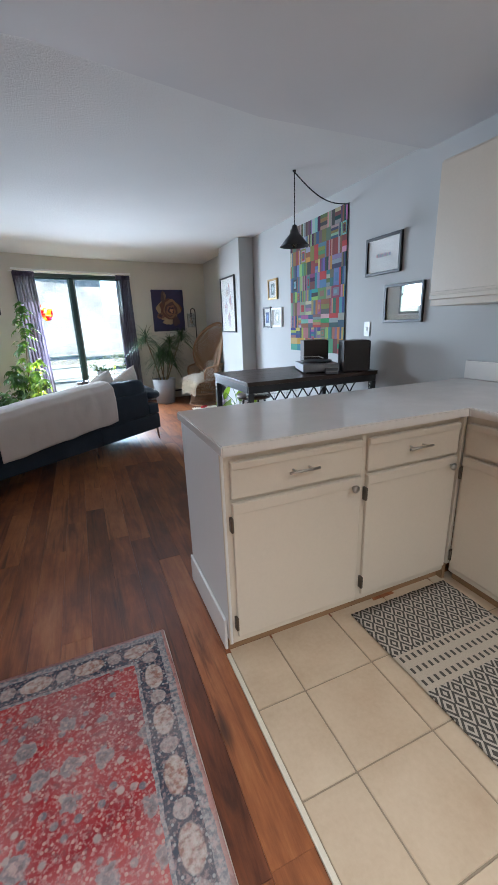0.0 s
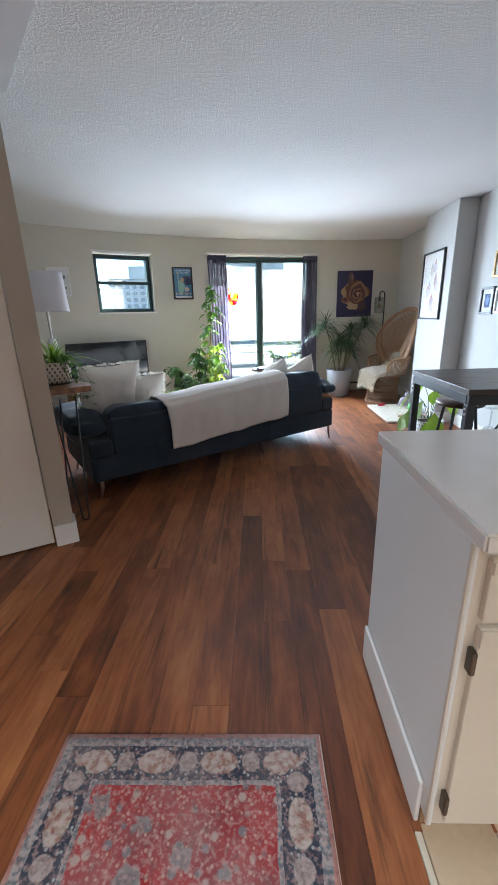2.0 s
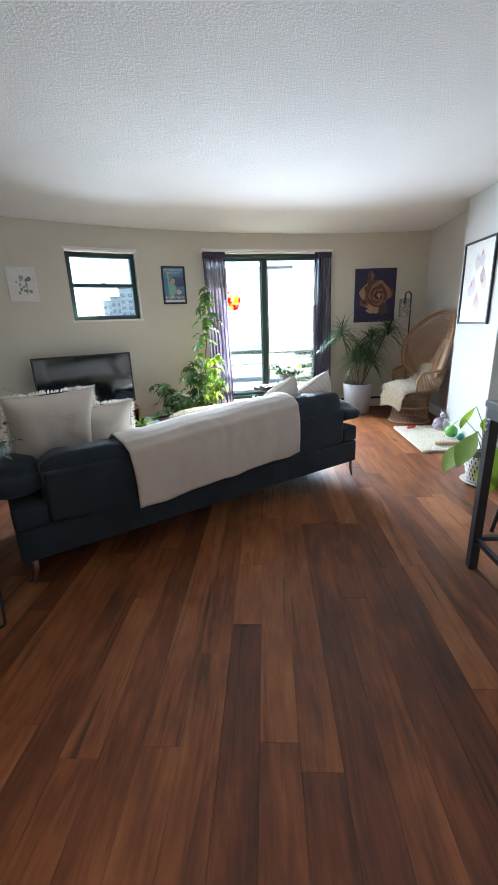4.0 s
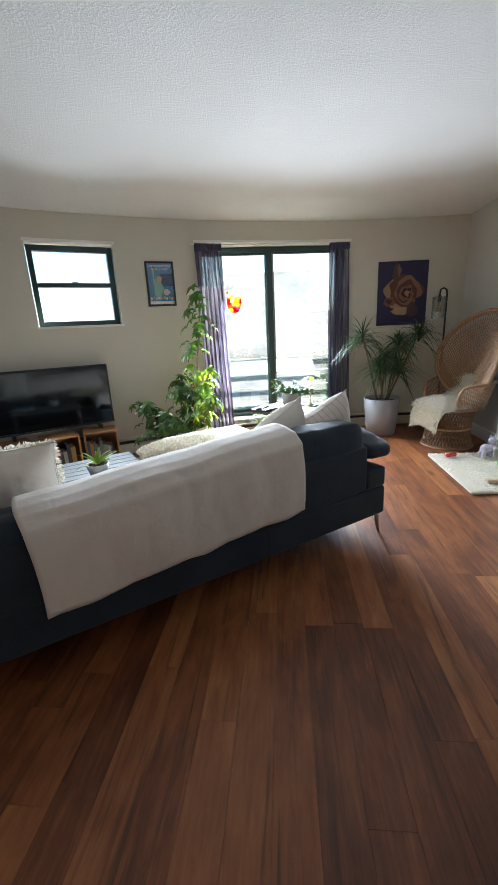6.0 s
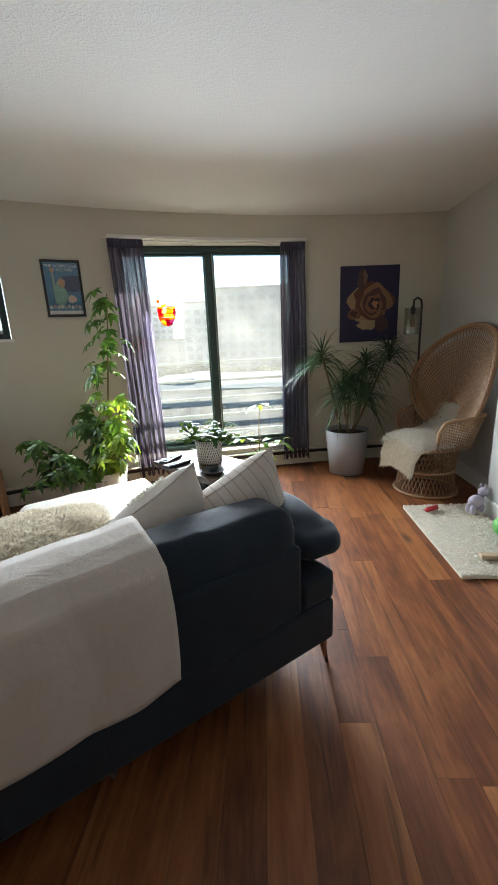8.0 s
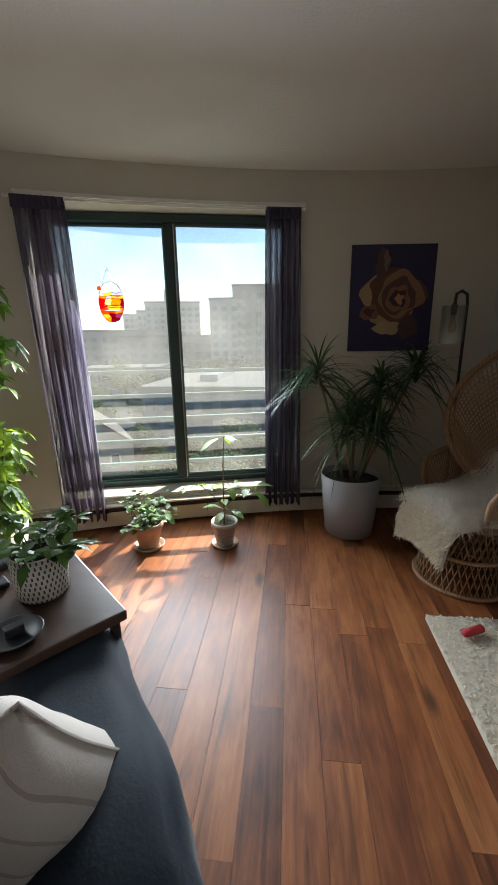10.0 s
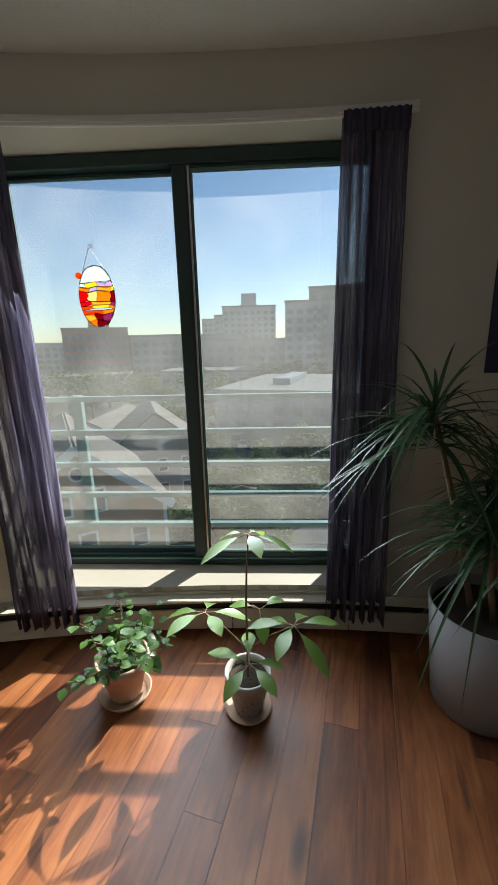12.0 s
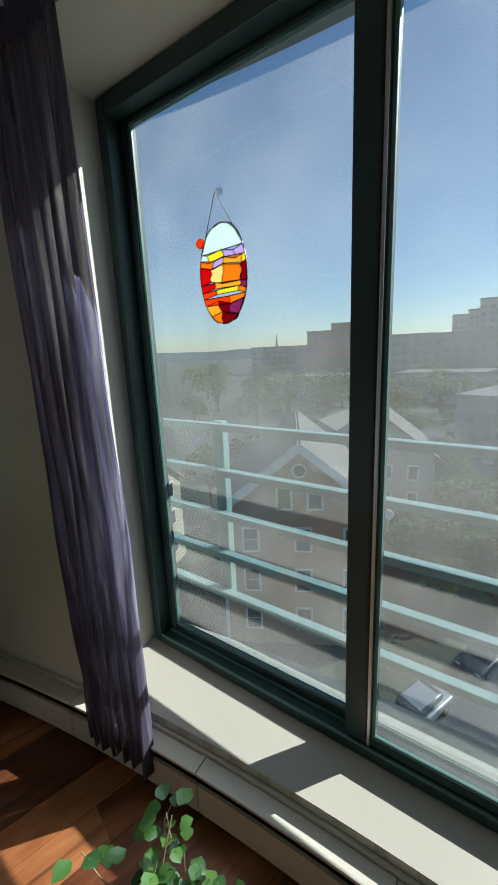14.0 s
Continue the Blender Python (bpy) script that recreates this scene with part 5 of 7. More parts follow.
def dracaena():
    m = pose(1.745, 7.445, 0)
    t = empty("dracaena", m, "spiky dracaena in a large grey pot", "plant")
    part("pot", pot_shape(0.165, 0.205, 0.43), M_POTGREY, t, smooth=True)
    soil_top(t, 0.192, 0.39, 2)
    rnd = random.Random(9)
    heads = [((-0.06, -0.02, 0.40), (-0.15, -0.03, 0.78), (-0.25, -0.04, 1.14)), ((0.0, 0.03, 0.40), (0.02, 0.04, 0.70), (0.03, 0.04, 0.90)), ((0.06, 0.0, 0.40), (0.22, -0.02, 0.80), (0.38, 0.02, 1.16)), ((0.0, -0.06, 0.40), (-0.04, -0.10, 0.60), (-0.06, -0.12, 0.80)), ((0.07, 0.05, 0.40), (0.12, 0.05, 0.76), (0.17, 0.03, 1.06)), ((0.03, -0.04, 0.40), (0.10, -0.06, 0.62), (0.14, -0.08, 0.80))]
    vs, fs = [], []
    for h in heads:
        bm = bmesh.new()
        tube(bm, [Vector(p) for p in h], 0.012, 8, 0.009)
        part("cane", bm, M_STEM, t, smooth=True)
        top = Vector(h[-1])
        for k in range(86):
            d = rnd_dir(rnd, -0.15, 1.25)
            if top.y + d.y * 0.4 > 0.30:
                d.y *= 0.4
            leaf_into(vs, fs, top + Vector((0, 0, rnd.uniform(-0.12, 0.03))), d, Vector((0, 0, 1)), rnd.uniform(0.26, 0.46), rnd.uniform(0.013, 0.022), rnd.uniform(0.35, 1.0), 7, 2.2, 0.4)
    vs = [(x, min(y, 0.34), max(z, 0.2)) for x, y, z in vs]
    tagged(part("foliage", mesh_of(vs, fs), M_LEAFD, t, smooth=True), kind="stuff")


dracaena()


def saucer(parent, r):
    part("saucer", lathe([(0.001, 0), (r * 0.85, 0), (r, 0.018), (r - 0.006, 0.018), (r * 0.82, 0.006), (0.001, 0.006)], 32), M_TERRA, parent, smooth=True)


def ivy_pot():
    m = pose(0.39, 7.105, 0) @ Matrix.Scale(1.22, 4)
    t = empty("ivy_plant", m, "small ivy leaved plant in a terracotta pot on saucer", "plant", "small plants at the window")
    saucer(t, 0.085)
    bm = pot_shape(0.052, 0.078, 0.145, 0.008)
    bmesh.ops.translate(bm, vec=(0, 0, 0.007), verts=bm.verts)
    part("pot", bm, M_TERRA, t, smooth=True)
    soil_top(t, 0.074, 0.13, 3)
    rnd = random.Random(21)
    vs, fs = [], []
    for s in range(16):
        d = rnd_dir(rnd, 0.25, 1.3)
        L = rnd.uniform(0.11, 0.22)
        pts = [Vector((d.x * 0.03, d.y * 0.03, 0.13))]
        for i in range(1, 6):
            pts.append(pts[0] + d * L * i / 5 + Vector((rnd.uniform(-1, 1), rnd.uniform(-1, 1), 0.6 - 0.25 * i)) * 0.012)
        bm = bmesh.new()
        tube(bm, pts, 0.0022, 5, 0.0012)
        part("stem", bm, M_STEM, t)
        for i in range(1, 6):
            for _ in range(2):
                ld = rnd_dir(rnd, -0.5, 0.6)
                b = pts[i] + ld * 0.02
                w = rnd.uniform(0.024, 0.042)
                leaf_into(vs, fs, b, ld, Vector((0, 0, 1)), w * 1.05, w, 0.25, 3, 1.1, 0.2)
                o = Vector((0, 0, 1)).cross(ld).normalized() * w * 0.4
                leaf_into(vs, fs, b + o * 0.2, ld + o * 14, Vector((0, 0, 1)), w * 0.7, w * 0.5, 0.2, 2, 1.1, 0.2)
                leaf_into(vs, fs, b - o * 0.2, ld - o * 14, Vector((0, 0, 1)), w * 0.7, w * 0.5, 0.2, 2, 1.1, 0.2)
    tagged(part("foliage", mesh_of(vs, fs), M_LEAF, t, smooth=True), kind="stuff")


ivy_pot()


def painted_pot_mat():
    n = Nodes("patterned_glaze", 0.4)
    v = n.coord(world_space=False)
    z = n.sep(v)[2]
    k = n.math("MULTIPLY", n.ramp(n.voronoi(v, 55).outputs[0], [(0.25, (1, 1, 1)), (0.4, (0, 0, 0))]), n.ramp(z, [(0.09, (1, 1, 1)), (0.10, (0, 0, 0))]))
    n.colour(n.mix(k, (0.42, 0.40, 0.36), (0.12, 0.15, 0.20)))
    return n.bump(n.noise(v, 60, 2), 0.1, 0.002).m


def sapling_pot():
    m = pose(0.893, 7.175, 0) @ Matrix.Scale(1.08, 4)
    t = empty("sapling_plant", m, "young broad leaved plant in a patterned pot on saucer", "plant", "small plants at the window")
    saucer(t, 0.085)
    bm = pot_shape(0.052, 0.076, 0.155, 0.006)
    bmesh.ops.translate(bm, vec=(0, 0, 0.007), verts=bm.verts)
    part("pot", bm, painted_pot_mat(), t, smooth=True)
    soil_top(t, 0.072, 0.138, 4)
    rnd = random.Random(4)
    main = [Vector((0, 0, 0.138)), Vector((0.002, 0, 0.25)), Vector((0.0, 0.002, 0.42)), Vector((0.006, 0, 0.57)), Vector((0.012, 0, 0.64))]
    bm = bmesh.new()
    tube(bm, main, 0.0055, 8, 0.0025)
    part("stem", bm, M_STEM, t, smooth=True)
    whorls = [(main[-1], (0.0, 0, 0.05), 5, 0.13), (main[1], (-0.13, -0.05, 0.16), 5, 0.13), (main[1], (0.16, 0.0, 0.13), 6, 0.14), (main[1], (0.03, -0.08, 0.02), 5, 0.12), (main[2], (0.03, 0.06, -0.05), 3, 0.10)]
    for b, off, n, L in whorls:
        hub = b + Vector(off)
        bm = bmesh.new()
        tube(bm, [b, b.lerp(hub, 0.5) + Vector((0, 0, 0.01)), hub], 0.003, 6, 0.002)
        part("twig", bm, M_STEM, t)
        a0 = rnd.uniform(0, 6.28)
        for k in range(n):
            a = a0 + 2 * math.pi * k / n
            vs, fs = [], []
            ld = Vector((math.cos(a), math.sin(a), rnd.uniform(-0.35, 0.45)))
            st = hub + ld.normalized() * 0.03
            leaf_into(vs, fs, st, ld, Vector((0, 0, 1)), L * 0.95 * rnd.uniform(0.8, 1.15), 0.048, 0.35, 7, 0.8, 0.18)
            lf = part("leaf", mesh_of(vs, fs), M_LEAFP, t, smooth=True)
            bm = bmesh.new()
            tube(bm, [hub, st + ld.normalized() * 0.01], 0.0016, 5)
            part("leaf_stalk", bm, M_STEM, lf)


sapling_pot()


def ringed_pot_mat(name, base, dark, nx=30, nz=14.0):
    n = Nodes(name, 0.7)
    v = n.coord(world_space=False)
    xyz = n.sep(v)
    ang = n.math("ARCTAN2", xyz[1], xyz[0])
    row = n.math("MULTIPLY", xyz[2], nz * 5)
    a = n.math("FRACT", n.math("MULTIPLY", n.math("ADD", ang, n.math("MULTIPLY", n.math("FLOOR", row), 0.11)), nx / 6.283))
    k = n.math("MULTIPLY", n.math("LESS_THAN", a, 0.35), n.math("LESS_THAN", n.math("FRACT", row), 0.7))
    n.colour(n.mix(k, base, dark))
    return n.bump(n.noise(v, 90, 2), 0.2, 0.002).m


def trailing_plant(m, pot_r, pot_h, potmat, mat, label, stems, reach, seed, leaf=0.035, feet=False, spider=False, cat="plant", hang=0.0):
    t = empty("potted_plant", m, label, cat)
    z0 = 0.0
    if feet:
        z0 = 0.045
        part("stand_ring", lathe([(pot_r * 0.5, 0.026), (pot_r * 0.92, 0.026), (pot_r * 0.92, 0.044), (pot_r * 0.5, 0.044)], 28, False), M_BLACK, t)
        for i in range(4):
            a = math.pi / 4 + i * math.pi / 2
            part("stand_foot", lathe([(0.012, 0), (0.014, 0.026)], 12, True, Matrix.Translation((pot_r * 0.75 * math.cos(a), pot_r * 0.75 * math.sin(a), 0))), M_BLACK, t)
    bm = pot_shape(pot_r * 0.9, pot_r, pot_h)
    bmesh.ops.translate(bm, vec=(0, 0, z0), verts=bm.verts)
    part("pot", bm, potmat, t, smooth=True)
    soil_top(t, pot_r * 0.93, z0 + pot_h * 0.9, seed)
    rnd = random.Random(seed)
    vs, fs = [], []
    bm = bmesh.new()
    top = z0 + pot_h * 0.9
    for s in range(stems):
        a = rnd.uniform(0, 6.28)
        L = reach * rnd.uniform(0.5, 1.1)
        up = rnd.uniform(0.2, 1.0)
        pts = []
        for i in range(9):
            q = i / 8
            r = pot_r * 0.4 + L * q * 0.7
            pts.append(Vector((r * math.cos(a + 0.3 * q), r * math.sin(a + 0.3 * q), top + L * up * math.sin(q * 2.2) * 0.7 - hang * q * q)))
        tube(bm, pts, 0.0018, 5, 0.001)
        for p in pts[2:]:
            for _ in range(2):
                ld = rnd_dir(rnd, -0.6, 0.7)
                leaf_into(vs, fs, p, ld, Vector((0, 0, 1)), leaf * rnd.uniform(0.8, 1.3), leaf * 0.65, 0.25, 3, 1.2, 0.2)
    if stems:
        part("vines", bm, M_STEMG, t)
        tagged(part("foliage", mesh_of(vs, fs), mat, t, smooth=True), kind="stuff")
    else:
        bm.free()
    if spider:
        vs, fs = [], []
        for _ in range(60):
            leaf_into(vs, fs, Vector((0, 0, top)) + rnd_dir(rnd, 0, 1) * 0.02, rnd_dir(rnd, 0.35, 1.35), Vector((0, 0, 1)), rnd.uniform(0.22, 0.36), 0.012, rnd.uniform(0.4, 0.9), 7, 2.0, 0.4)
        tagged(part("arching_blades", mesh_of(vs, fs), M_LEAFB, t, smooth=True), kind="stuff")
    return t


trailing_plant(TT @ pose(0.02, 0.05, 0), 0.072, 0.125, ringed_pot_mat("hatched_pot", (0.62, 0.57, 0.50), (0.06, 0.05, 0.05), 34, 14), M_LEAF, "leafy plant in a hatched white pot on side table", 13, 0.20, 31, 0.042)
trailing_plant(SOFA @ pose(-0.12, 0.08, 0.8625), 0.105, 0.135, ringed_pot_mat("woven_pot", (0.50, 0.42, 0.34), (0.12, 0.05, 0.035), 20, 9), M_LEAF, "trailing plant with arching blades in a footed woven pot", 14, 0.30, 33, 0.036, True, True, "plant", 0.32)


def aloe():
    t = empty("aloe_plant", SOFA @ pose(1.05, 1.10, 0.421), "bright green aloe in a low silver pot", "plant")
    part("pot", pot_shape(0.055, 0.072, 0.075), plain("silver_pot", (0.55, 0.55, 0.55), 0.35, 0.6), t, smooth=True)
    soil_top(t, 0.064, 0.066, 6)
    rnd = random.Random(8)
    for k in range(14):
        vs, fs = [], []
        leaf_into(vs, fs, Vector((0, 0, 0.066)), rnd_dir(rnd, 0.15, 1.1), Vector((0, 0, 1)), rnd.uniform(0.16, 0.30), 0.022, rnd.uniform(0.2, 0.6), 7, 3.0, 0.6)
        part("leaf", mesh_of(vs, fs), M_LEAFB, t, smooth=True)


aloe()


def monstera():
    t = empty("philodendron", pose(2.16, 4.86, 0), "broad leaved philodendron in a white latticed pot", "plant")
    part("saucer", lathe([(0.001, 0), (0.12, 0), (0.15, 0.02), (0.145, 0.02), (0.11, 0.006), (0.001, 0.006)], 28), M_POTWHITE, t, smooth=True)
    bm = pot_shape(0.105, 0.14, 0.23)
    bmesh.ops.translate(bm, vec=(0, 0, 0.007), verts=bm.verts)
    part("pot", bm, ringed_pot_mat("latticed_pot", (0.66, 0.63, 0.58), (0.10, 0.10, 0.10), 26, 5.5), t, smooth=True)
    soil_top(t, 0.13, 0.215, 7)
    rnd = random.Random(14)
    for dx, dy, z, L in ((-0.30, -0.12, 0.46, 0.24), (-0.20, -0.30, 0.38, 0.22), (-0.42, -0.05, 0.36, 0.22), (0.05, -0.25, 0.55, 0.18), (-0.12, 0.10, 0.60, 0.18), (0.15, -0.10, 0.62, 0.17), (-0.26, 0.16, 0.50, 0.18), (-0.34, -0.28, 0.28, 0.20), (0.18, 0.12, 0.52, 0.16)):
        dx *= 0.45
        hub = Vector((dx, dy, z))
        vs, fs = [], []
        ld = Vector((dx, dy, -0.15)).normalized() + Vector((rnd.uniform(-0.3, 0.3), rnd.uniform(-0.3, 0.3), -0.2))
        leaf_into(vs, fs, hub, ld, Vector((0, 0, 1)), L, L * 0.72, 0.4, 7, 0.75, 0.12)
        lf = part("leaf", mesh_of(vs, fs), M_LEAFB, t, smooth=True)
        bm = bmesh.new()
        tube(bm, [(0, 0, 0.21), Vector((dx * 0.4, dy * 0.4, z * 0.8)), hub], 0.004, 6, 0.003)
        part("leaf_stalk", bm, M_STEMG, lf)


monstera()


# ---- pictures ----
M_MAT = plain("white_mat_board", (0.74, 0.73, 0.71), 0.8, 0, 30, 0.03)
M_GOLD = plain("gilt_frame", (0.42, 0.29, 0.12), 0.4, 0.5, 40, 0.15)
M_WHITEF = plain("white_frame", (0.72, 0.70, 0.67), 0.5, 0, 30, 0.05)
M_PGLASS = glass_mat("picture_glass", (1, 1, 1), 0.0, 0.07)
M_PGLOSS = glass_mat("reflecting_glass", (0.9, 0.9, 0.9), 0.0, 0.45)
EAST = Matrix.Rotation(radians(-90), 4, "Z")
PAINT = {}


def paint(col, rough=0.7):
    key = tuple(round(c, 3) for c in col)
    if key not in PAINT:
        PAINT[key] = plain("paint_%d" % len(PAINT), col, rough, 0, 50, 0.12)
    return PAINT[key]


def picture(name, m, w, h, rim, label, category="picture", glass=M_PGLASS, bw=0.02):
    """Hung on a wall: local x along it, y into it, origin at the centre; returns the thing."""
    t = empty(name, m, label, category)
    part("backing", box(-w / 2 + 0.003, w / 2 - 0.003, -0.010, -0.002, -h / 2 + 0.003, h / 2 - 0.003), M_MAT, t)
    for a in ((-w / 2, w / 2, -0.024, -0.001, h / 2 - bw, h / 2), (-w / 2, w / 2, -0.024, -0.001, -h / 2, -h / 2 + bw), (-w / 2, -w / 2 + bw, -0.0235, -0.001, -h / 2 + bw, h / 2 - bw), (w / 2 - bw, w / 2, -0.0235, -0.001, -h / 2 + bw, h / 2 - bw)):
        part("moulding", box(*a, 0.002), rim, t)
    if glass:
        g = part("glazing", box(-w / 2 + bw, w / 2 - bw, -0.0155, -0.014, -h / 2 + bw, h / 2 - bw), glass, t)
        g.visible_shadow = False
    return t


def patch(t, pts, col, lay=1, name="print_shape"):
    """A flat painted shape on the picture's face."""
    bm = bmesh.new()
    y = -0.0102 - 0.0003 * lay
    bm.faces.new([bm.verts.new((x, y, z)) for x, z in pts])
    part(name, bm, paint(col), t)


def oval(cx, cz, rx, rz, n=18, wob=0.0, seed=0):
    return [(cx + rx * (1 + wob * math.sin(3 * a + seed) + wob * 0.6 * math.sin(5 * a + 2 * seed)) * math.cos(a), cz + rz * (1 + wob * math.sin(4 * a + seed)) * math.sin(a)) for a in [2 * math.pi * i / n for i in range(n)]]


def rect(x0, x1, z0, z1):
    return [(x0, z0), (x1, z0), (x1, z1), (x0, z1)]


def words(t, text, size, x, z, col, lay=3):
    c = bpy.data.curves.new("lettering", "FONT")
    c.body, c.size, c.align_x, c.extrude = text, size, "CENTER", 0.0002
    ob = new("lettering", c)
    me = bpy.data.meshes.new_from_object(ob)
    bpy.data.objects.remove(ob)
    me.materials.append(paint(col))
    o = new("lettering", me)
    o.parent = t
    o.matrix_basis = pose(x, -0.0102 - 0.0004 * lay, z, 90, 0, 0)


t = picture("travel_poster", arc_pose(-26.31, -0.002, 1.779), 0.295, 0.44, M_BLACK, "black framed blue poster of a green statue", "picture", bw=0.02)
patch(t, rect(-0.127, 0.127, -0.17, 0.20), (0.06, 0.20, 0.36))
patch(t, rect(0.0, 0.127, -0.02, 0.10), (0.03, 0.05, 0.13), 2)
patch(t, oval(-0.03, -0.05, 0.05, 0.10, 16, 0.12, 1), (0.22, 0.42, 0.34), 3)
patch(t, oval(-0.01, 0.045, 0.028, 0.035, 12, 0.1), (0.50, 0.30, 0.16), 4)
patch(t, [(-0.075, 0.0), (-0.06, 0.0), (-0.062, 0.12), (-0.075, 0.13)], (0.35, 0.45, 0.33), 4)
patch(t, oval(-0.07, 0.14, 0.012, 0.02, 10), (0.65, 0.32, 0.10), 5)
patch(t, oval(0.055, -0.08, 0.035, 0.03, 12, 0.15, 2), (0.62, 0.45, 0.40), 4)
for i in range(9):
    patch(t, oval(-0.11 + i * 0.027, -0.145 + 0.008 * (i % 2), 0.012, 0.016, 8), ((0.6, 0.6, 0.6), (0.35, 0.3, 0.28), (0.5, 0.42, 0.35))[i % 3], 5)
words(t, "THE WORST IDEA", 0.030, 0, 0.165, (0.75, 0.75, 0.72))
words(t, "OF ALL TIME", 0.030, 0, 0.135, (0.75, 0.75, 0.72))

t = empty("rose_tapestry", arc_pose(-5.5, -0.004, 1.60), "unframed dark blue cloth print of an abstract rose", "wall hanging")
part("cloth", box(-0.295, 0.295, -0.0101, -0.001, -0.36, 0.355, 0.002), paint((0.030, 0.026, 0.075)), t)
for k, (cx, cz, rx, rz, w, c) in enumerate(((0.0, -0.01, 0.21, 0.20, 0.12, (0.36, 0.24, 0.12)), (0.03, 0.02, 0.20, 0.17, 0.12, (0.13, 0.05, 0.03)), (0.06, 0.03, 0.16, 0.15, 0.14, (0.26, 0.14, 0.07)), (0.05, 0.02, 0.12, 0.12, 0.16, (0.10, 0.045, 0.04)), (0.05, 0.0, 0.085, 0.09, 0.16, (0.24, 0.11, 0.06)), (0.05, 0.0, 0.055, 0.06, 0.2, (0.05, 0.022, 0.035)), (0.055, -0.005, 0.028, 0.036, 0.25, (0.46, 0.22, 0.10)))):
    patch(t, oval(cx, cz, rx, rz, 30, w, k), c, k + 1)
patch(t, oval(-0.08, 0.22, 0.05, 0.10, 16, 0.25, 2), (0.09, 0.055, 0.05), 2)
patch(t, oval(-0.05, 0.25, 0.022, 0.06, 14, 0.3, 1), (0.20, 0.12, 0.08), 3)
patch(t, oval(-0.15, -0.09, 0.065, 0.055, 14, 0.2, 4), (0.20, 0.09, 0.05), 9)
patch(t, oval(-0.155, -0.09, 0.035, 0.03, 14, 0.3, 6), (0.07, 0.03, 0.035), 10)
patch(t, oval(-0.02, -0.20, 0.09, 0.05, 16, 0.2, 5), (0.42, 0.30, 0.16), 9)
patch(t, oval(0.13, -0.19, 0.07, 0.08, 16, 0.2, 3), (0.08, 0.045, 0.05), 9)

t = picture("map_print", arc_pose(-38.7, -0.002, 1.77), 0.27, 0.34, M_WHITEF, "white framed small city map print", bw=0.02)
rnd = random.Random(2)
for i in range(26):
    a, b = rnd.uniform(-0.07, 0.06), rnd.uniform(-0.10, 0.08)
    patch(t, rect(a, a + rnd.uniform(0.01, 0.04), b, b + rnd.uniform(0.01, 0.035)), rnd.choice(((0.20, 0.24, 0.16), (0.45, 0.40, 0.12), (0.12, 0.14, 0.15), (0.30, 0.32, 0.26))), 1 + i % 4)

t = picture("figure_print", Matrix.Translation((XB, 6.06, 1.585)) @ EAST, 0.58, 0.77, M_BLACK, "tall black framed print of small figures", bw=0.02)
for i, (x, z) in enumerate(((0.06, 0.20), (-0.02, 0.17), (0.10, 0.05), (-0.06, -0.03), (-0.10, -0.07), (0.14, -0.02), (0.03, -0.18), (0.05, -0.25))):
    patch(t, oval(x, z, 0.050, 0.060, 14, 0.06, i), ((0.56, 0.52, 0.55), (0.60, 0.54, 0.50), (0.48, 0.36, 0.37), (0.58, 0.50, 0.52))[i % 4], 1 + i % 3)
    patch(t, [(x - 0.03, z + 0.04), (x + 0.03, z + 0.04), (x, z + 0.10)], ((0.50, 0.30, 0.28), (0.46, 0.47, 0.53))[i % 2], 4)

for nm, y0, y1, z0, z1, rim, lb, c, gl in (("small_gilt_picture", 4.88, 5.13, 1.59, 1.83, M_GOLD, "small gilt framed picture on the wall", (0.20, 0.24, 0.24), M_PGLASS), ("small_dark_picture", 5.06, 5.29, 1.25, 1.51, M_BLACK, "small black framed blue flower picture", (0.06, 0.10, 0.22), M_PGLASS), ("small_white_picture", 4.76, 5.03, 1.26, 1.49, M_WHITEF, "small pale framed picture behind glass", (0.60, 0.62, 0.55), M_PGLASS)):
    t = picture(nm, Matrix.Translation((XR, (y0 + y1) / 2, (z0 + z1) / 2)) @ EAST, y1 - y0, z1 - z0, rim, lb, bw=0.022)
    patch(t, rect(-0.05, 0.05, -0.065, 0.065), c)
    patch(t, oval(0, 0, 0.03, 0.04, 12, 0.2), [min(1, k * 2.2 + 0.05) for k in c], 2)
t = picture("floral_print", Matrix.Translation((XR, 3.04, 1.79)) @ EAST, 0.40, 0.285, M_BLACK, "black framed small watercolour with wide mat", bw=0.022)
patch(t, rect(-0.12, 0.12, -0.075, 0.075), (0.70, 0.70, 0.68))
for i in range(12):
    patch(t, oval(-0.07 + i * 0.013, 0.004 * math.sin(i * 2), 0.010, 0.014, 10, 0.2, i), ((0.55, 0.20, 0.22), (0.20, 0.45, 0.42), (0.60, 0.35, 0.40), (0.25, 0.30, 0.45))[i % 4], 2 + i % 2)
t = picture("glazed_print", Matrix.Translation((XR, 2.79, 1.42)) @ EAST, 0.40, 0.285, M_BLACK, "black framed print with strongly reflecting glass", glass=M_PGLOSS, bw=0.022)
patch(t, rect(-0.12, 0.12, -0.075, 0.075), (0.70, 0.70, 0.68))


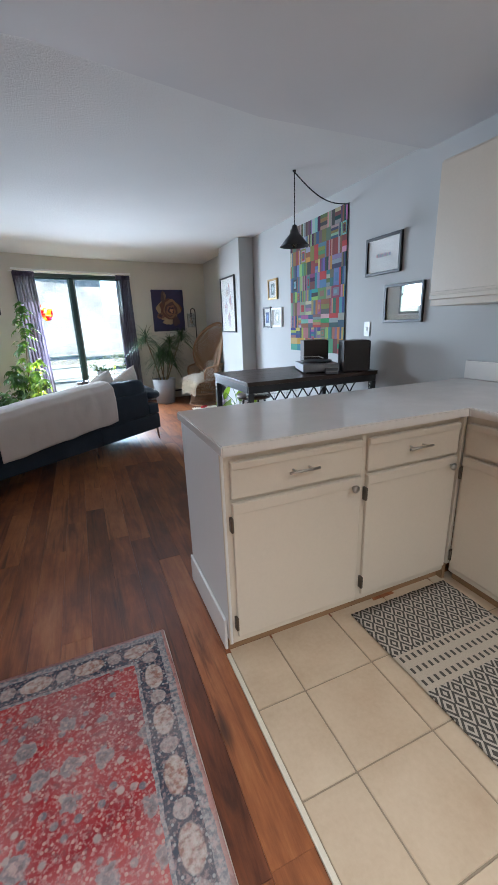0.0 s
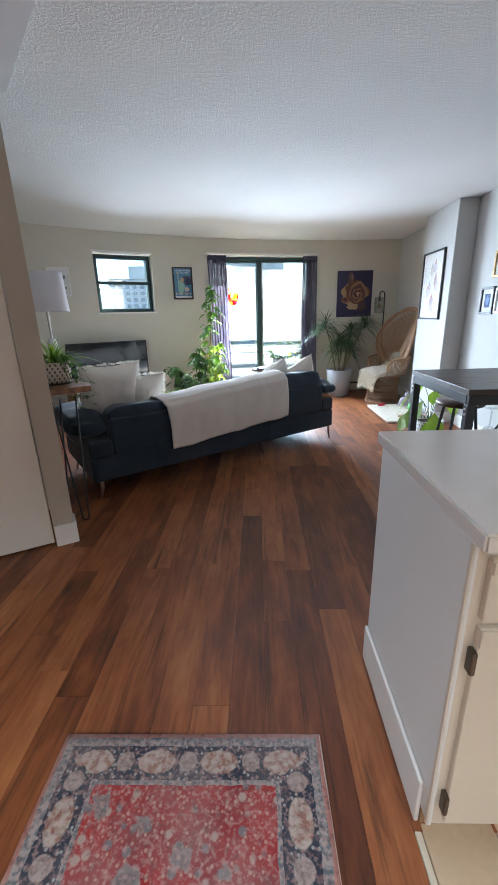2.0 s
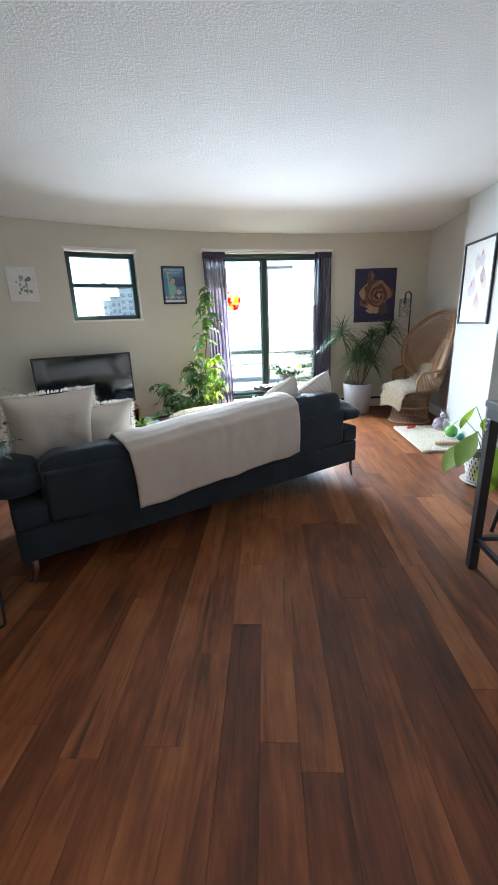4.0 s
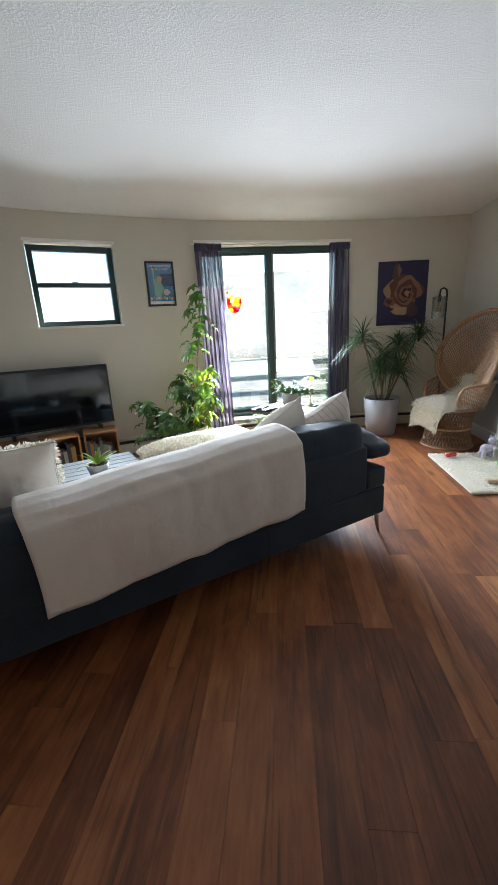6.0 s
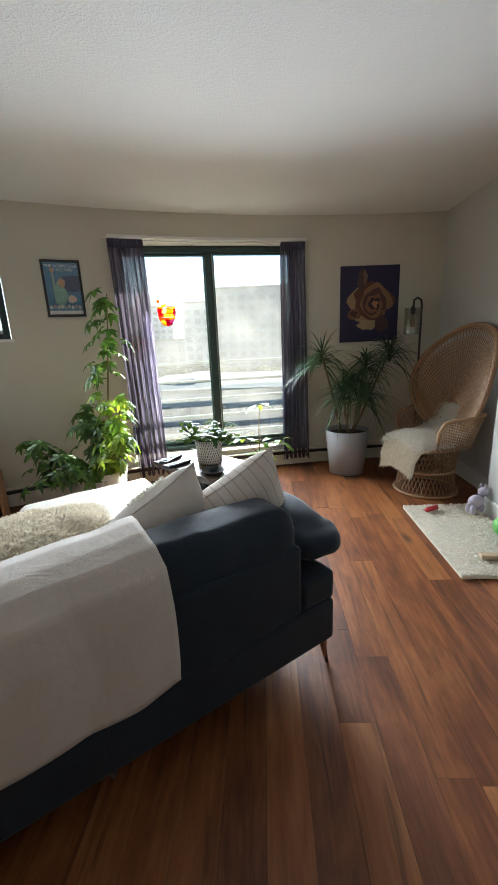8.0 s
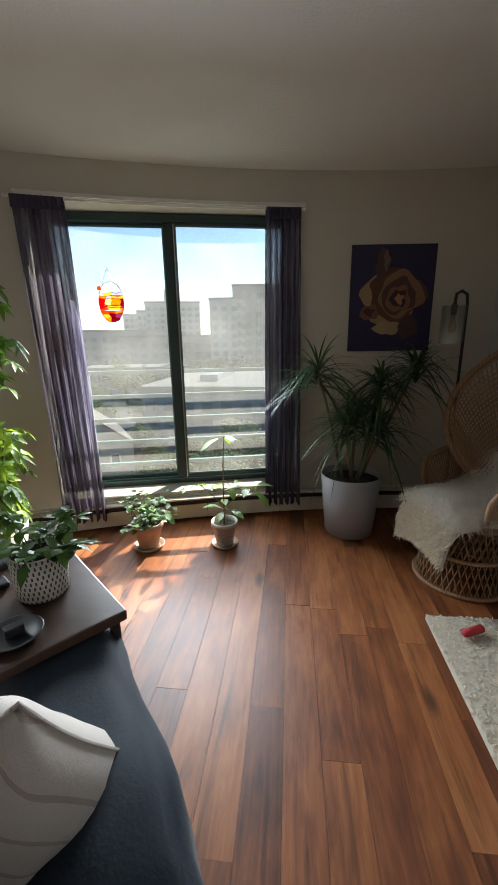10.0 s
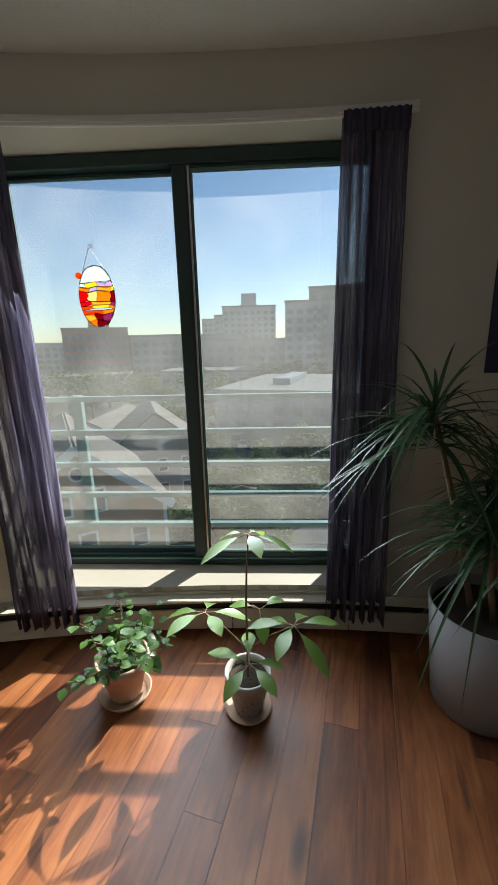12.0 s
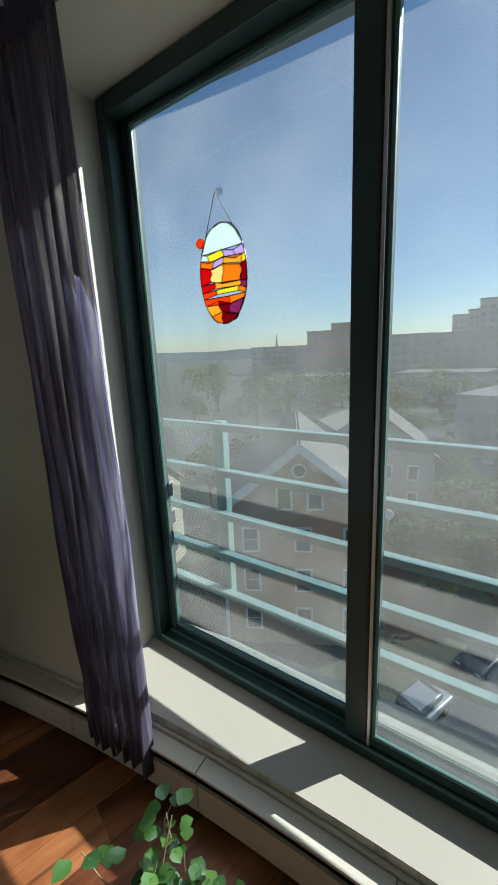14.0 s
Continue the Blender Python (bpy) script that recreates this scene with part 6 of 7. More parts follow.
# ---- patchwork hanging ----
def quilt():
    t = empty("patchwork_quilt", Matrix.Translation((XR - 0.002, 4.035, 1.639)) @ EAST, "colourful patchwork quilt hanging on the wall", "quilt")
    rnd = random.Random(17)
    W, H = 1.03, 1.28
    part("backing", box(-W / 2, W / 2, -0.008, -0.001, -H / 2, H / 2, 0.002), paint((0.05, 0.05, 0.06)), t)
    cols = [(0.42, 0.06, 0.06), (0.05, 0.10, 0.22), (0.35, 0.33, 0.30), (0.10, 0.22, 0.24), (0.45, 0.22, 0.05), (0.30, 0.12, 0.20), (0.50, 0.40, 0.12), (0.16, 0.30, 0.10), (0.04, 0.04, 0.05), (0.48, 0.42, 0.36), (0.22, 0.14, 0.08), (0.38, 0.16, 0.24), (0.08, 0.30, 0.33), (0.20, 0.18, 0.36)]
    z = H / 2
    bands = [(0.13, (8, 2, 10, 9)), (0.11, (8, 1, 10, 9)), (0.14, (4, 3, 0, 9)), (0.12, None), (0.15, None), (0.11, None), (0.14, None), (0.13, None), (0.11, (11, 6, 1, 3)), (0.14, (4, 12, 6, 7, 0))]
    for bi, (bh, pal) in enumerate(bands):
        x = -W / 2
        while x < W / 2 - 0.01:
            w = min(rnd.choice((0.06, 0.09, 0.12, 0.15)), W / 2 - x)
            mode = rnd.random()
            pc = [cols[k] for k in pal] if pal else cols
            n = rnd.randint(2, 5)
            for k in range(n):
                c = rnd.choice(pc)
                grey = sum(c) / 3
                c = [(v * 0.9 + grey * 0.1) * rnd.uniform(0.35, 1.0) for v in c]
                if mode < 0.5:
                    a = rect(x + w * k / n, x + w * (k + 1) / n, z - bh, z)
                elif mode < 0.85:
                    a = rect(x, x + w, z - bh * (k + 1) / n, z - bh * k / n)
                else:
                    q = 0.5 * k / n
                    a = rect(x + w * q, x + w * (1 - q), z - bh * (1 - q), z - bh * q)
                bm = bmesh.new()
                lay = 0.0012 * (k + 1) if mode >= 0.85 else 0.0012
                y = -0.0085 - lay
                block(bm, a[0][0] + 0.0006, a[1][0] - 0.0006, y, -0.0082, a[0][1] + 0.0006, a[2][1] - 0.0006)
                part("patch", bm, paint([round(v * 24) / 24 + 0.008 for v in c], 0.9), t)
            x += w
        z -= bh


quilt()


# ---- hanging lamp ----
def pendant():
    t = empty("pendant_lamp", pose(2.113, 3.345, 0), "black cone pendant lamp on a swagged cord", "lamp")
    part("hook", lathe([(0.012, CEIL - 0.012), (0.014, CEIL)], 12), M_BLACK, t)
    bm = bmesh.new()
    tube(bm, [(0, 0, CEIL - 0.01), (0.0, 0.0, 2.02)], 0.004, 6)
    part("cord", bm, M_BLACK, t)
    bm = bmesh.new()
    pts = [Vector((0, 0, CEIL - 0.012)).lerp(Vector((0.625, 0.16, 2.265)), k / 14) - Vector((0, 0, 0.07 * math.sin(math.pi * k / 14))) for k in range(15)]
    tube(bm, pts, 0.005, 6)
    part("swag_cord", bm, M_BLACK, t, smooth=True)
    part("shade", lathe([(0.016, 2.035), (0.026, 2.005), (0.040, 1.972), (0.116, 1.884), (0.112, 1.883), (0.036, 1.968), (0.018, 1.995)], 32, False), M_BLACK, t, smooth=True)
    part("bulb", lathe([(0.010, 1.95), (0.026, 1.91), (0.022, 1.88), (0.001, 1.868)], 14), glass_mat("clear_bulb", (0.9, 0.85, 0.75), 0.02, 0.2), t, smooth=True)


pendant()


# ---- high table with stereo ----
def high_table():
    t = empty("high_table", pose(0, 0, 0), "high dark wood table on a riveted black frame", "table")
    x0, x1, y0, y1 = 1.51, 2.69, 2.97, 3.76
    for i in range(4):
        a = y0 + (y1 - y0) * i / 4
        part("top_board", box(x0, x1, a + 0.0006, a + (y1 - y0) / 4 - 0.0006, 0.87, 0.90, 0.002), M_DARKWOOD, t)
    for a in ((x0 + 0.01, x1 - 0.01, y0 + 0.008, y0 + 0.032, 0.815, 0.869), (x0 + 0.01, x1 - 0.01, y1 - 0.032, y1 - 0.008, 0.815, 0.869), (x0 + 0.008, x0 + 0.032, y0 + 0.033, y1 - 0.033, 0.815, 0.869), (x1 - 0.032, x1 - 0.008, y0 + 0.033, y1 - 0.033, 0.815, 0.869)):
        part("apron", box(*a, 0.003), M_BLACK, t)
    for x in (x0 + 0.03, x1 - 0.03):
        for y in (y0 + 0.03, y1 - 0.03):
            lg = part("leg", box(x - 0.022, x + 0.022, y - 0.022, y + 0.022, 0.0, 0.814, 0.003), M_BLACK, t)
            for z in (0.79, 0.76):
                part("rivet", lathe([(0.008, 0), (0.006, 0.005), (0.001, 0.006)], 8, True, Matrix.Translation((x - 0.022, y, z)) @ Matrix.Rotation(radians(-90), 4, "Y")), M_STEEL, lg)
    for y in (y0 + 0.03, y1 - 0.03):
        part("stretcher", box(x0 + 0.053, x1 - 0.053, y - 0.012, y + 0.012, 0.16, 0.185), M_BLACK, t)
    part("foot_rail", box(x0 + 0.018, x0 + 0.042, y0 + 0.053, y1 - 0.053, 0.16, 0.185), M_BLACK, t)
    for k in range(8):
        a = 1.70 + k * 0.10
        for s in (0, 1):
            bm = bmesh.new()
            tube(bm, [(a + 0.10 * s, y0 + 0.05, 0.66), (a + 0.10 * (1 - s), y0 + 0.05, 0.813)], 0.006, 6)
            part("lattice_bar", bm, M_BLACK, t)
    part("lattice_rail", box(1.70, 2.50, y0 + 0.044, y0 + 0.056, 0.648, 0.66), M_BLACK, t)
    for i in range(5):
        part("glass_rack_bar", box(1.60 + i * 0.09, 1.606 + i * 0.09, y0 + 0.06, y0 + 0.36, 0.795, 0.801), M_STEEL, t)
    part("rack_tie", box(1.55, 2.05, y0 + 0.10, y0 + 0.108, 0.802, 0.814), M_STEEL, t)


high_table()
M_CLEAR = glass_mat("wine_glass", (0.96, 0.97, 0.97), 0.0, 0.16)
for i, (x, y) in enumerate(((1.65, 2.98), (1.74, 3.00), (1.83, 2.97), (1.92, 3.02))):
    t = empty("wine_glass", pose(x, y, 0.60), "stemmed wine glass hanging upside down under the table", "wine glass", "hanging wine glasses")
    part("bowl", lathe([(0.034, 0.0), (0.042, 0.04), (0.034, 0.085), (0.006, 0.10)], 20, False), M_CLEAR, t, smooth=True)
    part("stem", lathe([(0.004, 0.10), (0.004, 0.19), (0.033, 0.196), (0.033, 0.199)], 16), M_CLEAR, t, smooth=True)


def stool():
    t = empty("bar_stool", pose(1.98, 3.95, 0), "round dark wood stool with black metal legs", "stool")
    part("seat", lathe([(0.001, 0.60), (0.17, 0.60), (0.175, 0.61), (0.172, 0.632), (0.001, 0.634)], 32), M_DARKWOOD, t, smooth=True)
    for i in range(4):
        a = math.pi / 4 + i * math.pi / 2
        bm = bmesh.new()
        tube(bm, [(0.11 * math.cos(a), 0.11 * math.sin(a), 0.60), (0.20 * math.cos(a), 0.20 * math.sin(a), 0.0)], 0.012, 8)
        part("leg", bm, M_BLACK, t)
    bm = bmesh.new()
    tube(bm, [(0.175 * math.cos(k * math.pi / 12), 0.175 * math.sin(k * math.pi / 12), 0.2) for k in range(24)], 0.007, 6, closed=True)
    part("foot_ring", bm, M_BLACK, t)


stool()
for i, (x, y, h, c) in enumerate(((1.80, 3.45, 0.30, (0.02, 0.05, 0.03)), (1.88, 3.52, 0.31, (0.03, 0.07, 0.04)), (1.72, 3.56, 0.28, (0.30, 0.36, 0.34)))):
    t = empty("glass_bottle", pose(x, y, 0), "glass bottle standing on the floor below the table", "bottle", "bottles below the table")
    part("body", lathe([(0.001, 0), (0.036, 0), (0.037, h * 0.6), (0.015, h * 0.78), (0.014, h), (0.001, h)], 20), plain("bottle_glass_" + "abc"[i], c, 0.1, 0, 20, 0.1), t, smooth=True)
    part("label_band", lathe([(0.0376, h * 0.2), (0.0378, h * 0.5)], 20, False), M_MAT, t)


def speaker(x, y):
    t = empty("speaker", pose(x, y, 0.9005, 0, 0, 70), "dark wood bookshelf loudspeaker with black grille", "loudspeaker", "stereo speakers")
    part("cabinet", box(-0.085, 0.085, -0.10, 0.11, 0, 0.25, 0.004), plain("dark_speaker_veneer", (0.022, 0.014, 0.012), 0.4, 0, 20, 0.25), t)
    part("grille", box(-0.078, 0.078, -0.114, -0.101, 0.008, 0.242, 0.004), plain("black_grille_cloth", (0.012, 0.012, 0.013), 0.9, 0, 200), t)


speaker(2.40, 3.50)
speaker(2.54, 3.10)
t = empty("record_player", pose(2.28, 3.27, 0.9005, 0, 0, 70), "low silver and black record player on the table", "record player")
part("plinth", box(-0.19, 0.19, -0.15, 0.15, 0.012, 0.075, 0.005), plain("silver_plinth", (0.25, 0.25, 0.26), 0.4, 0.5), t)
part("platter", lathe([(0.001, 0.076), (0.13, 0.076), (0.13, 0.09), (0.001, 0.09)], 32), M_BLACK, t, smooth=True)
bm = bmesh.new()
tube(bm, [(0.15, 0.10, 0.11), (0.13, -0.05, 0.11), (0.08, -0.08, 0.098)], 0.004, 6)
part("tonearm", bm, M_STEEL, t)
for x in (-0.15, 0.15):
    part("foot", box(x - 0.02, x + 0.02, -0.12, 0.12, 0.0, 0.011), M_BLACK, t)
for i in range(3):
    part("dial", lathe([(0.012, 0), (0.011, 0.012)], 12, True, Matrix.Translation((-0.05 + i * 0.05, -0.15, 0.045)) @ Matrix.Rotation(radians(90), 4, "X")), M_STEEL, t)
t = empty("cassette_stack", pose(2.29, 3.06, 0.9005, 0, 0, 60), "small stack of grey cases on the table", "cases")
for i in range(3):
    part("case", box(-0.07, 0.07, -0.05, 0.05, i * 0.014, i * 0.014 + 0.0135, 0.002), paint(((0.20, 0.20, 0.21), (0.32, 0.31, 0.31), (0.12, 0.12, 0.13))[i]), t)
t = empty("light_switch", Matrix.Translation((XR, 3.20, 1.23)) @ EAST, "white light switch plate on the wall", "switch")
part("plate", box(-0.036, 0.036, -0.007, -0.001, -0.06, 0.06, 0.002), M_TRIM, t)
part("toggle", box(-0.008, 0.008, -0.014, -0.007, -0.014, 0.014, 0.002), M_TRIM, t)
t = empty("kitchen_outlet", Matrix.Translation((XR, 1.62, 1.17)) @ EAST, "white outlet plate over the worktop", "outlet")
part("plate", box(-0.036, 0.036, -0.007, -0.001, -0.06, 0.06, 0.002), M_TRIM, t)
part("socket", box(-0.016, 0.016, -0.010, -0.007, 0.008, 0.04, 0.002), M_TRIM, t)
part("socket", box(-0.016, 0.016, -0.010, -0.007, -0.04, -0.008, 0.002), M_TRIM, t)
# the entry disc is made up to go with the fill there
for nm, x, y, r, lb in (("kitchen_ceiling_lamp", 1.75, -0.15, 0.30, "round white ceiling lamp over the kitchen"), ("entry_ceiling_lamp", -0.25, -0.55, 0.22, "unseen round white ceiling disc added over the entry")):
    t = empty(nm, pose(x, y, CEIL - 0.03), lb, "lamp")
    part("canopy", lathe([(0.001, -0.001), (r, -0.001), (r, -0.035), (0.001, -0.035)], 32), M_WHITEF, t)


# ---- play mat and toys ----
def play_mat():
    t = empty("fleece_mat", pose(2.245, 6.065, 0), "thick cream fleece mat on the wood floor", "mat")
    w, h = 0.26, 0.465
    part("pad", box(-w, w, -h, h, 0.001, 0.028, 0.012, 3), M_FUR, t, smooth=True)

    def surf(u, v):
        k = u * 2 - 1
        return Vector((k * w * 0.99, (v * 2 - 1) * h * 0.99, 0.024)), Vector((0, 0, 1))
    tagged(part("fleece", fleece(surf, 7000, 0.016, 12, 0.9, 0.006, 0.3), M_FURW, t), kind="stuff")


play_mat()
Z = 0.038
t = empty("plush_unicorn", pose(2.44, 6.36, Z, 0, 0, 200), "small pale lilac plush unicorn standing on mat", "toy")
bm = bmesh.new()
for c, r, s in (((0, 0, 0.085), 0.05, (1.3, 0.85, 0.9)), ((-0.055, 0, 0.15), 0.034, (1.2, 0.9, 1)), ((0.045, 0.02, 0.035), 0.019, (1, 1, 1.9)), ((0.045, -0.02, 0.035), 0.019, (1, 1, 1.9)), ((-0.035, 0.02, 0.035), 0.019, (1, 1, 1.9)), ((-0.035, -0.02, 0.035), 0.019, (1, 1, 1.9)), ((-0.05, 0.02, 0.188), 0.010, (0.8, 0.8, 1.6)), ((-0.05, -0.02, 0.188), 0.010, (0.8, 0.8, 1.6)), ((-0.07, 0, 0.192), 0.007, (0.7, 0.7, 2.6))):
    bmesh.ops.create_icosphere(bm, subdivisions=2, radius=r, matrix=Matrix.Translation(c) @ Matrix.Diagonal((*s, 1)))
part("plush_body", bm, plain("lilac_plush", (0.52, 0.46, 0.56), 0.95, 0, 80, 0.1, 0.5, 0.004), t, smooth=True)
t = empty("red_toy", pose(2.15, 6.40, Z, 0, 0, 25), "small red toy tube lying on the mat", "toy")
part("tube", lathe([(0.016, -0.05), (0.018, -0.02), (0.018, 0.05)], 14, True, Matrix.Translation((0, 0, 0.016)) @ Matrix.Rotation(radians(90), 4, "Y")), paint((0.50, 0.03, 0.04)), t, smooth=True)
part("prong", box(-0.045, 0.04, 0.024, 0.030, 0.004, 0.010), M_STEEL, t)
t = empty("green_ball", pose(2.43, 6.00, Z), "bright green patterned soft ball on the mat", "toy")
bm = bmesh.new()
bmesh.ops.create_icosphere(bm, subdivisions=3, radius=0.065, matrix=Matrix.Translation((0, 0, 0.065)))
part("ball", bm, plain("green_vinyl", (0.14, 0.42, 0.10), 0.5, 0, 60, 0.5), t, smooth=True)
t = empty("teal_ball", pose(2.46, 5.86, Z), "small teal ball on the mat", "toy")
bm = bmesh.new()
bmesh.ops.create_icosphere(bm, subdivisions=3, radius=0.04, matrix=Matrix.Translation((0, 0, 0.04)))
part("ball", bm, plain("teal_vinyl", (0.03, 0.20, 0.18), 0.4, 0, 60, 0.3), t, smooth=True)
t = empty("wooden_bar", pose(2.33, 5.74, Z, 0, 0, -6), "plain wooden bar lying on the mat", "toy")
part("bar", box(-0.17, 0.17, -0.02, 0.02, 0.0, 0.028, 0.004), wood("plain_beech", [(0.2, (0.38, 0.27, 0.16)), (0.8, (0.55, 0.42, 0.28))], 0.5, "X", 8), t)


# ---- stained glass ornament ----
def ornament():
    t = empty("glass_ornament", WIN @ pose(-0.443, -0.008, 1.599), "oval stained glass ornament hanging on the window", "ornament")
    RX, RZ = 0.086, 0.136

    def stained(name, c):
        n = Nodes(name)
        tr = n.add("ShaderNodeBsdfTransparent")
        tl = n.add("ShaderNodeBsdfTranslucent")
        n.set(tr.inputs[0], (*c, 1))
        n.set(tl.inputs[0], (*[min(1, k * 1.0) for k in c], 1))
        mx = n.add("ShaderNodeMixShader")
        mx.inputs[0].default_value = 0.30
        n.set(mx.inputs[1], tr.outputs[0])
        n.set(mx.inputs[2], tl.outputs[0])
        n.set(n.t.nodes["Material Output"].inputs[0], mx.outputs[0])
        return n.m
    pal = {"clear": (0.82, 0.90, 0.84), "lilac": (0.72, 0.58, 0.85), "orange": (0.95, 0.42, 0.02), "amber": (0.95, 0.60, 0.12), "yellow": (0.95, 0.85, 0.10), "red": (0.75, 0.02, 0.04), "wine": (0.40, 0.01, 0.06), "flame": (0.95, 0.20, 0.02), "mauve": (0.45, 0.12, 0.28), "cream": (0.95, 0.80, 0.40)}
    mats = {k: stained("stained_" + k, v) for k, v in pal.items()}

    def half(z):
        return RX * math.sqrt(max(0, 1 - (z / RZ) ** 2))
    rows = [(0.136, 0.064, [(0, 1, "clear")]), (0.064, 0.042, [(0, 0.16, "clear"), (0.16, 0.52, "yellow"), (0.52, 0.78, "lilac"), (0.78, 1, "lilac")]), (0.042, 0.024, [(0, 0.30, "orange"), (0.30, 0.54, "lilac"), (0.54, 0.94, "amber"), (0.94, 1, "yellow")]), (0.024, -0.020, [(0, 0.24, "red"), (0.24, 0.50, "cream"), (0.50, 0.88, "orange"), (0.88, 1, "wine")]), (-0.020, -0.040, [(0, 0.30, "red"), (0.30, 0.86, "amber"), (0.86, 1, "mauve")]), (-0.040, -0.056, [(0, 0.36, "flame"), (0.36, 0.86, "yellow"), (0.86, 1, "orange")]), (-0.056, -0.076, [(0, 0.62, "flame"), (0.62, 1, "orange")]), (-0.076, -0.108, [(0, 0.36, "amber"), (0.36, 0.66, "wine"), (0.66, 1, "mauve")]), (-0.108, -0.136, [(0, 0.38, "orange"), (0.38, 1, "wine")])]
    lead = bmesh.new()
    for z1, z0, cells in rows:
        for a, b, c in cells:
            bm = bmesh.new()
            n = 8
            pts = []
            for k in range(n + 1):
                z = z1 + (z0 - z1) * k / n
                pts.append((-half(z) + 2 * half(z) * a + (0.004 * math.sin(z * 160) if a else 0), z))
            for k in range(n + 1):
                z = z0 + (z1 - z0) * k / n
                pts.append((-half(z) + 2 * half(z) * b + (0.004 * math.sin(z * 160) if b < 1 else 0), z))
            wv = lambda x, z: z + (0.006 * math.sin(x * 70 + z * 40) if abs(z) < 0.132 else 0)
            vv = [(x, wv(x, z)) for x, z in pts]
            lo = [bm.verts.new((x, -0.002, z)) for x, z in vv]
            hi = [bm.verts.new((x, 0.002, z)) for x, z in vv]
            try:
                bm.faces.new(lo)
                bm.faces.new(hi[::-1])
            except ValueError:
                pass
            for k in range(len(vv)):
                j = (k + 1) % len(vv)
                bm.faces.new((lo[k], hi[k], hi[j], lo[j]))
            bmesh.ops.remove_doubles(bm, verts=bm.verts, dist=1e-5)
            p = part("glass_piece", bm, mats[c], t)
            tube(lead, [(x, 0, z) for x, z in vv], 0.0014, 4, closed=True)
    part("leading", lead, M_BLACK, t)
    bm = bmesh.new()
    tube(bm, [(RX * 1.01 * math.cos(k * math.pi / 24), 0, RZ * 1.01 * math.sin(k * math.pi / 24)) for k in range(48)], 0.0018, 6, closed=True)
    part("rim", bm, M_STEEL, t)
    bm = bmesh.new()
    tube(bm, [(-0.080, 0, 0.05), (-0.014, 0, 0.218), (0.064, 0, 0.09)], 0.0018, 5)
    part("chain", bm, M_STEEL, t)
    part("suction_hook", lathe([(0.014, 0), (0.010, 0.006), (0.003, 0.010)], 14, True, Matrix.Translation((-0.014, 0.020, 0.224)) @ Matrix.Rotation(radians(90), 4, "X")), glass_mat("clear_plastic", (0.95, 0.95, 0.95), 0.02, 0.2), t)
    part("red_cabochon", lathe([(0.001, -0.004), (0.014, -0.003), (0.014, 0.003), (0.001, 0.004)], 16, True, Matrix.Translation((-0.076, -0.004, 0.094)) @ Matrix.Rotation(radians(90), 4, "X")), mats["flame"], t, smooth=True)


ornament()


# ---- the town outside ----
GZ = -19.0
INDOORS = set(bpy.data.objects)
M_GROUND = plain("town_ground", (0.075, 0.078, 0.05), 0.95, 0, 0.6, 0.35)
M_ROAD = plain("asphalt", (0.075, 0.075, 0.078), 0.9, 0, 2.0, 0.2)
M_ROOFG = plain("flat_gravel_roof", (0.20, 0.185, 0.165), 0.95, 0, 1.0, 0.15)
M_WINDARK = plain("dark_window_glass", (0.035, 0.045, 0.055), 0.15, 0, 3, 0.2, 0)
# paler than the near panes: haze of distance put into the colour
M_WINHAZE = plain("hazed_window_glass", (0.12, 0.13, 0.145), 0.3, 0, 3, 0.2, 0)
M_HWHITE = plain("white_house_trim", (0.70, 0.68, 0.63), 0.6, 0, 3, 0.05)
M_SIDING = plain("tan_clapboard", (0.47, 0.29, 0.17), 0.75, 0, 2.5, 0.12)
M_SHINGLE = plain("grey_shingle_roof", (0.19, 0.155, 0.125), 0.9, 0, 4, 0.2)
bm = bmesh.new()
block(bm, -3500, 3500, 9.0, 4000, GZ - 1, GZ)
structure("ground", bm, M_GROUND, "town ground far below the window", "ground")
bm = bmesh.new()
block(bm, -9, -2, 12, 140, GZ + 0.002, GZ + 0.02)
block(bm, -90, 60, 44, 51, GZ + 0.022, GZ + 0.03)
block(bm, -60, 25, 70, 96, GZ + 0.022, GZ + 0.03)
structure("road", bm, M_ROAD, "grey asphalt streets and car park", "road")


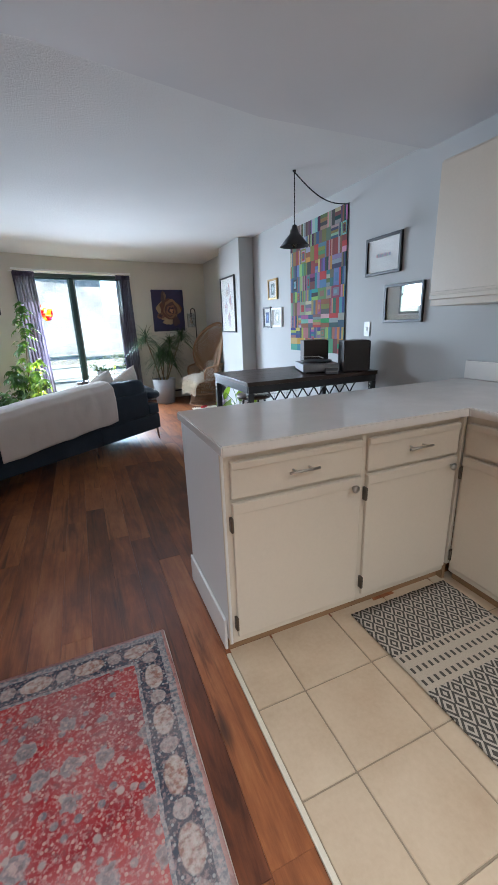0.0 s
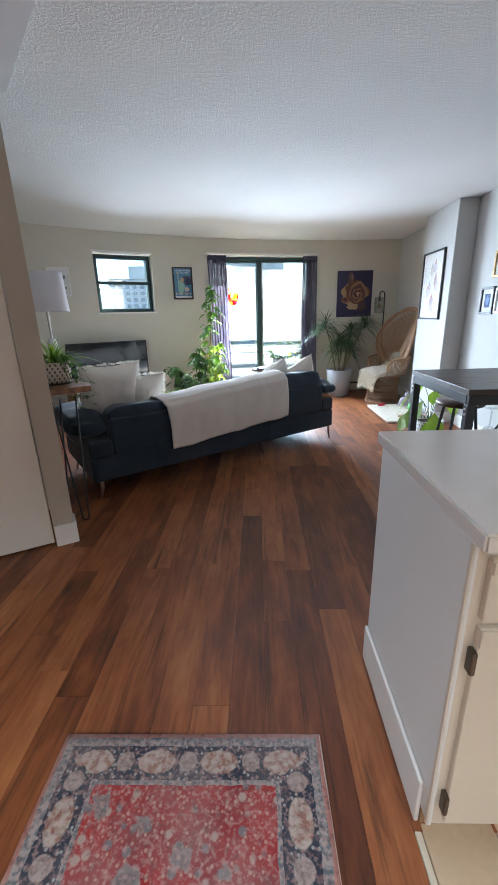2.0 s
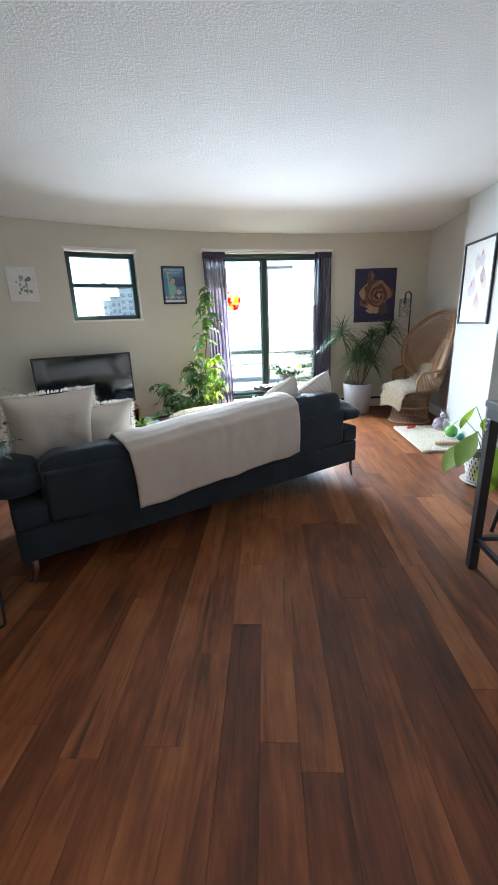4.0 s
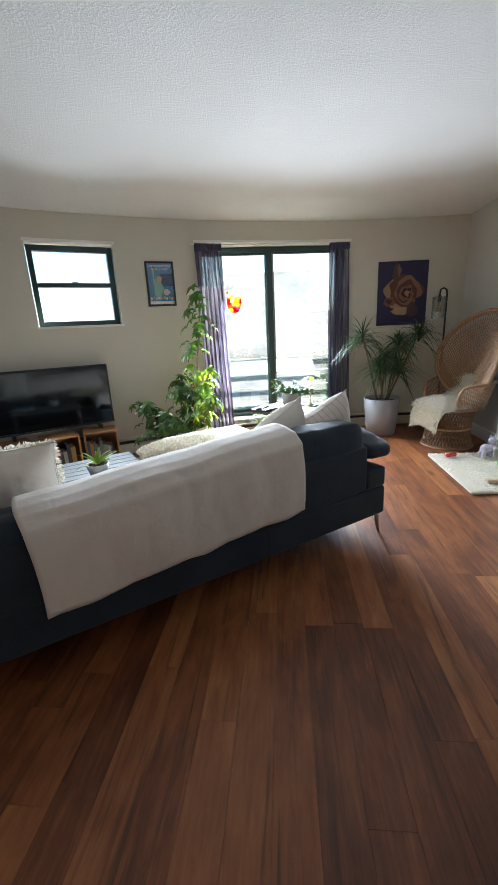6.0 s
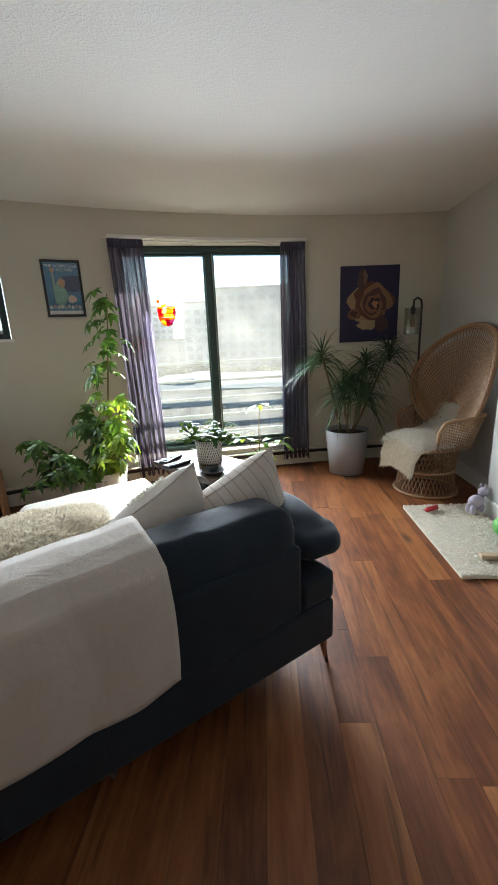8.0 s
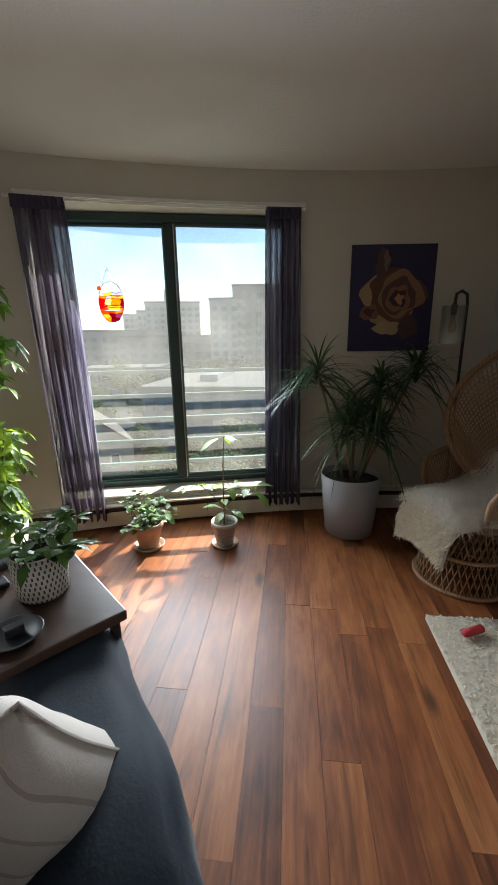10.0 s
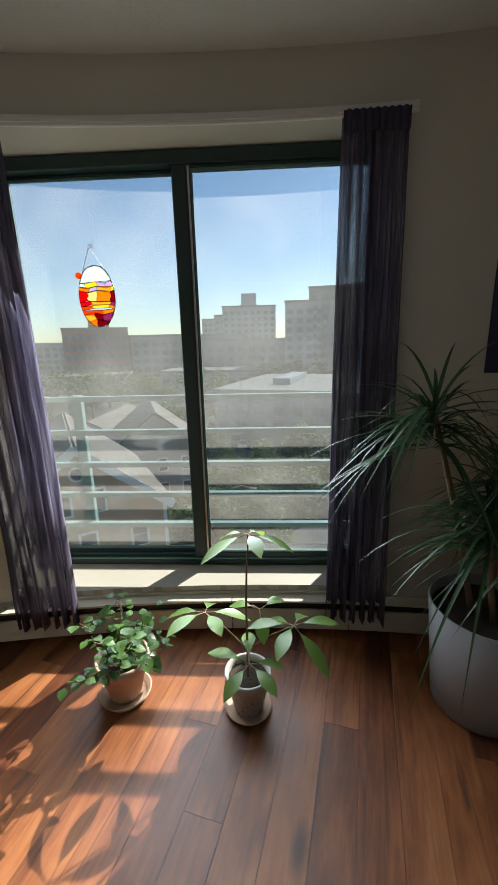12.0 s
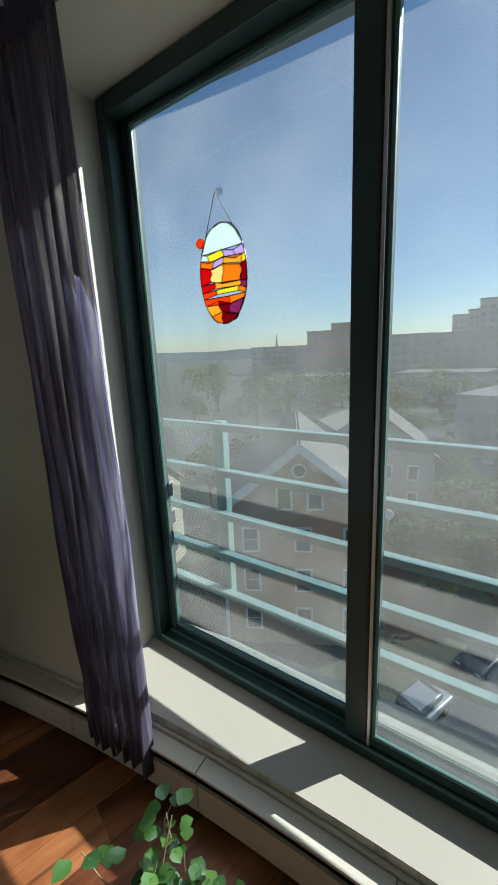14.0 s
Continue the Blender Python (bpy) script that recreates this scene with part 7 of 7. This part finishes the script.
def gable_house():
    m = Matrix.Translation((-22.1, 26.8, GZ)) @ Matrix.Rotation(radians(50), 4, "Z")
    h = empty("gable_house", m, "tan clapboard gabled town house with white window trim", "house")
    w, d, e, r = 5.3, 6.5, 10.3, 14.6
    bm = bmesh.new()
    for y in (-d, d):
        bm.faces.new([bm.verts.new(p) for p in ((-w, y, 0), (w, y, 0), (w, y, e), (0, y, r), (-w, y, e))])
    for x in (-w, w):
        bm.faces.new([bm.verts.new(p) for p in ((x, -d, 0), (x, d, 0), (x, d, e), (x, -d, e))])
    bmesh.ops.remove_doubles(bm, verts=bm.verts, dist=1e-4)
    part("wall", bm, M_SIDING, h)
    for s in (-1, 1):
        a = math.atan2(r - e, w)
        L = math.hypot(r - e, w) + 0.6
        part("roof_slope", box(0, L, -d - 0.5, d + 0.5, 0, 0.18), M_SHINGLE, h, m=pose(0, 0, r + 0.05) @ (Matrix.Rotation(a, 4, "Y") if s > 0 else Matrix.Rotation(math.pi - a, 4, "Y") @ Matrix.Translation((0, 0, -0.18))))
        rk = part("rake_board", box(0, L, -d - 0.56, -d - 0.50, -0.35, 0.2), M_HWHITE, h, m=pose(0, 0, r + 0.05) @ (Matrix.Rotation(a, 4, "Y") if s > 0 else Matrix.Diagonal((-1, 1, 1, 1)) @ Matrix.Rotation(a, 4, "Y")))
    for z in (1.2, 4.2, 7.2):
        for x in (-3.3, 0.2, 3.4):
            wd = part("window", box(x - 0.6, x + 0.6, -d - 0.06, -d - 0.01, z, z + 1.8), M_HWHITE, h)
            part("pane", box(x - 0.45, x + 0.45, -d - 0.085, -d - 0.061, z + 0.15, z + 0.87), M_WINDARK, wd)
            part("pane", box(x - 0.45, x + 0.45, -d - 0.085, -d - 0.061, z + 0.93, z + 1.65), M_WINDARK, wd)
        for y in (-4, 0, 4):
            wd = part("window", box(w + 0.01, w + 0.06, y - 0.6, y + 0.6, z, z + 1.8), M_HWHITE, h)
            part("pane", box(w + 0.061, w + 0.085, y - 0.45, y + 0.45, z + 0.15, z + 1.65), M_WINDARK, wd)
    for x in (-1.0, 1.0):
        wd = part("window", box(x - 0.55, x + 0.55, -d - 0.06, -d - 0.01, 10.2, 11.9), M_HWHITE, h)
        part("pane", box(x - 0.4, x + 0.4, -d - 0.085, -d - 0.061, 10.35, 11.75), M_WINDARK, wd)
    wd = part("arched_window", lathe([(0.001, 0), (0.5, 0), (0.5, 0.06), (0.001, 0.06)], 20, True, Matrix.Translation((0, -d - 0.01, 12.9)) @ Matrix.Rotation(radians(90), 4, "X")), M_HWHITE, h)
    part("pane", lathe([(0.001, 0), (0.36, 0), (0.36, 0.03), (0.001, 0.03)], 20, True, Matrix.Translation((0, -d - 0.071, 12.9)) @ Matrix.Rotation(radians(90), 4, "X")), M_WINDARK, wd)
    for x in (-w + 0.1, w - 0.1):
        part("corner_board", box(x - 0.12, x + 0.12, -d - 0.05, -d, 0, e), M_HWHITE, h)


gable_house()


def low_house(m, w, d, e, r, wall, label):
    h = empty("town_house", m, label, "house", "houses below")
    bm = bmesh.new()
    for y in (-d, d):
        bm.faces.new([bm.verts.new(p) for p in ((-w, y, 0), (w, y, 0), (w, y, e), (0, y, r), (-w, y, e))])
    for x in (-w, w):
        bm.faces.new([bm.verts.new(p) for p in ((x, -d, 0), (x, d, 0), (x, d, e), (x, -d, e))])
    part("wall", bm, wall, h)
    a = math.atan2(r - e, w)
    L = math.hypot(r - e, w) + 0.5
    for s in (0, 1):
        part("roof_slope", box(0, L, -d - 0.4, d + 0.4, 0.0, 0.16), M_SHINGLE, h, m=pose(0, 0, r + 0.03, 0, 0, 180 * s) @ Matrix.Rotation(a, 4, "Y"))
    for z in (1.2, 4.2, 7.0):
        if z + 1.5 > e:
            continue
        for x in (-w * 0.55, w * 0.1, w * 0.6):
            wd = part("window", box(x - 0.55, x + 0.55, -d - 0.06, -d - 0.01, z, z + 1.6), M_HWHITE, h)
            part("pane", box(x - 0.4, x + 0.4, -d - 0.08, -d - 0.061, z + 0.15, z + 1.45), M_WINDARK, wd)


low_house(Matrix.Translation((-27.5, 44, GZ)) @ Matrix.Rotation(radians(40), 4, "Z"), 5, 6, 9.5, 13.5, paint((0.40, 0.37, 0.32)), "cream gabled town house behind the first")
low_house(Matrix.Translation((-36, 14, GZ)) @ Matrix.Rotation(radians(128), 4, "Z"), 5, 6, 8.5, 12.0, paint((0.45, 0.40, 0.30)), "pale gabled town house down the street")
low_house(Matrix.Translation((-44, 55, GZ)) @ Matrix.Rotation(radians(20), 4, "Z"), 6, 8, 7, 10.0, paint((0.40, 0.39, 0.37)), "grey town house among trees")


def tower(x, y, rot, w, d, h, mat, label, nx=8, nz=8, cap=None, base=0.0):
    m = Matrix.Translation((x, y, GZ + base)) @ Matrix.Rotation(radians(rot), 4, "Z")
    t = empty("office_building", m, label, "building", "buildings on the skyline")
    part("wall", box(-w / 2, w / 2, -d / 2, d / 2, 0, h), mat, t)
    part("roof_parapet", box(-w / 2 - 0.3, w / 2 + 0.3, -d / 2 - 0.3, d / 2 + 0.3, h, h + 0.8), M_ROOFG, t)
    bm = bmesh.new()
    for j in range(nz):
        z = 3 + (h - 4) * j / nz
        for i in range(nx):
            a = -w / 2 + w * (i + 0.22) / nx
            block(bm, a, a + w / nx * 0.56, -d / 2 - 0.25, -d / 2 - 0.05, z, z + (h - 4) / nz * 0.55)
    if nz:
        tagged(part("window_grid", bm, M_WINHAZE, t), kind="stuff")
    else:
        bm.free()
    if cap:
        part("roof_house", box(-cap[0] / 2 + cap[2], cap[0] / 2 + cap[2], -d / 4, d / 4, h + 0.8, h + cap[1]), mat, t)


BRICK = plain("red_brick_far", (0.30, 0.15, 0.12), 0.9, 0, 0.5, 0.15)
BRICKD = plain("brown_brick_far", (0.24, 0.18, 0.155), 0.9, 0, 0.5, 0.15)
CONC = plain("grey_concrete_far", (0.40, 0.40, 0.40), 0.9, 0, 0.5, 0.12)
CONCD = plain("dark_concrete_far", (0.26, 0.265, 0.27), 0.9, 0, 0.5, 0.12)
tower(-171, 187, 43, 34, 26, 30, BRICK, "red brick block on the skyline", 9, 5, (11, 5, 2))
tower(-150, 215, 30, 40, 24, 26, BRICKD, "low brown brick block on the skyline", 9, 4)
tower(-120, 205, 30, 60, 30, 25, CONCD, "long dark block on the skyline", 12, 5)
tower(-96, 237, 23, 31, 24, 41, CONC, "tall grey apartment block on the skyline", 8, 11, (9, 8, 0))
tower(-112, 240, 25, 16, 20, 37, CONC, "grey apartment block beside the tall one", 5, 9)
tower(-78, 205, 20, 62, 28, 22, CONCD, "dark low block on the skyline", 12, 4)
tower(-46, 182, 15, 16, 30, 36, CONC, "stepped grey office block", 4, 9)
tower(-27, 188, 10, 34, 34, 41, CONCD, "wide dark stepped office block", 8, 10)
tower(-145, 280, 32, 14, 14, 38, CONC, "narrow pale tower far off", 4, 9)
tower(10, 210, 0, 60, 30, 26, CONC, "long pale block far off", 10, 5)
tower(-300, 250, 50, 60, 30, 24, CONCD, "long grey block far off", 10, 4)
tower(-21, 100, 4, 36, 40, 10.5, CONCD, "large flat roofed hall below", 9, 2, (4, 2.2, -6))
tower(-120, 130, 40, 30, 18, 9, CONC, "low pale flat roofed shed", 8, 2)
tower(-75, 150, 20, 40, 20, 10, CONC, "low grey shed far below", 8, 2)
t = empty("church_spire", pose(-440, 350, GZ), "thin dark church spire on the horizon", "spire")
part("spire", lathe([(2.2, 0), (2.2, 26), (0.05, 44)], 8), CONCD, t)
part("tower", box(-4, 4, -4, 4, 0, 24), CONCD, t)


def far_hills():
    bm = bmesh.new()
    n = 120
    lo, hi = [], []
    for i in range(n + 1):
        a = radians(-95 + 130 * i / n)
        r = 1400
        z = 12 + 10 * noise.noise(Vector((i * 0.09, 0, 0))) + 3 * noise.noise(Vector((i * 0.9, 2, 0)))
        lo.append(bm.verts.new((r * math.sin(a), r * math.cos(a), GZ)))
        hi.append(bm.verts.new((r * 1.02 * math.sin(a), r * 1.02 * math.cos(a), z)))
    for i in range(n):
        bm.faces.new((lo[i], lo[i + 1], hi[i + 1], hi[i]))
    # the ridge's haze is mixed into its grey-green base colour
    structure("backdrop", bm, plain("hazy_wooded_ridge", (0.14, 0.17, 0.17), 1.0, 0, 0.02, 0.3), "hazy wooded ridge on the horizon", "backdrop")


far_hills()
M_TREE = leaf_mat("tree_leaf", (0.050, 0.085, 0.012), (0.15, 0.20, 0.030), 0.7, 0.3)
M_TREEY = leaf_mat("yellow_tree_leaf", (0.09, 0.12, 0.02), (0.20, 0.22, 0.05), 0.7, 0.3)


def tree_kind(mat, seed, label, count=2600):
    rnd = random.Random(seed)
    t = empty("street_tree", pose(0, 0, -60), label, "tree", "street trees")
    bm = bmesh.new()
    tube(bm, [(0, 0, 0), (0.05, 0.02, 1.6), (0.0, 0.0, 3.2)], 0.24, 8, 0.14)
    hubs = []
    for i in range(9):
        d = rnd_dir(rnd, 0.2, 1.3)
        e = Vector((0, 0, 2.4)) + d * rnd.uniform(2.2, 3.6)
        tube(bm, [(0, 0, 2.3), Vector((0, 0, 2.4)).lerp(e, 0.5) + Vector((0, 0, 0.3)), e], 0.10, 6, 0.03)
        hubs.append((e, rnd.uniform(0.9, 1.7)))
    part("trunk", bm, M_STEM, t)
    vs, fs = [], []
    for _ in range(count):
        e, r = rnd.choice(hubs)
        p = e + rnd_dir(rnd, -1.4, 1.5) * r * rnd.uniform(0.45, 1.0)
        leaf_into(vs, fs, p, rnd_dir(rnd, -1, 1), Vector((0.3, 0.2, 1)), rnd.uniform(0.3, 0.55), rnd.uniform(0.22, 0.36), 0.2, 2, 1.2, 0.2)
    tagged(part("crown", mesh_of(vs, fs), mat, t), kind="stuff")
    return t


TA, TB = tree_kind(M_TREE, 3, "dark green broad street tree seen from above"), tree_kind(M_TREEY, 6, "yellowish green street tree seen from above")
rnd = random.Random(77)
spots = [(-17, 44), (-14, 47), (-20, 48), (-11.5, 43), (-15, 52), (-23, 54), (-10, 54), (-18, 58), (-12, 60), (-26, 60), (-34, 33), (-40, 40), (-44, 30), (-36, 48), (-52, 44), (-60, 60), (-70, 96), (-76, 104), (-66, 106), (-85, 92), (-95, 110), (-52, 80), (-44, 92), (-20, 128), (-8, 140), (-32, 140), (4, 132), (-110, 150), (-130, 165), (-150, 150), (-100, 170), (-60, 160), (-45, 165), (-30, 160), (-160, 120), (-120, 90), (-140, 105), (-90, 70), (-110, 60), (6, 50), (8, 60), (2, 75)]
for i, (x, y) in enumerate(spots):
    k = rnd.uniform(0.8, 1.35) * (1.0 if y < 70 else 1.5)
    src = TB if (x, y) in ((-70, 96), (-76, 104), (-66, 106), (-36, 48)) or rnd.random() < 0.2 else TA
    c = copy_thing(src, pose(x, y, GZ, 0, 0, rnd.uniform(0, 360)))
    c.scale = (k, k, k * rnd.uniform(0.8, 1.0))
FAR = tree_kind(M_TREE, 12, "dark green tree far off in the town", 520)
FAR.matrix_basis = pose(-210, 300, GZ) @ Matrix.Scale(1.8, 4)
rnd = random.Random(91)
for i in range(90):
    a, r = radians(rnd.uniform(-66, 2)), rnd.uniform(120, 520)
    k = rnd.uniform(1.3, 2.4)
    c = copy_thing(FAR, pose(r * math.sin(a), r * math.cos(a), GZ, 0, 0, rnd.uniform(0, 360)))
    c.scale = (k * 1.4, k * 1.4, k)
for x, y in ((-15.5, 38), (-12.0, 38.5), (-13.5, 41.5), (-9.5, 46), (-6, 57), (-10, 49), (-16, 35.5), (-19.5, 40)):
    k = rnd.uniform(0.95, 1.3)
    c = copy_thing(TA, pose(x, y, GZ, 0, 0, rnd.uniform(0, 360)))
    c.scale = (k, k, k * 0.9)
for src, x, y in ((TA, -30, 64), (TB, -8, 118)):
    src.matrix_basis = pose(x, y, GZ)
t = empty("utility_pole", pose(-13.4, 36.1, GZ), "wooden utility pole with a street light arm", "pole")
part("pole", lathe([(0.16, 0), (0.11, 10.2)], 10), M_STEM, t)
part("crossarm", box(-1.1, 1.1, -0.06, 0.06, 9.3, 9.45), M_STEM, t)
bm = bmesh.new()
tube(bm, [(0, 0, 7.6), (1.2, -0.2, 8.1), (2.2, -0.4, 8.1)], 0.05, 6)
part("lamp_arm", bm, M_STEEL, t)
part("lamp_head", box(2.1, 2.7, -0.55, -0.25, 8.0, 8.15, 0.04), M_STEEL, t)


def car_kind(col, label):
    t = empty("parked_car", pose(0, 0, -60), label, "car", "parked cars")
    part("body", box(-0.88, 0.88, -2.15, 2.15, 0.30, 0.85, 0.12, 3), plain("car_paint_" + label.split()[1], col, 0.25, 0.2, 2, 0.05, 0), t, smooth=True)
    part("cabin", box(-0.75, 0.75, -1.1, 1.3, 0.852, 1.42, 0.16, 3), M_WINDARK, t, smooth=True)
    part("roof", box(-0.62, 0.62, -0.75, 0.95, 1.421, 1.46, 0.01), plain("car_roof_" + label.split()[1], col, 0.25, 0.2, 2, 0.05, 0), t)
    for x in (-0.8, 0.8):
        for y in (-1.35, 1.35):
            wl = part("wheel", lathe([(0.32, -0.1), (0.32, 0.1)], 18, True, Matrix.Translation((x, y, 0.32)) @ Matrix.Rotation(radians(90), 4, "Y")), M_BLACK, t)
            part("rim", lathe([(0.19, -0.105), (0.19, 0.105)], 14, True, Matrix.Translation((x, y, 0.32)) @ Matrix.Rotation(radians(90), 4, "Y")), M_STEEL, wl)
    for x in (-0.62, 0.62):
        part("headlight", box(x - 0.16, x + 0.16, -2.17, -2.14, 0.6, 0.74, 0.01), M_HWHITE, t)
    return t


cars = [car_kind((0.60, 0.62, 0.64), "parked white car on the street"), car_kind((0.05, 0.055, 0.065), "parked black car on the street"), car_kind((0.28, 0.29, 0.30), "parked grey car on the street")]
for i, (x, y, a) in enumerate(((-9.7, 39, 10), (-8.8, 31, 0), (-2.6, 34, 180), (-30, 76, 20), (-33, 79, 20), (-36, 82, 20), (-39, 85, 20), (-26, 73, 20), (-48, 74, 110), (-52, 78, 110), (-2.8, 48, 180), (-9, 24, 0))):
    c = copy_thing(cars[i % 3], pose(x, y, GZ + 0.03, 0, 0, a))
for c, x, y in zip(cars, (-42, -45, -56), (88, 91, 80)):
    c.matrix_basis = pose(x, y, GZ + 0.03, 0, 0, 20)


# the whole town lies turned a little against the room
TOWN = Matrix.Translation((1.0, 6.9, 0)) @ Matrix.Rotation(radians(-6.5), 4, "Z") @ Matrix.Translation((-1.15, -6.85, 0))
for ob in list(bpy.data.objects):
    if ob not in INDOORS and ob.parent is None:
        ob.matrix_basis = TOWN @ ob.matrix_basis


# ---- floor planks and tiles ----
def planks():
    rnd = random.Random(11)
    W = 0.127
    shared = {}
    rest = bmesh.new()
    count = 0
    for i in range(-26, 22):
        x0 = 0.42 + i * W
        if x0 > XR + 0.1 or x0 < XL:
            continue
        y = -1.6 + rnd.uniform(-0.8, 0)
        while y < 8.35:
            L = rnd.choice((0.45, 0.75, 1.05, 1.2, 1.5, 1.8, 2.1))
            y0, y1 = max(y, -1.6), min(y + L, 8.4)
            if x0 + W > 0.82 and y0 < 1.60:
                if x0 > 0.80:
                    y0 = max(y0, 1.60)
            y += L
            xm = min(x0 + W, 2.6)
            y1 = min(y1, CY + math.sqrt((RAD + 0.05) ** 2 - (xm - CX) ** 2))
            if y1 - y0 < 0.02:
                continue
            dz = rnd.uniform(-0.0006, 0.0006)
            w = min(W, 0.805 - x0) if (x0 < 0.805 < x0 + W and y0 < 1.6) else W
            near = -0.95 < x0 < 2.2 and 0.9 < y1 and y0 < 7.3 and count < 300
            ln = round(y1 - y0, 3)
            if near and w == W:
                if ln not in shared:
                    bm = box(0.0005, W - 0.0005, 0.0004, ln - 0.0004, -0.011, 0.0)
                    me = bpy.data.meshes.new("plank")
                    bm.to_mesh(me)
                    bm.free()
                    me.materials.append(M_FLOOR)
                    shared[ln] = me
                ob = new("plank", shared[ln])
                ob.parent = FLOOR
                ob.location = (x0, y0, dz)
                count += 1
            else:
                block(rest, x0 + 0.0005, x0 + w - 0.0005, y0 + 0.0007, y1 - 0.0007, -0.011, dz)
    n = M_FLOOR.copy()
    for nd in list(n.node_tree.nodes):
        if nd.bl_idname == "ShaderNodeObjectInfo":
            g = n.node_tree.nodes.new("ShaderNodeNewGeometry")
            for l in list(n.node_tree.links):
                if l.from_node == nd:
                    n.node_tree.links.new(g.outputs["Random Per Island"], l.to_socket)
    tagged(part("far_planks", rest, n, FLOOR), kind="stuff")


planks()
TF = empty("tile_floor", pose(0, 0, 0), "square beige ceramic kitchen floor tiles", "floor", kind="structure")
part("grout_bed", box(0.82, 2.74, -1.59, 1.63, -0.0115, -0.004), M_GROUT, TF)
part("edge_strip", box(0.802, 0.819, -1.59, 1.60, -0.011, 0.003, 0.002), plain("pale_edge_strip", (0.62, 0.56, 0.45), 0.5), TF)
xs = [0.82, 1.012, 1.317, 1.622, 1.927, 2.232]
tile_mesh = {}
for i in range(5):
    for j in range(-10, 2):
        y0 = 1.018 + j * 0.302
        y1 = min(y0 + 0.302, 1.63)
        if y0 < -1.5:
            continue
        key = (round(xs[i + 1] - xs[i], 3), round(y1 - y0, 3))
        if key not in tile_mesh:
            bm = box(0.003, key[0] - 0.003, 0.003, key[1] - 0.003, -0.010, 0.0, 0.0015, 1)
            me = bpy.data.meshes.new("tile")
            bm.to_mesh(me)
            bm.free()
            me.materials.append(M_TILE)
            tile_mesh[key] = me
        ob = new("tile", tile_mesh[key])
        ob.parent = TF
        ob.location = (xs[i], y0, random.uniform(-0.0004, 0.0004))
